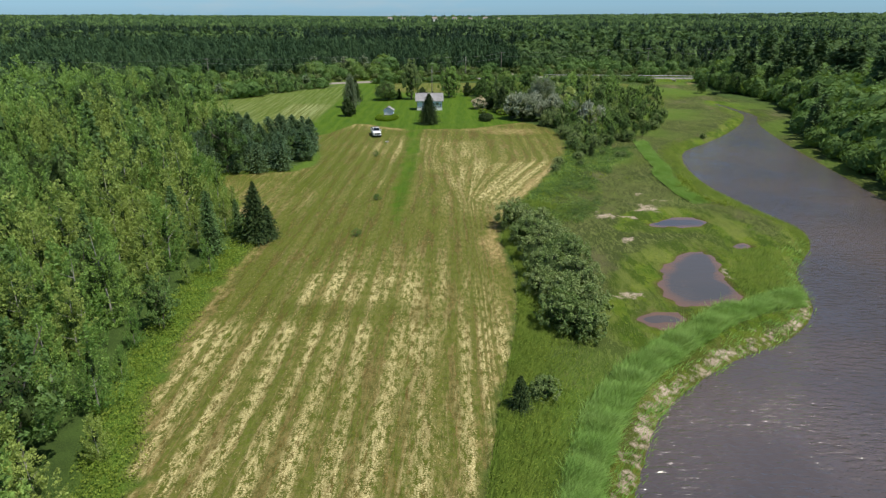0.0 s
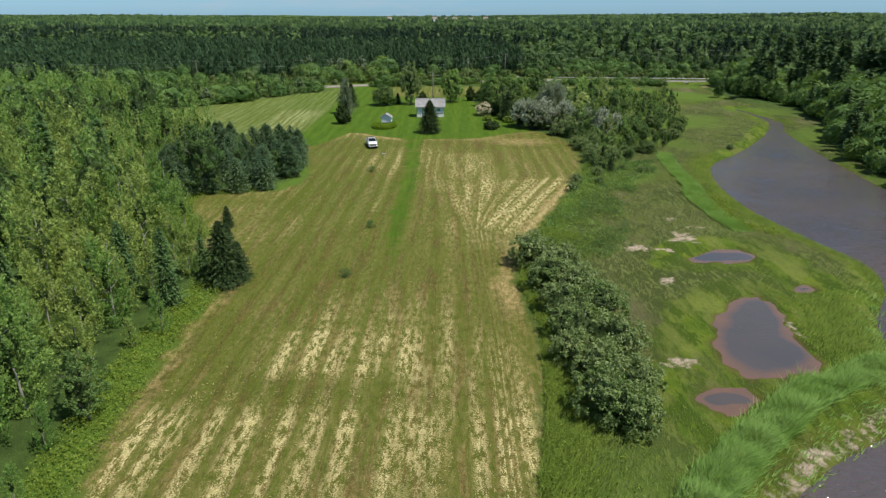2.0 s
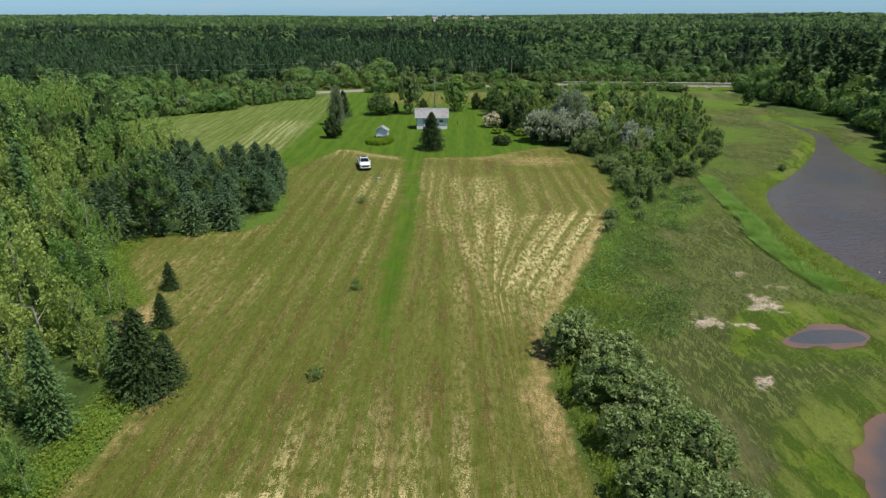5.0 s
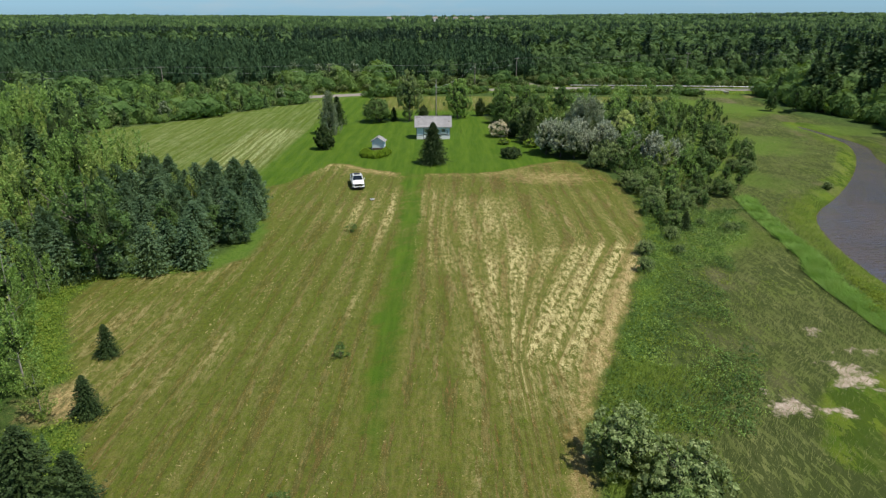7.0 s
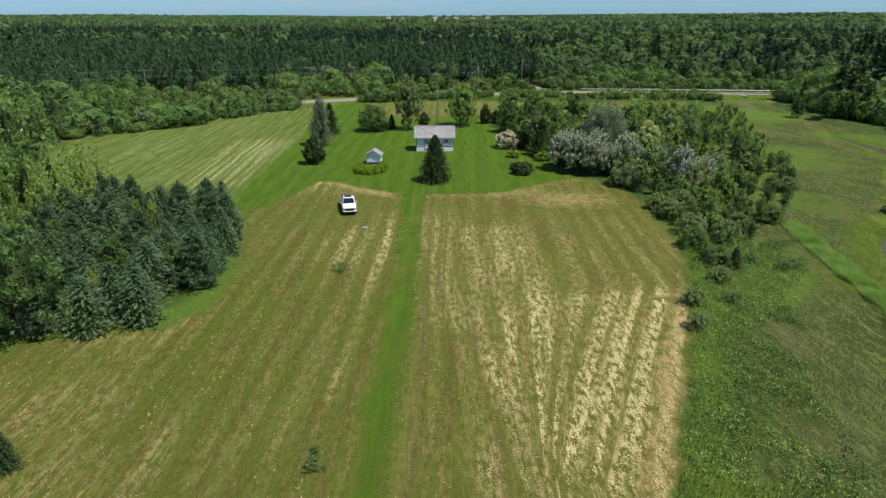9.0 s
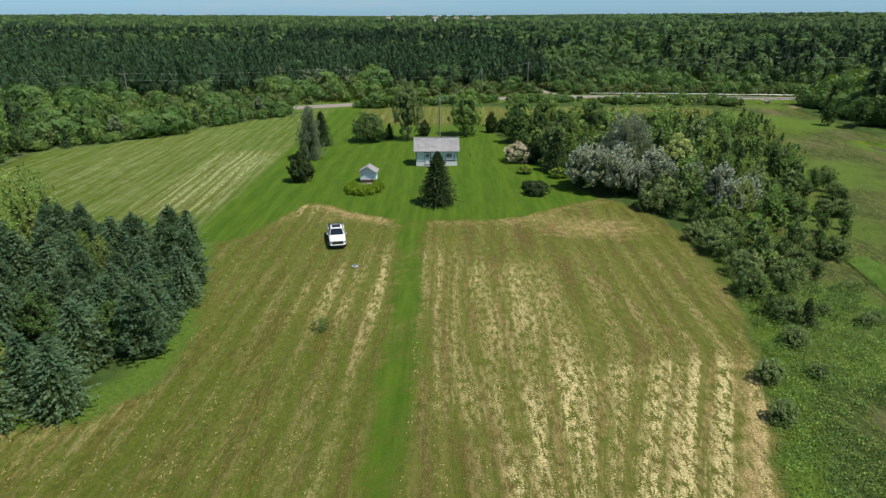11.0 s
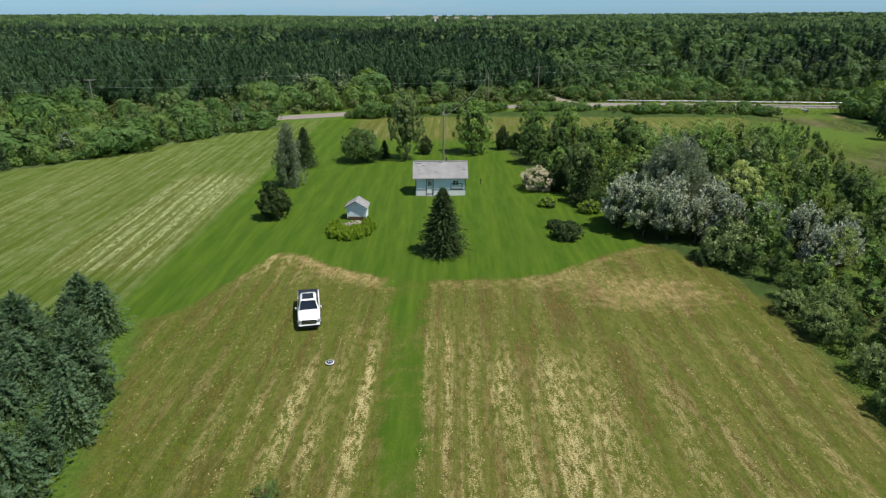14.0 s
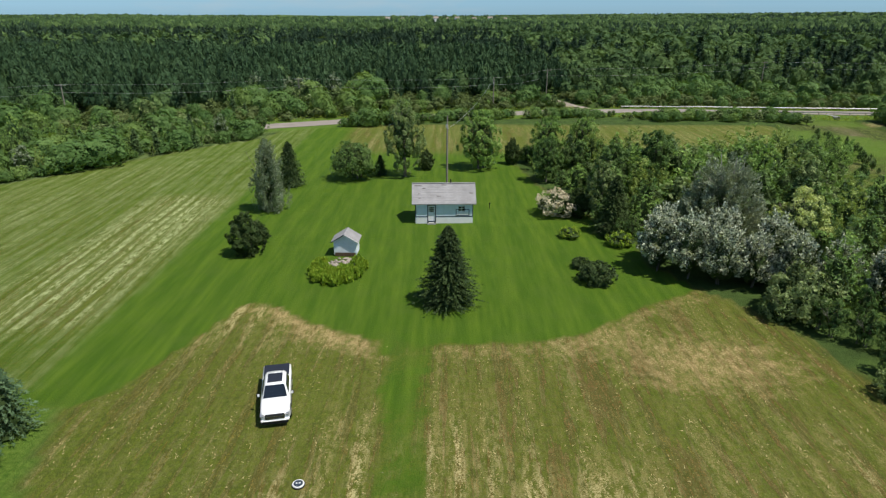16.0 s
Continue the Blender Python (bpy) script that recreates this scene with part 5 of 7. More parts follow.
# shrubs and forest behind the road
x, y = scatter(rng, -330, 330, 215, 420, 5.8)
for px, py in zip(x, y):
    d = py - road_line(px)
    if d < 7 or abs(px) > 0.67 * py + 20:
        continue
    if np.min(np.hypot(gx - px, gy - py)) < 5.5:
        continue
    kd = 0.5 + 0.42 * rng.uniform(-1, 1) + 0.40 * float(wav(np.array(px), np.array(py), 0.035, 1.0))
    plot = float(wav(np.array(px), np.array(py), 0.05, 4.0))
    scrub = 32 if px > 10 else 24
    if -68 < px < -24:
        scrub = 36
    scrub += 9 * float(wav(np.array(px), np.array(py), 0.06, 2.0))
    if d < scrub:
        tall = (1.9 + 0.08 * d) * rng.uniform(0.5, 1.75)
        if px < -20 and d > 10:
            tall *= 1.35
        if d > 12 and rng.uniform() < (0.11 if px < 10 else 0.02):
            woods["spruce"].add(px, py, rng.uniform(4, 7), 1.15)
            continue
        woods["scrub" if kd < 0.70 else "grey_bush" if kd < 0.80 else "brush"].add(px, py, tall, 1.5)
    elif -230 < px < 34 + 8 * plot and d > scrub + 6 + 10 * plot:
        # the pine plantation
        if rng.uniform() < 0.07:
            woods["far_broad"].add(px, py, rng.uniform(6, 9), 1.1)
        else:
            woods["far_pine"].add(px, py, (8.2 + 0.06 * min(d - scrub, 60)) * rng.uniform(0.82, 1.12), 1.35)
    else:
        tall = (5.6 + 0.075 * min(d - scrub, 60)) * rng.uniform(0.72, 1.25)
        key = "far_broad" if kd < 0.42 else "far_light" if kd < 0.80 else "far_spruce"
        if px > 120 and rng.uniform() < 0.12:
            key = "far_spruce"
        woods[key].add(px, py, tall * (1.25 if key == "far_spruce" else 1.0) * (1.0 + 0.22 * plot), 1.0 if key == "far_spruce" else 1.25)
x, y = scatter(rng, -170, 190, 215, 325, 3.3)
for px, py in zip(x, y):
    d = py - road_line(px)
    if 6.5 < d < 30 and abs(px) < 0.67 * py + 10 and np.min(np.hypot(gx - px, gy - py)) > 4.5:
        woods["low_scrub"].add(px, py, rng.uniform(1.0, 2.4) * (1.0 + 0.02 * d), 1.9)
for px, py, h in ((-67.5, 231, 4.2), (-76, 222, 4.6), (-82, 206, 4.4), (-90, 204, 5.0), (-81, 209, 3.4), (-60, 238, 3.2), (-97, 206, 5.4)):
    woods["spruce"].add(px, py, h, 1.35)
x, y = scatter(rng, -560, 600, 420, 700, 7.6)
for px, py in zip(x, y):
    if abs(px) > 0.67 * py + 20:
        continue
    kd = rng.uniform() + 0.45 * float(wav(np.array(px), np.array(py), 0.02, 1.0)) + (0.25 if px < 30 else -0.1)
    key = "dim_near" if kd < 0.45 else "dim_fresh" if kd < 0.75 else "dim_dark"
    woods[key].add(px, py, (10.5 if key != "dim_dark" else 12.5) * rng.uniform(0.80, 1.2), 1.4)
for y0, y1, st in ((700, 1050, 13.0), (1050, 1600, 19.0), (1600, 2600, 32.0)):
    x, y = scatter(rng, -0.85 * y1, 0.85 * y1, y0, y1, st)
    for px, py in zip(x, y):
        if abs(px) > 0.67 * py + 20:
            continue
        kd = rng.uniform() + 0.5 * float(wav(np.array(px), np.array(py), 0.008, 1.0))
        key = "dim_broad" if kd < 0.45 else "dim_light" if kd < 0.62 else "dim_spruce"
        woods[key].add(px, py, 13.0 * rng.uniform(0.8, 1.2), st / 12)
for px, py, h in ((-61, 281, 7.0), (-57, 286, 8.5), (-44, 284, 8.0), (-35, 286, 9.0), (-29, 289, 7.5), (-49, 290, 7.0)):
    woods["pale"].add(px, py, h, 1.0)
# hedges between the open land and the road
x, y = scatter(rng, -140, 84, 190, 268, 2.4)
for px, py in zip(x, y):
    d = road_line(px) - py
    if d < 5.5 or -43 < px < -27:
        continue
    if px < -43:
        if px > field_left(np.array(py)) - 1 or d > 60:
            continue
        tall = rng.uniform(1.7, 3.9) * (1.15 + 0.55 * float(wav(np.array(px), np.array(py), 0.28, 1.0)))
        kd = rng.uniform()
        if kd < 0.16:
            woods["larch" if kd < 0.03 else "spruce" if kd < 0.09 else "birch" if kd < 0.12 else "pale"].add(px, py, rng.uniform(2.6, 5.2), 1.2)
            continue
    else:
        if d > (9.5 if px < 40 else 14):
            continue
        tall = rng.uniform(2.0, 3.0) if px < 34 else rng.uniform(1.0, 1.8) if px < 46 else rng.uniform(1.6, 3.0)
        if px < -8:
            tall = rng.uniform(2, 5)
    woods[rng.choice(["scrub", "scrub", "scrub", "brush", "alder", "grey_bush"])].add(px, py, tall, 1.9)
# the rest of the woods beside the open land, seen from afar only
x, y = scatter(rng, -150, 190, -60, 262, 4.6)
for px, py in zip(x, y):
    if abs(px) <= 0.67 * py + (16 if px < 0 else 20) or py > road_line(px) - 10:
        continue
    if px > field_left(np.array(max(py, 0.0))) - 4 and px < float(curve(py, (-60, 66), (60, 72), (132, 82), (262, 104))):
        continue
    woods["outer" if rng.uniform() < 0.55 else "outer_light"].add(px, py, rng.uniform(6, 9), 1.25)
for wood in woods.values():
    wood.build(rng)


# ---- things ----
def part(name, bm, material, parent, label=""):
    me = bpy.data.meshes.new(name)
    bmesh.ops.recalc_face_normals(bm, faces=bm.faces[:])
    bm.to_mesh(me)
    bm.free()
    me.materials.append(material)
    ob = new(name, me)
    ob.parent = parent
    return tagged(ob, label)


def box(x0, x1, y0, y1, z0, z1, bevel=0.0):
    bm = bmesh.new()
    bmesh.ops.create_cube(bm, size=1.0, matrix=Matrix.Translation(((x0 + x1) / 2, (y0 + y1) / 2, (z0 + z1) / 2)) @ Matrix.Diagonal((x1 - x0, y1 - y0, z1 - z0, 1)))
    if bevel:
        bmesh.ops.bevel(bm, geom=bm.edges[:], offset=bevel, segments=2, affect="EDGES")
    return bm


def thing(name, x, y, turn, label, category, group="", lift=0.0):
    top = new(name)
    top.matrix_world = pose(x, y, ground_z(x, y) + lift, 0, 0, turn)
    return tagged(top, label, category, group)


def slab(points, y0, y1):
    """A side outline (x, z) pulled from y0 to y1."""
    bm = bmesh.new()
    a = [bm.verts.new((x, y0, z)) for x, z in points]
    b = [bm.verts.new((x, y1, z)) for x, z in points]
    n = len(points)
    bm.faces.new(a)
    bm.faces.new(b[::-1])
    for i in range(n):
        bm.faces.new((a[i], b[i], b[(i + 1) % n], a[(i + 1) % n]))
    return bm


def drum(radius, x, y, z, length, axis="X", sides=20, hollow=0.0):
    bm = bmesh.new()
    turn = {"X": Euler((0, radians(90), 0)), "Y": Euler((radians(90), 0, 0)), "Z": Euler((0, 0, 0))}[axis].to_matrix().to_4x4()
    bmesh.ops.create_cone(bm, cap_ends=not hollow, segments=sides, radius1=radius, radius2=radius, depth=length, matrix=Matrix.Translation((x, y, z)) @ turn)
    if hollow:
        bmesh.ops.solidify(bm, geom=bm.faces[:], thickness=hollow)
    return bm


SIDING = plain("pale_blue_siding", (0.75, 0.83, 0.89), 0.7, 0, 0.12, 1.5, 0.1)
WHITE = plain("white_paint", (0.80, 0.81, 0.82), 0.55, 0, 0.10, 2.0, 0.05)
DARK_TRIM = plain("dark_blue_trim", (0.035, 0.055, 0.085), 0.6, 0, 0.3)
SHINGLE = plain("grey_shingle", (0.34, 0.335, 0.345), 0.95, 0, 0.28, 0.9, 0.5, 0.15)
SHINGLE_DARK = plain("bare_roof_felt", (0.13, 0.11, 0.10), 0.95, 0, 0.3, 4, 0.4)
RUST = plain("rust_stain", (0.37, 0.315, 0.28), 0.9, 0, 0.3, 3, 0.3)
CONCRETE = plain("grey_concrete", (0.45, 0.44, 0.42), 0.9, 0, 0.25, 3, 0.3)
ROCK = plain("fieldstone", (0.40, 0.35, 0.31), 0.9, 0, 0.35, 3, 0.5)
BROWN = plain("brown_board", (0.13, 0.085, 0.06), 0.8, 0, 0.3, 3, 0.3)
CAR_WHITE = plain("white_car_paint", (0.82, 0.83, 0.84), 0.22, 0, 0.02, 1, 0.0, 0.6)
BLACK = plain("black_plastic", (0.018, 0.019, 0.021), 0.5, 0, 0.3)
VINYL = plain("black_vinyl_cover", (0.022, 0.026, 0.040), 0.55, 0, 0.2)
RUBBER = plain("tyre_rubber", (0.02, 0.02, 0.02), 0.85, 0, 0.3)
ALLOY = plain("alloy_rim", (0.55, 0.56, 0.58), 0.3, 0.9, 0.1)
CHROME = plain("chrome", (0.70, 0.71, 0.73), 0.15, 1.0, 0.05)
LAMP_GLASS = plain("lamp_glass", (0.34, 0.36, 0.39), 0.1, 0.2, 0.1, 4, 0.0, 0.7)
GLASS = plain("dark_glass", (0.012, 0.018, 0.028), 0.04, 0, 0.2, 1, 0.0, 0.8)


def cabin(x, y, turn):
    """Small gabled cabin: front wall along x, the corner at its foot on the left."""
    W, D, E, RZ, T = 7.15, 4.4, 2.72, 4.62, 0.12
    top = thing("cabin", x, y, turn, "small pale blue cabin with dark trim and worn shingle roof", "house")
    # walls; the front one is pierced for the door and the window
    front = bmesh.new()
    xs, zs = [0, 1.52, 2.50, 5.42, 6.06, W], [0.0, 0.32, 1.62, 2.22, 2.42, E]
    holes = {(1, 1), (1, 2), (1, 3), (3, 2)}
    for i in range(5):
        for j in range(5):
            if (i, j) not in holes:
                b = box(xs[i], xs[i + 1], 0, T, zs[j], zs[j + 1])
                me = bpy.data.meshes.new("piece")
                b.to_mesh(me)
                b.free()
                front.from_mesh(me)
                bpy.data.meshes.remove(me)
    bmesh.ops.remove_doubles(front, verts=front.verts[:], dist=0.0005)
    wall = part("wall", front, SIDING, top)
    part("wall", box(0, W, D - T, D, 0, E), SIDING, top)
    for sx in (0, W - T):
        bm = bmesh.new()
        pr = [(T, 0), (D - T, 0), (D - T, E), (D / 2, RZ - 0.1), (T, E)]
        a = [bm.verts.new((sx, p, q)) for p, q in pr]
        b = [bm.verts.new((sx + T, p, q)) for p, q in pr]
        bm.faces.new(a)
        bm.faces.new(b[::-1])
        for i in range(5):
            bm.faces.new((a[i], b[i], b[(i + 1) % 5], a[(i + 1) % 5]))
        part("wall", bm, SIDING, top)
    # boards of the siding, proud of the front wall
    for k in range(11):
        z0 = 0.99 + k * 0.148
        for x0, x1 in ((0.1, 1.44), (2.58, 5.36), (6.12, W - 0.1)):
            part("siding_board", box(x0, x1, -0.014, -0.001, z0, z0 + 0.14), SIDING, wall)
    for x0, x1 in ((0.1, 1.44), (2.58, W - 0.1)):
        part("skirting", box(x0, x1, -0.03, -0.002, 0.02, 0.86), WHITE, top, "white skirting boards")
        part("trim_board", box(x0 - 0.02, x1 + 0.02, -0.045, -0.002, 0.86, 0.95), DARK_TRIM, top, "dark blue trim")
    for x0 in (-0.03, W - 0.07):
        part("corner_trim", box(x0, x0 + 0.10, -0.035, 0.06, 0.9, E - 0.02), DARK_TRIM, top, "dark blue trim")
    part("trim_board", box(0.08, W - 0.08, -0.03, -0.002, E - 0.10, E - 0.01), DARK_TRIM, top, "dark blue trim")
    # door
    door = part("door", box(1.58, 2.44, 0.02, 0.07, 0.34, 2.36), WHITE, top, "pale door with dark frame")
    for x0, x1, z0, z1 in ((1.48, 1.58, 0.24, 2.46), (2.44, 2.54, 0.24, 2.46), (1.58, 2.44, 2.36, 2.46), (1.58, 2.44, 0.24, 0.34)):
        part("door_frame", box(x0, x1, -0.05, 0.10, z0, z1), DARK_TRIM, door)
    for i in range(3):
        for j in range(3):
            part("pane", box(1.74 + i * 0.19, 1.90 + i * 0.19, 0.005, 0.018, 1.52 + j * 0.22, 1.70 + j * 0.22), GLASS, door)
    part("door_handle", drum(0.03, 2.34, -0.02, 1.30, 0.08, "Y", 10), CHROME, door)
    for sx in (1.55, 2.42):
        part("post", box(sx - 0.07, sx + 0.07, -0.42, -0.28, 0.0, 0.36, 0.01), BLACK, top)
    part("door_step", box(1.44, 2.58, -0.46, -0.06, 0.0, 0.20, 0.02), CONCRETE, top)
    # window and the drawn frame round its box
    win = part("window", box(5.42, 6.06, 0.05, 0.07, 1.62, 2.22), GLASS, top, "small dark window")
    for x0, x1, z0, z1 in ((5.36, 5.43, 1.56, 2.28), (6.05, 6.12, 1.56, 2.28), (5.43, 6.05, 2.21, 2.28), (5.43, 6.05, 1.56, 1.63), (5.72, 5.76, 1.63, 2.21), (5.43, 6.05, 1.90, 1.94)):
        part("window_frame", box(x0, x1, -0.03, 0.05, z0, z1), WHITE if x0 in (5.72, 5.43) else DARK_TRIM, win)
    for x0, x1, z0, z1 in ((5.02, 5.10, 1.10, 1.80), (6.62, 6.70, 1.10, 1.80), (5.02, 6.70, 1.02, 1.10), (5.02, 5.36, 1.80, 1.88), (6.12, 6.70, 1.80, 1.88)):
        part("panel_trim", box(x0, x1, -0.05, -0.016, z0, z1), DARK_TRIM, top, "dark blue trim")
    part("window_box", box(5.12, 6.60, -0.045, -0.016, 1.12, 1.54), WHITE, top)
    # roof: two slabs with courses of shingles
    pitch = math.atan2(RZ - E, D / 2 + 0.38)
    for side in (0, 1):
        def flip(p):
            return D - p if side else p
        bm = bmesh.new()
        y0, z0, y1, z1 = -0.38, E - 0.06, D / 2, RZ
        pr = [(y0, z0), (y1, z1), (y1, z1 - 0.10), (y0, z0 - 0.10)]
        a = [bm.verts.new((-0.42, flip(p), q)) for p, q in pr]
        b = [bm.verts.new((W + 0.38, flip(p), q)) for p, q in pr]
        bm.faces.new(a)
        bm.faces.new(b[::-1])
        for i in range(4):
            bm.faces.new((a[i], b[i], b[(i + 1) % 4], a[(i + 1) % 4]))
        roof = part("roof", bm, SHINGLE, top, "worn grey shingle roof")
        for k in range(13):
            t0, t1 = k / 13, (k + 1.12) / 13
            if t1 > 1:
                t1 = 1.0
            c = bmesh.new()
            q = [(flip(y0 + (y1 - y0) * t0), z0 + (z1 - z0) * t0 + 0.024), (flip(y0 + (y1 - y0) * t1), z0 + (z1 - z0) * t1 + 0.006)]
            v = [c.verts.new((px, py, pz)) for px in (-0.43, W + 0.39) for py, pz in (q[0], q[1], (q[1][0], q[1][1] - 0.012), (q[0][0], q[0][1] - 0.022))]
            for f in ((0, 1, 5, 4), (1, 2, 6, 5), (2, 3, 7, 6), (3, 0, 4, 7), (0, 3, 2, 1), (4, 5, 6, 7)):
                c.faces.new([v[i] for i in f])
            part("shingle_course", c, SHINGLE, roof)
        if not side:
            for px, t, ln in ((0.35, 0.86, 1.0), (1.1, 0.74, 0.4), (0.45, 0.47, 0.22), (0.55, 0.27, 0.24), (2.9, 0.36, 0.5), (6.95, 0.50, 0.45), (3.6, 0.90, 0.6)):
                py, pz = y0 + (y1 - y0) * t, z0 + (z1 - z0) * t
                bare = box(-ln / 2, ln / 2, -0.05, 0.05, 0, 0.012)
                bmesh.ops.transform(bare, matrix=Matrix.Translation((px, py, pz + 0.035)) @ Matrix.Rotation(pitch, 4, "X"), verts=bare.verts[:])
                part("missing_shingle", bare, SHINGLE_DARK, roof, "dark gap of missing shingles")
    part("ridge_cap", slab([(-0.44, 0), (W + 0.40, 0), (W + 0.40, 0.05), (-0.44, 0.05)], -0.12, 0.12), SHINGLE, top).location = (0, D / 2, RZ)
    part("flue", drum(0.09, 4.45, D / 2 + 0.05, RZ + 0.25, 0.5, "Z", 12), BLACK, top)
    return top


cabin(-7.50, 179.1, 1.6)


def little_shed(x, y, turn):
    W, D, E, A = 2.45, 1.9, 1.80, 2.52
    top = thing("garden_shed", x, y, turn, "small pale blue garden shed behind a flower bed", "shed")
    bm = slab([(0, 0.18), (W, 0.18), (W, E), (W / 2, A - 0.06), (0, E)], 0, D)
    part("body", bm, SIDING, top)
    part("base_board", box(0.12, W - 0.12, -0.06, -0.004, 0.04, 0.42), BROWN, top, "dark brown base board")
    part("plinth", box(0.05, W - 0.05, 0.05, D - 0.05, -0.05, 0.18), CONCRETE, top)
    for s in (0, 1):
        def fx(p):
            return W - p if s else p
        c = slab([(fx(-0.26), E - 0.20), (fx(W / 2), A), (fx(W / 2), A + 0.06), (fx(-0.26), E - 0.14)], -0.28, D + 0.25)
        roof = part("roof", c, SHINGLE, top)
        for k in range(5):
            f0, f1 = k / 5, (k + 1.1) / 5 if k < 4 else 1.0
            x0, z0, x1, z1 = -0.28 + (W / 2 + 0.28) * f0, E - 0.15 + (A - E + 0.215) * f0, -0.28 + (W / 2 + 0.28) * f1, E - 0.15 + (A - E + 0.215) * f1
            part("shingle_course", slab([(fx(x0), z0 + 0.022), (fx(x1), z1 + 0.006), (fx(x1), z1 - 0.004), (fx(x0), z0 + 0.004)], -0.29, D + 0.26), SHINGLE, roof)
        part("gable_trim", slab([(fx(-0.28), E - 0.23), (fx(W / 2), A - 0.03), (fx(W / 2), A + 0.07), (fx(-0.28), E - 0.13)], -0.31, -0.295), WHITE if s else DARK_TRIM, top)
    for k in range(9):
        part("siding_board", box(0.02, W - 0.02, -0.014, -0.001, 0.44 + k * 0.155, 0.585 + k * 0.155), SIDING, top)
    return top


little_shed(-15.85, 168.0, -2.0)


def pickup(x, y, turn):
    """Crew-cab pickup, nose towards -y; the origin lies under its middle."""
    top = thing("pickup_truck", x, y, turn, "white crew-cab pickup with black bed cover, parked on grass", "truck")

    def shell(rows, mat, name, label="", close=True):
        """Skin over cross sections: (y, half width below, half width above, z below, z above)."""
        bm = bmesh.new()
        rings = []
        for yy, wb, wt, zb, zt in rows:
            e = min(0.10, (zt - zb) * 0.3)
            pts = [(-wb * 0.94, zb), (-wb, zb + e), (-(wb + wt) / 2 * 1.005, (zb + zt) / 2), (-wt, zt - e), (-wt + e * 1.1, zt), (0, zt + 0.025), (wt - e * 1.1, zt), (wt, zt - e), ((wb + wt) / 2 * 1.005, (zb + zt) / 2), (wb, zb + e), (wb * 0.94, zb)]
            rings.append([bm.verts.new((px, yy, pz)) for px, pz in pts])
        for a, b in zip(rings, rings[1:]):
            for i in range(11):
                j = (i + 1) % 11
                bm.faces.new((a[i], a[j], b[j], b[i]))
        bm.faces.new(rings[0])
        bm.faces.new(rings[-1][::-1])
        ob = part(name, bm, mat, top, label)
        for p in ob.data.polygons:
            p.use_smooth = len(p.vertices) == 4
        return ob
    body = shell([(-2.96, 0.66, 0.62, 0.60, 0.96), (-2.90, 0.84, 0.80, 0.54, 1.02), (-2.76, 0.94, 0.90, 0.48, 1.08), (-2.4, 1.0, 0.95, 0.42, 1.16), (-1.35, 1.01, 0.98, 0.40, 1.25), (-0.9, 1.01, 0.99, 0.40, 1.28), (1.05, 1.01, 0.99, 0.40, 1.30), (1.06, 1.01, 0.99, 0.40, 1.36), (2.86, 1.0, 0.99, 0.45, 1.38), (2.92, 0.97, 0.96, 0.50, 1.36)], CAR_WHITE, "body")
    shell([(-1.42, 0.90, 0.86, 1.22, 1.26), (-0.62, 0.90, 0.70, 1.24, 1.86), (-0.30, 0.91, 0.71, 1.24, 1.93), (0.80, 0.91, 0.71, 1.24, 1.93), (1.18, 0.90, 0.69, 1.26, 1.86), (1.34, 0.89, 0.80, 1.26, 1.32)], CAR_WHITE, "cab")
    # raised bonnet
    bm = bmesh.new()
    v = [bm.verts.new(p) for p in ((-0.80, -2.70, 1.09), (0.80, -2.70, 1.09), (0.86, -1.44, 1.275), (-0.86, -1.44, 1.275), (-0.62, -2.62, 1.145), (0.62, -2.62, 1.145), (0.70, -1.48, 1.315), (-0.70, -1.48, 1.315))]
    for f in ((4, 5, 6, 7), (0, 1, 5, 4), (1, 2, 6, 5), (2, 3, 7, 6), (3, 0, 4, 7), (3, 2, 1, 0)):
        bm.faces.new([v[i] for i in f])
    part("bonnet", bm, CAR_WHITE, top)

    def pane(name, pts, mat, label=""):
        bm = bmesh.new()
        a = [Vector(p) for p in pts]
        nrm = (a[1] - a[0]).cross(a[2] - a[0]).normalized()
        lo, hi = [bm.verts.new(p - nrm * 0.012) for p in a], [bm.verts.new(p + nrm * 0.012) for p in a]
        bm.faces.new(hi)
        bm.faces.new(lo[::-1])
        for i in range(len(a)):
            bm.faces.new((lo[i], lo[(i + 1) % len(a)], hi[(i + 1) % len(a)], hi[i]))
        return part(name, bm, mat, top, label)
    pane("windscreen", [(-0.80, -1.37, 1.315), (0.80, -1.37, 1.315), (0.63, -0.66, 1.875), (-0.63, -0.66, 1.875)], GLASS, "dark windscreen")
    pane("rear_window", [(0.70, 1.33, 1.40), (-0.70, 1.33, 1.40), (-0.58, 1.20, 1.82), (0.58, 1.20, 1.82)], GLASS)
    pane("roof_glass", [(-0.50, -0.40, 1.965), (0.50, -0.40, 1.965), (0.50, 0.72, 1.965), (-0.50, 0.72, 1.965)], VINYL, "dark glass roof panel")
    for s in (-1, 1):
        pane("side_window", [(s * 0.90, -0.95, 1.36), (s * 0.905, 0.05, 1.36), (s * 0.765, 0.05, 1.80), (s * 0.765, -0.52, 1.80)], GLASS)
        pane("side_window", [(s * 0.905, 0.13, 1.36), (s * 0.90, 1.08, 1.36), (s * 0.765, 0.98, 1.80), (s * 0.765, 0.13, 1.80)], GLASS)
        mirror = part("mirror", box(s * 1.03 - 0.0 if s > 0 else -1.27, 1.27 if s > 0 else -1.03, -1.02, -0.90, 1.26, 1.48, 0.03), BLACK, top, "black wing mirror")
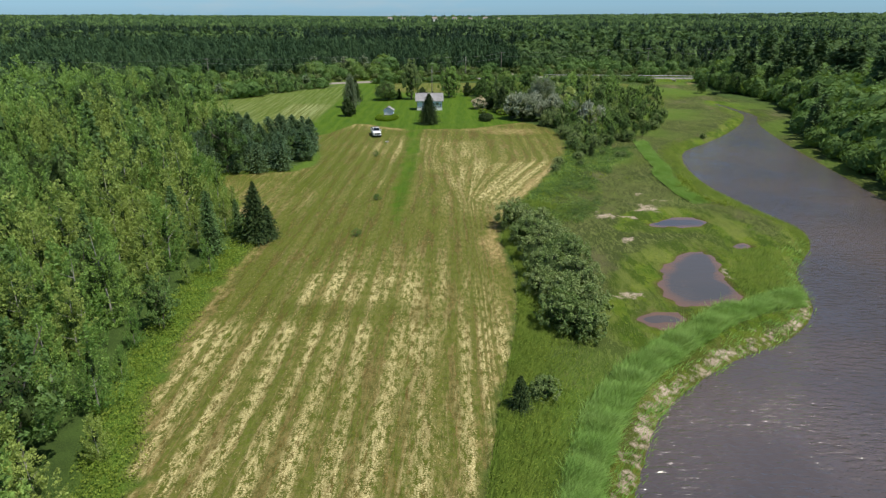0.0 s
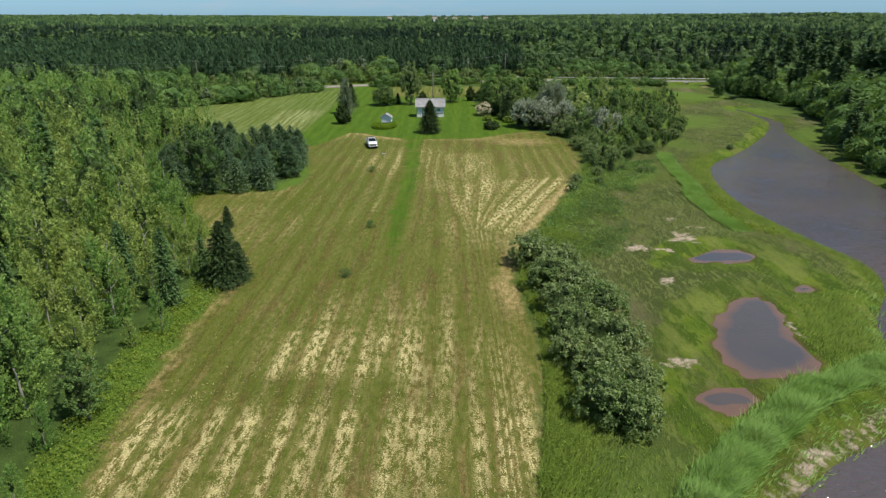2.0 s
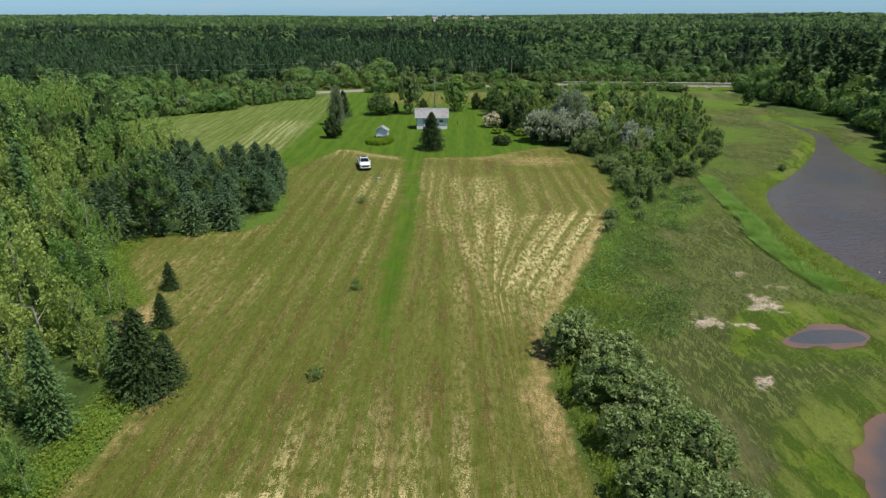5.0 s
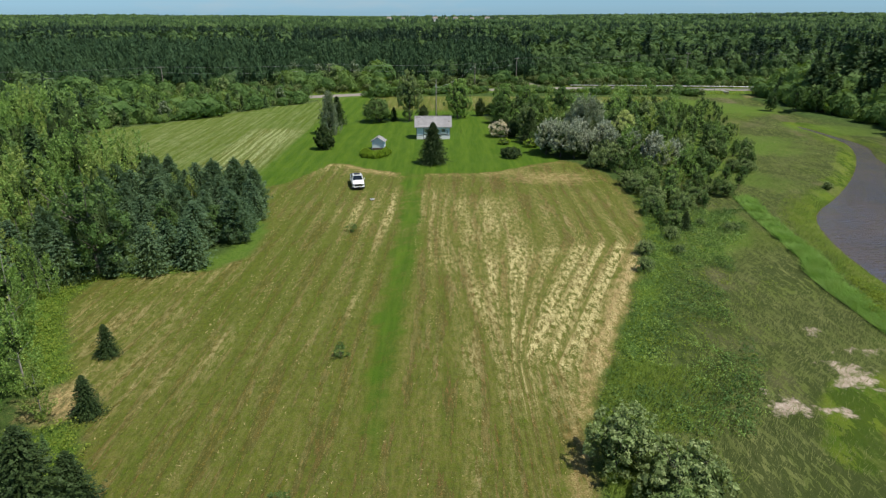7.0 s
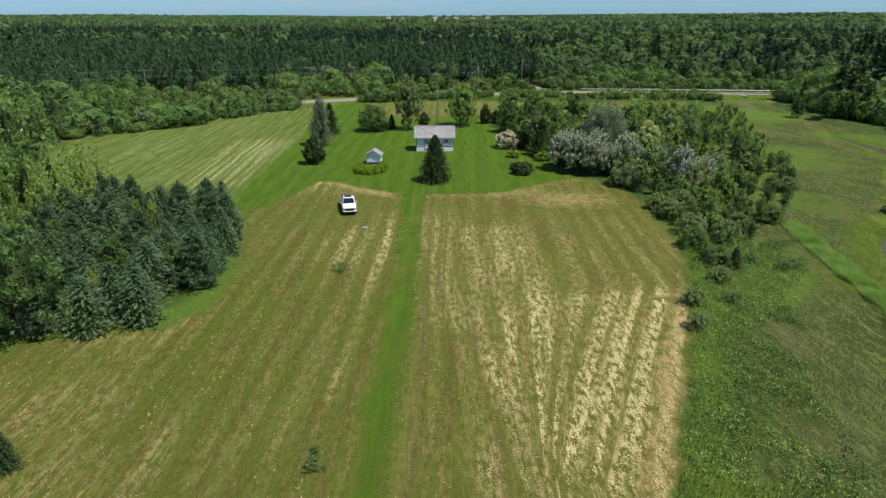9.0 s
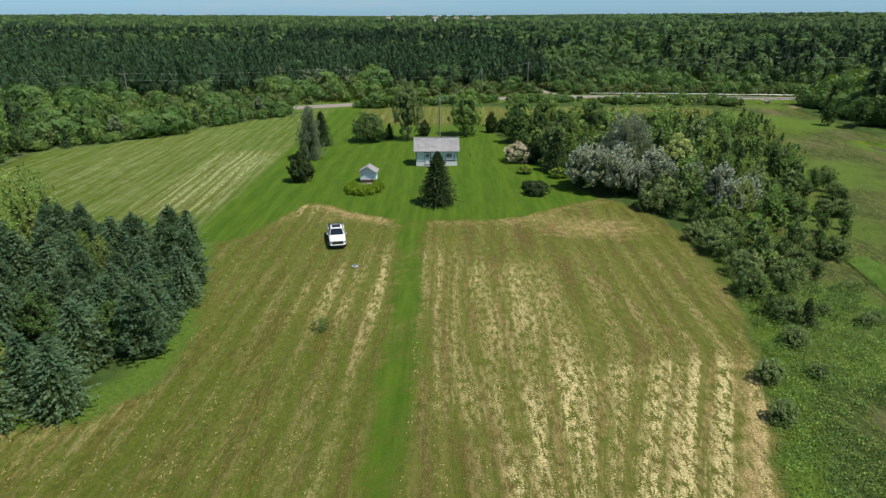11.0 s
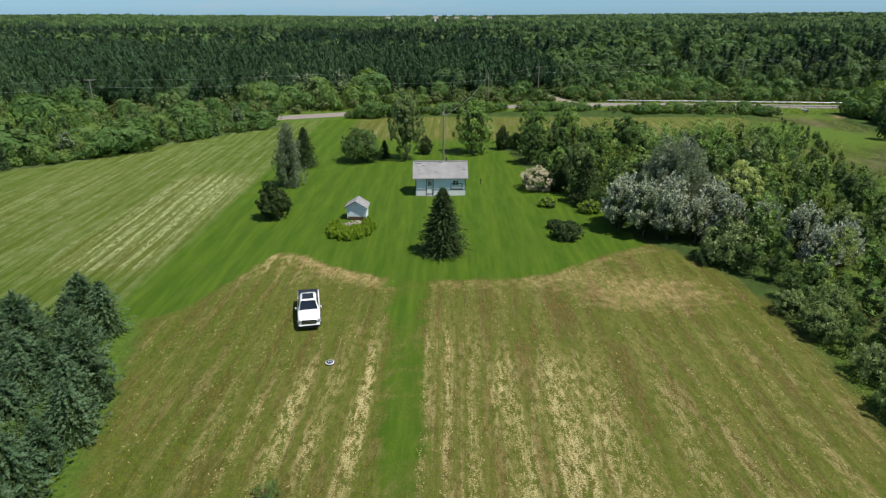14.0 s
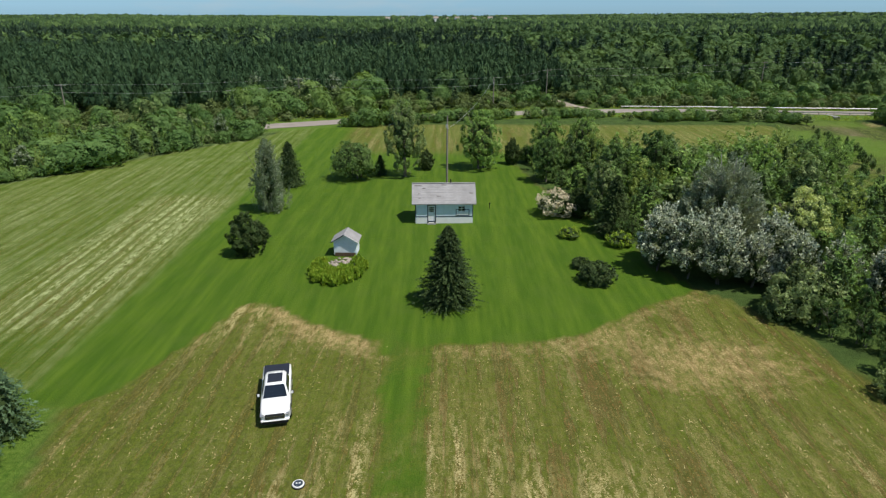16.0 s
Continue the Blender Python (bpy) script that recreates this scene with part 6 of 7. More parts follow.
        part("mirror_cap", box(1.05 if s > 0 else -1.20, 1.20 if s > 0 else -1.05, -1.07, -1.015, 1.28, 1.49, 0.015), CAR_WHITE, mirror)
        part("headlight", box(0.64 if s > 0 else -0.96, 0.96 if s > 0 else -0.64, -2.975, -2.52, 0.82, 1.02, 0.06), LAMP_GLASS, top, "clear headlight")
        part("door_line", box(s * 1.008 - 0.004, s * 1.008 + 0.004, 0.085, 0.10, 0.50, 1.25), BLACK, body)
        part("running_board", box(0.92 if s > 0 else -1.04, 1.04 if s > 0 else -0.92, -1.15, 1.2, 0.36, 0.42, 0.02), BLACK, top)
        part("tail_light", box(0.86 if s > 0 else -1.0, 1.0 if s > 0 else -0.86, 2.86, 2.94, 0.95, 1.32, 0.02), RUST, top)
        for wy in (-1.85, 1.82):
            wheel = part("wheel", drum(0.24, s * 0.93, wy, 0.40, 0.16, "X", 18), BLACK, top)
            bm = drum(0.40, s * 0.90, wy, 0.40, 0.26, "X", 26)
            bmesh.ops.bevel(bm, geom=[e for e in bm.edges if len(e.link_faces) == 2 and any(len(f.verts) > 4 for f in e.link_faces)], offset=0.04, segments=2, affect="EDGES")
            part("tyre", bm, RUBBER, wheel)
            part("rim", drum(0.25, s * 1.035, wy, 0.40, 0.02, "X", 18), ALLOY, wheel)
            part("wheel_arch", drum(0.47, s * 0.985, wy, 0.46, 0.06, "X", 24), BLACK, top)
    part("grille", box(-0.66, 0.66, -3.02, -2.80, 0.66, 1.03, 0.05), BLACK, top, "dark grille with chrome bars")
    for z in (0.78, 0.92):
        part("grille_bar", box(-0.64, 0.64, -3.04, -3.01, z - 0.018, z + 0.018, 0.006), CHROME, top)
    part("front_bumper", box(-0.93, 0.93, -3.06, -2.74, 0.52, 0.65, 0.06), CAR_WHITE, top)
    part("air_dam", box(-0.86, 0.86, -3.00, -2.70, 0.28, 0.515, 0.05), BLACK, top)
    part("rear_bumper", box(-0.96, 0.96, 2.84, 3.02, 0.48, 0.66, 0.04), CHROME, top)
    part("bed_cover", box(-0.90, 0.90, 1.40, 2.88, 1.385, 1.43, 0.02), VINYL, top, "black soft cover over the bed")
    part("underbody", box(-0.80, 0.80, -2.6, 2.7, 0.28, 0.50), BLACK, top)
    part("aerial", drum(0.012, 0.45, 0.95, 2.0, 0.12, "Z", 8), BLACK, top)
    return top


pickup(-15.25, 140.95, 12.0).scale = (0.95, 0.94, 0.95)


def septic_cover(x, y):
    top = thing("septic_cover", x, y, 12, "round white septic tank cover with a dark cap in the grass", "cover")
    part("lid", drum(0.33, 0, 0, 0.06, 0.16, "Z", 28), WHITE, top)
    part("rim", drum(0.37, 0, 0, 0.02, 0.12, "Z", 28), BLACK, top)
    part("cap", drum(0.26, 0, 0, 0.15, 0.03, "Z", 20), DARK_TRIM, top, "dark round cap")
    for sx in (-0.08, 0.08):
        part("lug", box(sx - 0.04, sx + 0.04, -0.05, 0.05, 0.165, 0.18, 0.005), WHITE, top)


septic_cover(-12.1, 133.0)


def utility_pole(x, y, h, arms, label, turn=0.0):
    top = thing("utility_pole", x, y, turn, label, "pole", "poles along the road")
    v, f = tube([(0, 0, -0.5), (0, 0, h * 0.5), (0.02, 0, h)], [0.16, 0.14, 0.10], 10)
    ob = new("shaft", mesh_from("shaft", v, f, [POLE_WOOD], smooth_faces=True))
    ob.parent = top
    if arms:
        part("crossarm", box(-1.1, 1.1, -0.14, -0.05, h - 0.45, h - 0.33), POLE_WOOD, top)
        for sx in (-1.0, 0.0, 1.0):
            part("insulator", drum(0.05, sx, -0.10, h - 0.24, 0.18, "Z", 8), LAMP_GLASS, top)
    else:
        part("bracket", box(-0.22, 0.04, -0.20, -0.10, h - 1.6, h - 1.2, 0.02), STEEL, top)
        part("meter_box", box(-0.14, 0.14, -0.30, -0.14, h - 1.75, h - 1.35, 0.03), CONCRETE, top)
    return top


utility_pole(-3.5, 195.0, 10.9, False, "grey wooden service pole behind the cabin")
LINE_POLES = [(-150, 228, 9.4), (-92, 252, 9.2), (-42, 273, 8.6), (9.6, 279, 8.4), (26, 291.5, 9.6), (98, 311, 10.4), (178, 318, 10.4), (270, 320, 10.4)]
for px, py, ph in LINE_POLES:
    utility_pole(px, py, ph, False if px in (9.6,) else True, "weathered wooden utility pole beside the road", 8)


def cable(name, pts, r, label):
    cu = bpy.data.curves.new(name, "CURVE")
    cu.dimensions, cu.bevel_depth, cu.bevel_resolution = "3D", r, 1
    sp = cu.splines.new("POLY")
    sp.points.add(len(pts) - 1)
    for q, p in zip(sp.points, pts):
        q.co = (*p, 1)
    cu.materials.append(STEEL)
    return tagged(new(name, cu), label, "wire", "wires of the power line")


for a, b in zip(LINE_POLES, LINE_POLES[1:]):
    for dz, sag in ((-0.15, 0.6), (-1.9, 0.9)):
        pts = []
        for i in range(13):
            t = i / 12
            z = (ground_z(a[0], a[1]) + a[2]) * (1 - t) + (ground_z(b[0], b[1]) + b[2]) * t + dz - sag * 4 * t * (1 - t)
            pts.append((a[0] + (b[0] - a[0]) * t, a[1] + (b[1] - a[1]) * t, z))
        cable("overhead_wire", pts, 0.014, "thin overhead wire between the poles")
cable("overhead_wire", [(-3.45 + 13.05 * t / 12, 195 + 84 * t / 12, 9.0 - 0.9 * t / 12 - 1.2 * 4 * (t / 12) * (1 - t / 12)) for t in range(13)], 0.018, "thin service wire to the cabin's pole")


def guardrail(x0, x1, side, label):
    """Steel rail on posts along the road."""
    top = new("guardrail")
    tagged(top, label, "guardrail", "guardrails of the road")
    xs = np.arange(x0, x1, 3.8)
    ys = road_line(xs) + side * 4.0
    zs = land(xs, ys)[0]
    for px, py, pz in zip(xs, ys, zs):
        part("post", box(px - 0.07, px + 0.07, py - 0.07, py + 0.07, pz - 0.2, pz + 0.70), POLE_WOOD, top)
    prof = [(-0.02, 0.44), (0.05, 0.50), (-0.02, 0.56), (0.05, 0.62), (-0.02, 0.68), (-0.05, 0.68), (-0.05, 0.44)]
    n = len(xs)
    v = np.concatenate([np.column_stack([xs, ys - side * (0.10 + a), zs + b + 0.06]) for a, b in prof])
    f = [(k * n + i, k * n + i + 1, ((k + 1) % 7) * n + i + 1, ((k + 1) % 7) * n + i) for k in range(7) for i in range(n - 1)]
    ob = new("rail", mesh_from("rail", v, f, [STEEL]))
    ob.parent = top


guardrail(44, 190, 1, "galvanised guardrail on posts along the far side of the road")
guardrail(80, 170, -1, "galvanised guardrail on posts along the near side of the road")


def culvert(x, y):
    top = thing("culvert", x, y, 6, "corrugated culvert pipe where the creek runs under the road", "culvert")
    ob = part("pipe", drum(0.45, 0, 1.0, 0.2, 4.0, "Y", 24, 0.05), CONCRETE, top)
    for k in range(4):
        part("ring", drum(0.50, 0, -0.9 + k * 0.5, 0.2, 0.12, "Y", 24, 0.06), CONCRETE, ob)


culvert(94.5, 263.0)

# ---- single trees and bushes of the yard ----
rng = np.random.default_rng(23)
CEDAR = leaf("cedar_sprays", (0.036, 0.064, 0.018), (0.064, 0.097, 0.028), (0.014, 0.027, 0.008), 0.5, 0.2)
YARD = [plant("spruce_tree", spruce_crown(rng, 8.0, 3.4, 36, 17, 10, 0.26, 0.78, -0.18), stems(rng, 8.0, 0.8, 0.14, 2), NEEDLE_DARK, BARK),
        plant("columnar_poplar_tree", feather_crown(rng, 9.8, 2.7, 190, 70, 0.19, 0.0, 1.3, 0.5), stems(rng, 9.0, 1.5, 0.14, 8, 3), SILVER_EDGE, BARK),
        plant("cedar_bush", full_crown(rng, 5.0, 2.35, 150, 60, 0.14, -0.12, 0.8, 2, 1.5, 1.0, 0.70), stems(rng, 5.0, 1.6, 0.08, 5, 3, 0.05), CEDAR, BARK),
        plant("poplar_tree", full_crown(rng, 12.8, 3.7, 150, 84, 0.24, 0.02, 0.7, 1, 1.5, 1.2, 0.5), stems(rng, 12.8, 4.0, 0.30, 14), WILLOW, BARK),
        plant("ash_tree", full_crown(rng, 10.6, 4.3, 150, 80, 0.24, -0.08, 0.6, 1, 1.5, 1.0, 0.52), stems(rng, 10.6, 4.0, 0.22, 12, 2), LEAF, BARK),
        plant("lilac_bush", full_crown(rng, 4.9, 3.5, 90, 60, 0.20, -0.06, 0.5, 2, 1.5, 1.0, 0.66), stems(rng, 4.9, 3.0, 0.08, 5, 6, 0.05), LEAF_DEEP, BARK),
        plant("silver_poplar_tree", plume_crown(rng, 12.0, 4.8, 230, 84, 0.24, 0.02, 0.10, 0.9, 0.18), stems(rng, 12, 4.2, 0.24, 14, 2), SILVER_EDGE, PALE_BARK),
        plant("silver_poplar_tree", plume_crown(rng, 7.4, 2.6, 120, 74, 0.17, 0.02, 0.10, 1.1, 0.17), stems(rng, 6.4, 2.0, 0.07, 6, 3, 0.05), SILVER, BARK),
        plant("lime_willow_tree", full_crown(rng, 8.0, 3.6, 110, 70, 0.20, 0.0, 0.5, 1, 1.5, 1.0, 0.52), stems(rng, 8, 3, 0.16, 10, 3), LIME, BARK),
        plant("blossom_bush", full_crown(rng, 3.3, 2.4, 60, 44, 0.15, -0.05, 0.4, 2, 1.5, 1.0, 0.66), stems(rng, 3.3, 2.0, 0.05, 4, 5, 0.05), BLOSSOM, BARK),
        plant("mugo_pine_bush", full_crown(rng, 2.1, 2.0, 140, 50, 0.13, -0.25, 0.1, 1, 2.4, 1.0, 0.72), stems(rng, 1.8, 1.2, 0.05, 3, 4, 0.05), NEEDLE_DARK, BARK),
        plant("spirea_bush", full_crown(rng, 0.9, 0.95, 40, 30, 0.09, -0.1, 0.1, 2, 1.5, 1.0, 0.8), stems(rng, 0.8, 0.6, 0.02, 3, 4, 0.05), YELLOW, BARK),
        plant("maple_tree", full_crown(rng, 10.2, 4.0, 150, 80, 0.24, 0.0, 0.8, 1, 1.5, 1.0, 0.52), stems(rng, 10.2, 3.6, 0.22, 12), LEAF_DEEP, BARK),
        plant("spruce_tree", spruce_crown(rng, 8.0, 3.3, 46, 26, 24, 0.18, 0.74, -0.14), stems(rng, 8.0, 0.8, 0.14, 2), NEEDLE_DARK, BARK)]
for k, px, py, s, label, cat in (
        (13, -3.6, 156.4, 0.94, "dark broad spruce on the lawn before the cabin", "spruce"),
        (1, -27.0, 184.5, 1.0, "columnar poplar with grey-green leaves on the lawn", "poplar"),
        (2, -25.4, 168.4, 1.0, "dense round dark cedar bush on the lawn", "bush"),
        (2, -24.8, 172.0, 0.5, "small round bush behind the cedar", "bush"),
        (0, -27.2, 197.0, 0.85, "dark spruce behind the columnar poplar", "spruce"),
        (3, -10.2, 203.0, 1.0, "tall poplar with pale fluttering leaves behind the cabin", "poplar"),
        (5, -18.1, 201.5, 1.22, "wide green lilac bush behind the lawn", "bush"),
        (0, -14.2, 204.0, 0.42, "young spruce between the bushes", "spruce"),
        (2, -6.9, 208.0, 0.7, "low dark bush behind the cabin", "bush"),
        (4, 2.2, 208.5, 1.0, "broad green ash tree behind the cabin", "ash"),
        (2, 7.9, 212.0, 0.72, "narrow dark cedar at the back of the lawn", "cedar"),
        (5, 10.8, 213.5, 0.62, "low bush at the back of the lawn", "bush"),
        (10, 11.0, 161.2, 1.0, "dark spreading mugo pine on the lawn", "bush"),
        (10, 10.2, 164.8, 0.55, "smaller mugo pine on the lawn", "bush"),
        (11, 10.8, 174.2, 1.4, "low yellow-green spirea bush on the lawn", "bush"),
        (11, 16.0, 171.6, 1.7, "yellow-green spirea bush beside the trees", "bush"),
        (2, 15.2, 173.8, 0.4, "low dark bush beside the trees", "bush"),
        (9, 10.6, 183.0, 1.3, "bush covered in cream blossom", "bush"),
        (2, 13.2, 182.0, 0.8, "green bush beside the blossom", "bush"),
        (6, 26.4, 170.5, 1.0, "tall silver poplar with pale leaves", "poplar"),
        (7, 17.8, 164.2, 1.0, "young silver poplar with white leaves", "poplar"),
        (7, 20.2, 162.2, 1.05, "young silver poplar with white leaves", "poplar"),
        (7, 22.6, 160.6, 0.95, "young silver poplar with white leaves", "poplar"),
        (7, 19.2, 166.8, 1.0, "young silver poplar with white leaves", "poplar"),
        (7, 25.6, 160.0, 0.85, "young silver poplar with white leaves", "poplar"),
        (7, 28.8, 158.6, 0.95, "young silver poplar with white leaves", "poplar"),
        (7, 23.6, 163.4, 1.1, "young silver poplar with white leaves", "poplar"),
        (7, 28.2, 162.0, 1.05, "young silver poplar with white leaves", "poplar"),
        (7, 32.5, 158.0, 0.9, "young silver poplar with white leaves", "poplar"),
        (7, 34.6, 150.6, 0.85, "young silver poplar with white leaves", "poplar"),
        (7, 37.6, 152.0, 0.9, "young silver poplar with white leaves", "poplar"),
        (7, 35.6, 156.0, 0.95, "young silver poplar with white leaves", "poplar"),
        (8, 33.2, 167.0, 1.0, "yellow-green willow among darker trees", "willow"),
        (12, 25.0, 190.0, 1.0, "dark broad maple behind the silver poplars", "maple"),
        (12, 18.8, 187.0, 0.88, "dark maple beside the lawn", "maple"),
        (3, 15.8, 180.0, 0.62, "poplar with pale leaf tips beside the lawn", "poplar"),
        (0, 16.2, 175.6, 0.9, "dark spruce beside the lawn", "spruce"),
        (4, 14.0, 212.0, 0.85, "green ash at the back of the lawn", "ash"),
        (4, 20.5, 214.0, 0.8, "green ash at the back of the lawn", "ash"),
        (12, 12.0, 200.0, 0.72, "dark maple at the side of the lawn", "maple"),
        (0, 26.0, 154.2, 0.62, "young dark spruce in front of the silver poplars", "spruce"),
        (0, -22.6, 71.0, 0.86, "dark spruce at the edge of the field", "spruce"),
        (0, -21.6, 72.6, 0.52, "young dark spruce at the edge of the field", "spruce"),
        (0, -28.2, 89.0, 0.36, "small spruce standing alone in the field", "spruce"),
        (0, -25.6, 81.2, 0.40, "small spruce standing alone in the field", "spruce")):
    set_plant(YARD[k], px, py, s, rng.uniform(0, 6.28), label, cat, tall={7.9: 1.3, 10.6: 0.78}.get(px, 1.0))

# dark trees beside the creek, before the road
for px, py, s in ((91.5, 226.0, 0.55), (96.5, 222.0, 0.66), (101.0, 220.0, 0.74), (106.0, 216.5, 0.62)):
    set_plant(YARD[12], px, py, s, rng.uniform(0, 6.28), "dark bushy maple beside the creek", "maple", "trees beside the creek")

# willow hedge between the field and the marsh
for px, py, s in ((9.2, 76.5, 1.05), (11.6, 73.5, 1.1), (10.2, 70.0, 1.0), (12.8, 68.0, 1.05), (10.4, 65.0, 0.9), (13.6, 63.5, 1.1), (10.8, 60.2, 1.0), (13.8, 58.0, 1.05), (9.8, 56.2, 0.8), (11.4, 53.2, 1.0), (13.6, 52.0, 0.9), (10.6, 49.4, 1.0), (12.4, 48.4, 0.85), (7.4, 38.6, 0.5)):
    set_plant(WILLOWS[int(rng.integers(2))], px, py, s * 1.02, rng.uniform(0, 6.28), "rounded willow shrub with grey-green leaves beside the field", "willow", "willows between the field and the marsh")
set_plant(YARD[0], 29.0, 121.0, 0.34, 2.0, "small dark spruce between the shrubs and the marsh", "spruce")
set_plant(YARD[0], 5.4, 36.8, 0.36, 1.0, "small dark spruce beside the field", "spruce")
for px, py, s in ((25.8, 117.0, 0.6), (25.2, 112.4, 0.42), (27.4, 121.5, 0.8), (34.4, 121.2, 0.46), (35.6, 121.8, 0.42), (31.9, 123.4, 0.40), (21.0, 111.6, 0.62), (26.6, 126.5, 0.9), (28.0, 131.0, 1.0), (31.5, 129.5, 1.0), (27.6, 137.0, 0.9), (30.0, 141.0, 1.1), (25.2, 154.6, 0.8), (27.4, 151.6, 1.0), (29.4, 148.6, 1.05), (31.6, 152.6, 1.1), (29.2, 155.4, 0.95), (32.8, 156.4, 1.15), (28.6, 144.6, 1.0), (26.8, 157.0, 0.8), (31.4, 146.0, 1.1), (27.2, 141.6, 0.8), (39, 139, 0.6), (59.4, 142, 0.45), (19.6, 106.8, 0.55)):
    if py > 143:
        set_plant(ALDERS[int(rng.integers(2))], px, py, s * 0.55, rng.uniform(0, 6.28), "bushy alder shrub at the corner of the field", "alder", "alders at the corner of the field")
    else:
        set_plant(WILLOWS[int(rng.integers(2))], px, py, s * 0.8, rng.uniform(0, 6.28), "willow shrub at the edge of the marsh", "willow", "shrubs at the edge of the marsh")
for px, py, s in ((-10.8, 73.0, 0.62), (-9.9, 89.0, 0.58), (-13.1, 119.0, 0.66), (-10.1, 90.6, 0.3)):
    set_plant(SHRUBS[int(rng.integers(2))], px, py, s * 0.74, rng.uniform(0, 6.28), "leafy sapling standing in the mown field", "sapling", "saplings in the field")


# ---- bed round the shed ----
def stone_bed(x, y):
    top = thing("stone_bed", x, y, 0, "patch of grey and brown fieldstones before the shed", "stones")
    for k in range(96):
        bm = bmesh.new()
        bmesh.ops.create_icosphere(bm, subdivisions=1, radius=rng.uniform(0.10, 0.20))
        for vert in bm.verts:
            vert.co *= 1 + 0.3 * noise.noise(vert.co * 6 + Vector((k, 0, 0)))
        a, d = rng.uniform(0, 6.28), math.sqrt(rng.uniform(0, 1))
        ob = part("stone", bm, ROCK, top)
        ob.location = (math.cos(a) * d * 1.45, math.sin(a) * d * 2.2, 0.05)
        ob.scale = (1.2, 1, 0.6)


stone_bed(-14.7, 165.2)
LILY = [plant("daylily_clump", broad_crown(rng, 0.85, 0.6, 14, 26, 0.17, 0.0, 0.1, 2.4, 0.8), stems(rng, 0.7, 0.3, 0.015, 2, 3, 0.05), YELLOW, LEAF_BRIGHT) for _ in range(2)]
for k in range(66):
    a = math.pi * (0.86 + 1.28 * k / 39) if k < 40 else rng.uniform(3.5, 5.9)
    q = rng.uniform(0.80, 1.02) if k < 40 else rng.uniform(0.45, 0.85)
    set_plant(LILY[k % 2], -14.75 + 2.5 * q * math.cos(a), 164.1 + 3.9 * q * math.sin(a), rng.uniform(0.85, 1.2), rng.uniform(0, 6.28), "yellow-green daylily clump in the flower bed", "daylily", "daylilies round the shed")


def yard_post(x, y):
    top = thing("yard_hydrant", x, y, 0, "short dark yard hydrant on the lawn beside the cabin", "hydrant")
    part("standpipe", drum(0.05, 0, 0, 0.35, 0.7, "Z", 10), BLACK, top)
    part("head", box(-0.10, 0.16, -0.06, 0.06, 0.66, 0.82, 0.02), BLACK, top)
    part("cap", drum(0.05, 0, 0, 0.86, 0.05, "Z", 10), YELLOW, top)


yard_post(2.2, 185.7)


# ---- grass, reeds and hay ----
def blades(name, x, y, height, width, lean, mat, label, rng, jitter=0.35):
    """Single leaning blades, each one narrow face."""
    n = len(x)
    z = land(x, y)[0]
    a = rng.uniform(0, 6.28, n)
    h = height * rng.uniform(0.6, 1.3, n)
    w = width * rng.uniform(0.6, 1.4, n) / 2
    bx, by = np.cos(a) * w, np.sin(a) * w
    tx = h * (lean[0] + jitter * rng.normal(size=n))
    ty = h * (lean[1] + jitter * rng.normal(size=n))
    v = np.stack([np.stack([x - bx, y - by, z - 0.02], 1), np.stack([x + bx, y + by, z - 0.02], 1), np.stack([x + tx, y + ty, z + h], 1)], 1).reshape(-1, 3)
    f = np.arange(3 * n).reshape(-1, 3)
    return tagged(new(name, mesh_from(name, v, f, [mat])), label, "grass", kind="stuff")


def along_band(line, width, count, rng):
    """Random places in a band along a line."""
    p = rounded(line, 8, False)
    i = rng.integers(0, len(p) - 1, count)
    t = rng.uniform(0, 1, (count, 1))
    q = p[i] * (1 - t) + p[i + 1] * t
    return q + rng.uniform(-1, 1, size=(count, 2)) * width * 0.5


q = along_band([(6.8, 24), (9.4, 32.6), (13.4, 40.1), (17.4, 44.6), (22.4, 49.1), (27.3, 52.9), (32.2, 55.2), (35.2, 56.6)], 2.3, 62000, rng)
r0 = land(q[:, 0], q[:, 1])
ok = (r0[1] > 1.0) & (r0[2] > 0.3)
tuft = 0.75 + 0.35 * wav(q[ok, 0], q[ok, 1], 1.9, 0.3)
blades("reed_bed", q[ok, 0], q[ok, 1], 0.95 * tuft, 0.065, (0.45, 0.05), REED, "band of tall bright green reeds along the bank", rng, 0.5)
q = along_band([(45, 70), (47.5, 78), (45.2, 88), (42, 100), (43.5, 116), (47, 128), (54, 138)], 4.0, 14000, rng)
r0 = land(q[:, 0], q[:, 1])
ok = (r0[1] > 0.6) & (r0[2] > 0.3)
blades("bank_grass", q[ok, 0], q[ok, 1], 0.35, 0.05, (0.6, 0.2), GRASS, "bright tall grass along the river bank", rng, 0.5)
q = along_band([(43.4, 136), (42.4, 130), (41.4, 123), (40.6, 116), (40.0, 110.5), (38.4, 106), (38.2, 101), (38.0, 95), (38.8, 90)], 2.6, 40000, rng)
tuft = 0.75 + 0.4 * wav(q[:, 0], q[:, 1], 1.3, 0.9)
blades("reed_ridge", q[:, 0], q[:, 1], 0.70 * tuft, 0.055, (-0.35, 0.1), REED, "ridge of pale green reeds along the marsh", rng, 0.6)

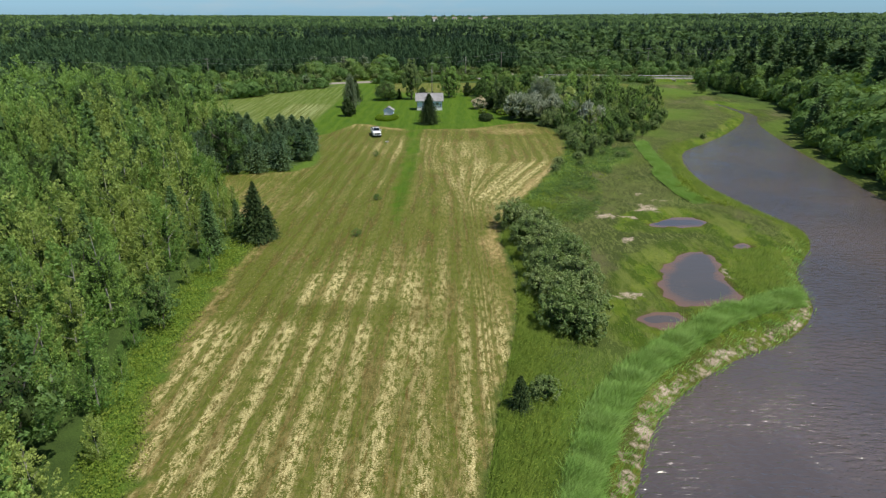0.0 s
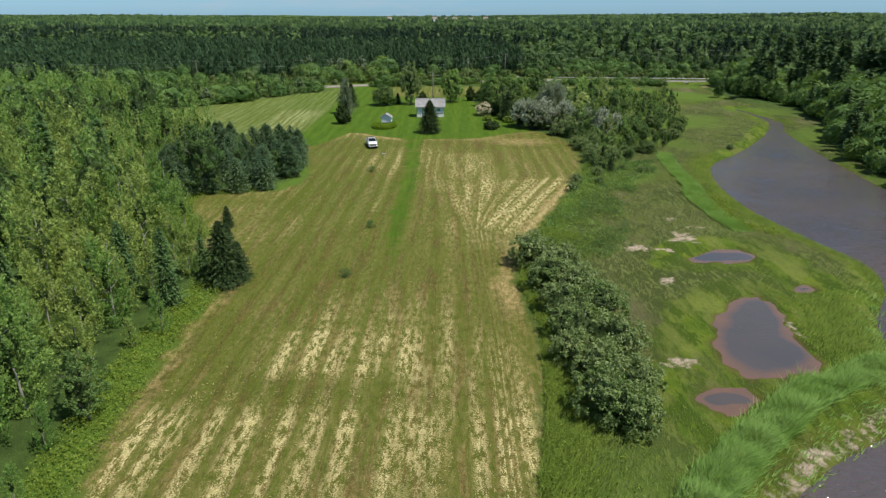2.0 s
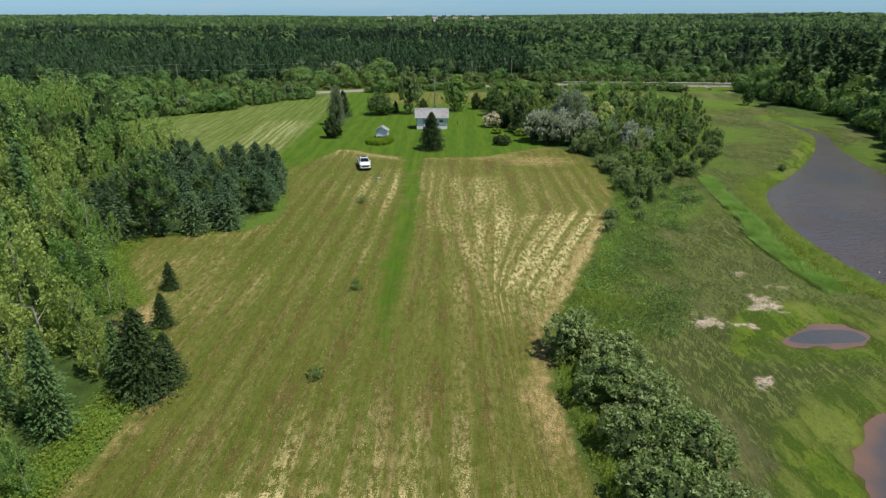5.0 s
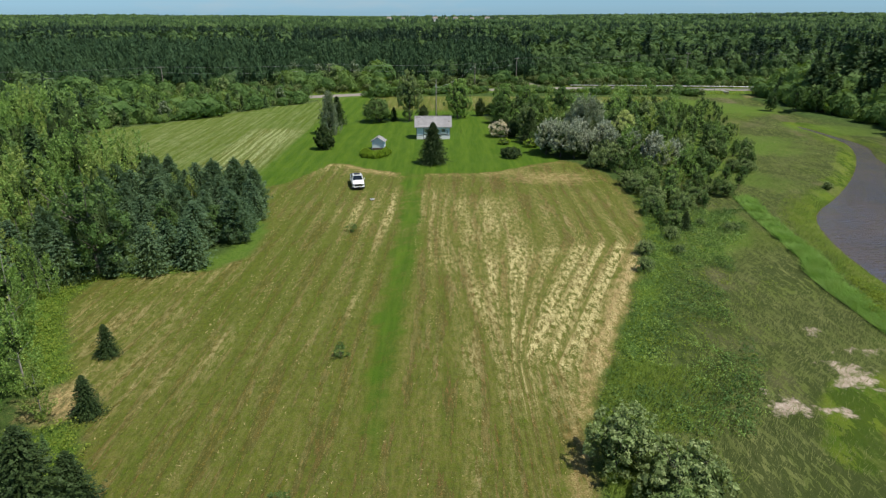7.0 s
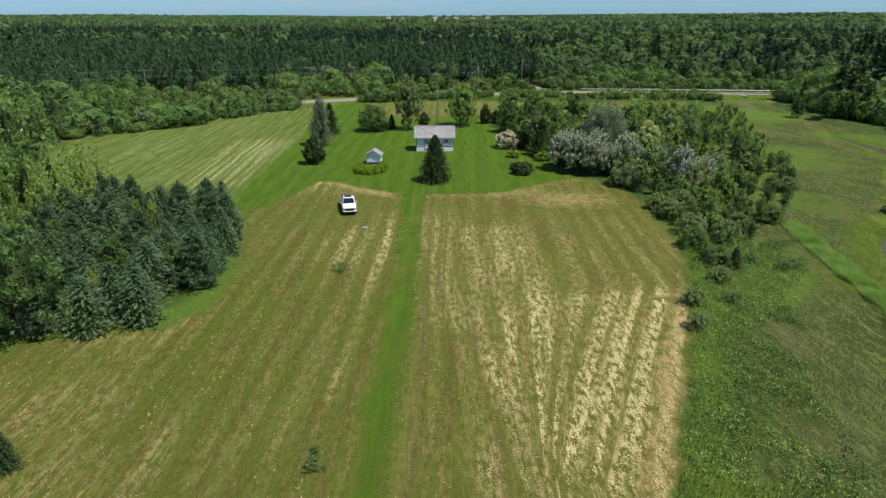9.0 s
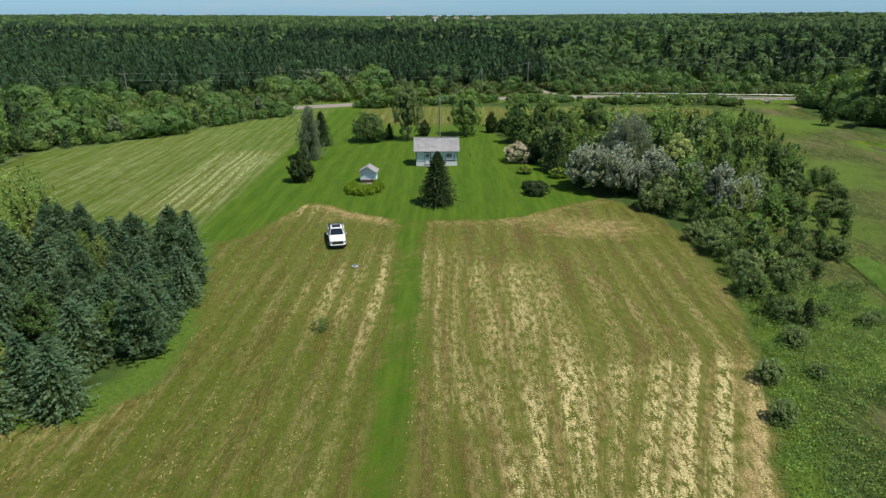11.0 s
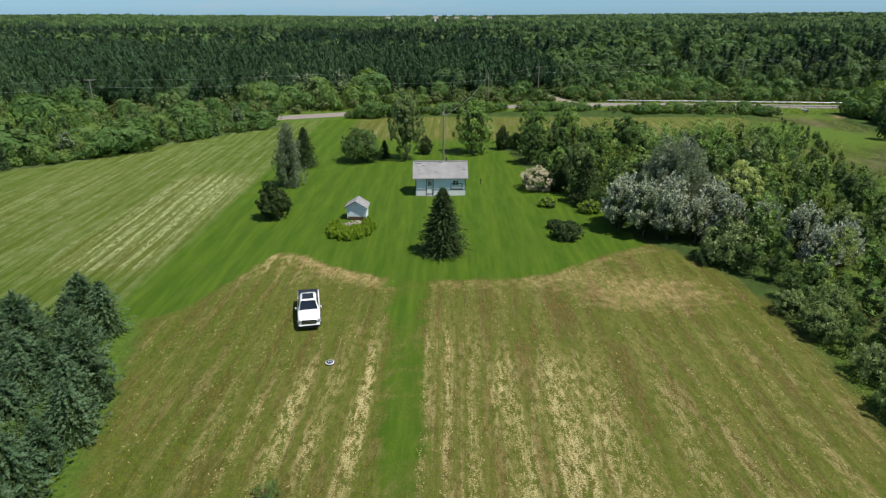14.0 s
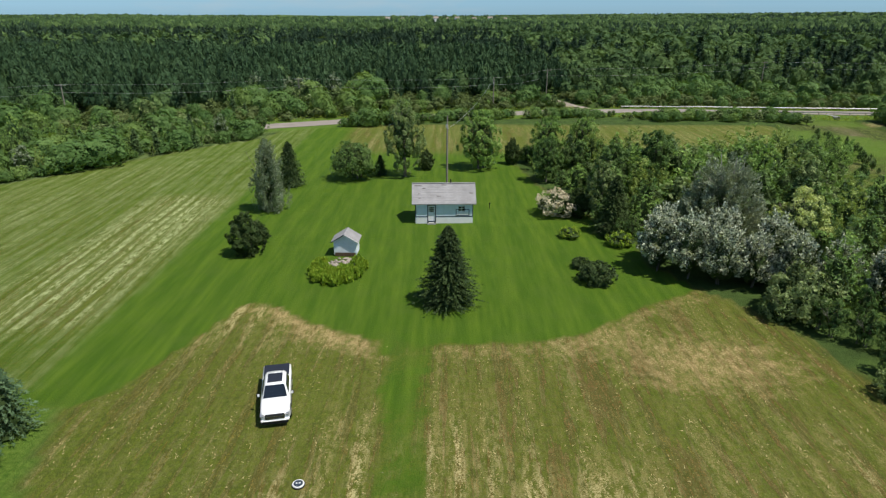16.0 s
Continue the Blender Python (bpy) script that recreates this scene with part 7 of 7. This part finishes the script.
q = along_band([(11, 28), (14.5, 36.5), (19, 42), (25, 46.5), (31.5, 51), (36, 57), (39, 65), (45, 73)], 3.0, 8000, rng)
r0 = land(q[:, 0], q[:, 1])
ok = (r0[1] > 0.1) & (wav(q[:, 0], q[:, 1], 1.7, 1.0) + 0.7 * rng.normal(size=len(q)) > 0.45)
blades("shore_grass", q[ok, 0], q[ok, 1], 0.34, 0.09, (0.7, 0.1), REED, "tussocks of grass on the muddy shore", rng)

q = along_band([(33.2, 59.5), (35.5, 64), (37.5, 69)], 5.0, 7000, rng)
r0 = land(q[:, 0], q[:, 1])
ok = (r0[1] > 1.0) & (r0[2] > 0.2)
blades("hummock_grass", q[ok, 0], q[ok, 1], 0.30, 0.08, (0.7, 0.3), GRASS, "bright rough grass on the hummock beside the pool", rng)

n = 380000
y = rng.uniform(40, 250, n) ** 1.0
y = 40 + (y - 40) * rng.uniform(0, 1, n) ** 0.5
x = np.where(y < 140, field_right(y), 24 + 0.5 * (y - 140)) + rng.uniform(0, 44, n)
z, river, pool, low, east = land(x, y)
thick = 0.5 + 0.5 * wav(x, y, 0.21, 0.7) + 0.3 * wav(x, y, 0.55, 2.7)
ok = (low > 0.35) & (river > 0.8) & (pool > 0.4) & ~east & ((x - field_right(y) > 9.5) | (y < 80) | (y > 112)) & (rng.uniform(0, 1, n) < 0.04 + 0.70 * np.clip(thick, 0, 1) ** 1.5 * smooth(1.5, 6, np.minimum(river, pool)))
x, y = x[ok], y[ok]
swirl = 0.6 + 1.5 * wav(x, y, 0.07, 1.4) + 0.5 * wav(x, y, 0.3, 0.2)
blades("marsh_grass", x, y, 0.24, 0.042, (1.5 * np.cos(swirl), 1.2 * np.sin(swirl)), SEDGE, "wind-combed tall marsh grass", rng)


def mounds(name, x, y, size, mat, label, rng, height=0.8, per=18, leaf_size=0.15):
    """Low leafy growth."""
    z = land(x, y)[0]
    n = len(x)
    c = np.repeat(np.stack([x, y, z], 1), per, 0)
    d = rng.normal(size=(n * per, 3))
    d /= np.linalg.norm(d, axis=1, keepdims=True)
    d[:, 2] = np.abs(d[:, 2])
    s = np.repeat(size * rng.uniform(0.6, 1.4, n), per)[:, None]
    o = d * s * rng.uniform(0.5, 1, (n * per, 1)) * (1, 1, height)
    v, f, soft = leaves(rng, c + o + (0, 0, 0.05), leaf_size, 1.6, facing(rng, (0.6, d), (0.5, UP)))
    return tagged(new(name, mesh_from(name, v, f, [mat], normals=soft)), label, "undergrowth", kind="stuff")


y = rng.uniform(-5, 106, 1500)
x = field_left(y) - rng.uniform(-0.2, 3.2, 1500) ** 1.0
clear = np.hypot(x + 28.6, y - 82.4) > 3.2
mounds("bramble_fringe", x[clear], y[clear], 0.85, LEAF_BRIGHT, "bright green brambles along the foot of the wood", rng)
y = rng.uniform(20, 138, 2600)
x = field_right(y) + 0.4 + np.abs(rng.normal(size=2600)) * np.where(y < 80, 2.6, 4.6)
rv = land(x, y)[1]
ok = rv > 4
mounds("meadowsweet_fringe", x[ok], y[ok], 0.62, LEAF_BRIGHT, "low leafy growth between the field and the marsh", rng, 0.8, 16, 0.11)
n = 40000
y = rng.uniform(20, 88, n)
x = field_right(y) + 0.3 + np.abs(rng.normal(size=n)) * np.where(y < 80, 2.4, 4.0)
r0 = land(x, y)
ok = (r0[1] > 3) & (r0[2] > 1.5)
blades("meadow_grass", x[ok], y[ok], 0.50, 0.06, (0.5, 0.2), GRASS, "tall green grass between the field and the marsh", rng)
for name, mat, count, seed, label in (("bayberry_patch", LEAF, 1900, 0.0, "low green bayberry bushes at the edge of the marsh"), ("sweet_gale_patch", LEAF_DEEP, 5200, 3.1, "low dark sweet gale bushes at the edge of the marsh")):
    x, y = rng.uniform(9, 40, count), rng.uniform(80, 132, count)
    e = x - field_right(y)
    ok = (e > 0.6) & (e < 10.5 + 3 * wav(x, y, 0.2)) & (land(x, y)[1] > 8) & (wav(x, y, 0.45, seed) > -0.4)
    mounds(name, x[ok], y[ok], 0.72, mat, label, rng, 0.95, 26, 0.115)
for name, count, width, line, label in (("bank_bushes", 70, 2.2, [(41.5, 88), (39.5, 93), (39.6, 98), (41, 106)], "bright low bushes along the bank of the river"), ("marsh_bushes", 40, 4.5, [(31, 122), (36, 127), (44, 134)], "low dark bushes standing in the marsh")):
    q = along_band(line, width, count, rng)
    mounds(name, q[:, 0], q[:, 1], 0.8, LEAF_BRIGHT if count == 70 else LEAF_DEEP, label, rng, 0.8, 60, 0.16)
x = rng.uniform(-120, 130, 1600)
side = rng.choice([-1, 1], 1600)
y = road_line(x) + side * rng.uniform(5.2, 8.5, 1600)
ok = (land(x, y)[1] > 3) & ~((side < 0) & (x > -44) & (x < -27)) & ~((side > 0) & (np.abs(x - 37) < 5))
mounds("roadside_growth", x[ok], y[ok], 0.8, LEAF_BRIGHT, "bright weeds and brambles along the road", rng, 0.9, 12, 0.26)


# loose hay on the swaths of the field, nearest stretches
def hay_wisps(count, rng):
    x, y = rng.uniform(-40, 26, count), rng.uniform(24, 158, count)
    u = swath_line(x, y)
    row = 0.5 + 0.5 * np.sin(2 * math.pi * (u + 0.3 * wav(x, y, 0.5, 1.0)) / 2.26)
    thick = np.where(y < 52, 0.55, np.where(y < 92, 0.05, 0.14))
    thick = np.maximum(thick, 0.6 * ((x > -15) & (x < -2) & (y > 53.5) & (y < 62)))
    thick = np.maximum(thick, 0.6 * ((x > 1) & (x < 23) & (y > 88) & (y < 119)))
    thick = np.maximum(thick, 0.4 * ((x > -5) & (x < 9) & (y > 108) & (y < 134)))
    strip = (x > -8.4) & (x < -5.2) & (y > 80)
    ok = (x > field_left(y) + 0.4) & (x < field_right(y) - 0.3) & (y < lawn_front(x) - 0.5) & ~strip & (rng.uniform(0, 1, count) < thick * row ** 1.6 * (0.35 + 0.65 * (wav(x, y, 0.8, 2.0) > -0.2)))
    x, y = x[ok], y[ok]
    n = len(x)
    z = land(x, y)[0] + rng.uniform(0.02, 0.07, n)
    ax = np.stack([rng.normal(size=n) * 0.7, rng.normal(size=n) + 0.3, rng.normal(size=n) * 0.15], 1)
    nm = np.stack([rng.normal(size=n) * 0.3, rng.normal(size=n) * 0.3, np.ones(n)], 1)
    v, f, soft = leaves(rng, np.stack([x, y, z], 1), 0.06, 4.6, unit(nm), ax, 0.2)
    return tagged(new("loose_hay", mesh_from("loose_hay", v, f, [STRAW], normals=soft)), "pale loose hay lying in swaths on the mown field", "hay", kind="stuff")


STRAW = leaf("dry_straw", (0.38, 0.32, 0.14), (0.52, 0.45, 0.23), (0.22, 0.19, 0.07), 1.5, 0.15, 0.8)
hay_wisps(420000, rng)


# ---- far farmsteads on the horizon ----
def far_house(x, y, w, h, roof):
    top = thing("farmhouse", x, y, rng.uniform(-20, 20), "tiny white farmhouse on the horizon", "house", "farmhouses on the horizon", 3.0)
    part("wall", box(-w / 2, w / 2, -w / 3, w / 3, -8, h), WHITE, top)
    bm = bmesh.new()
    a = [bm.verts.new(p) for p in ((-w / 2 - 0.4, -w / 3 - 0.4, h), (-w / 2 - 0.4, w / 3 + 0.4, h), (-w / 2 - 0.4, 0, h + w * 0.35))]
    b = [bm.verts.new((w / 2 + 0.4, v.co.y, v.co.z)) for v in a]
    bm.faces.new(a)
    bm.faces.new(b[::-1])
    for i in range(3):
        bm.faces.new((a[i], b[i], b[(i + 1) % 3], a[(i + 1) % 3]))
    part("roof", bm, roof, top)
    for sx in (-w / 4, w / 4):
        part("window", box(sx - 0.6, sx + 0.6, -w / 3 - 0.06, -w / 3 - 0.01, h - 3, h - 1.4), GLASS, top)


for fx, fw, fh in ((-120, 9, 10), (-92, 7, 9), (-20, 10, 10), (5, 7, 9), (24, 9, 10), (60, 8, 9), (96, 10, 10), (128, 7, 9)):
    far_house(fx, 1500 + 30 * math.sin(fx), fw, fh, SHINGLE if fw > 11 else RUST)
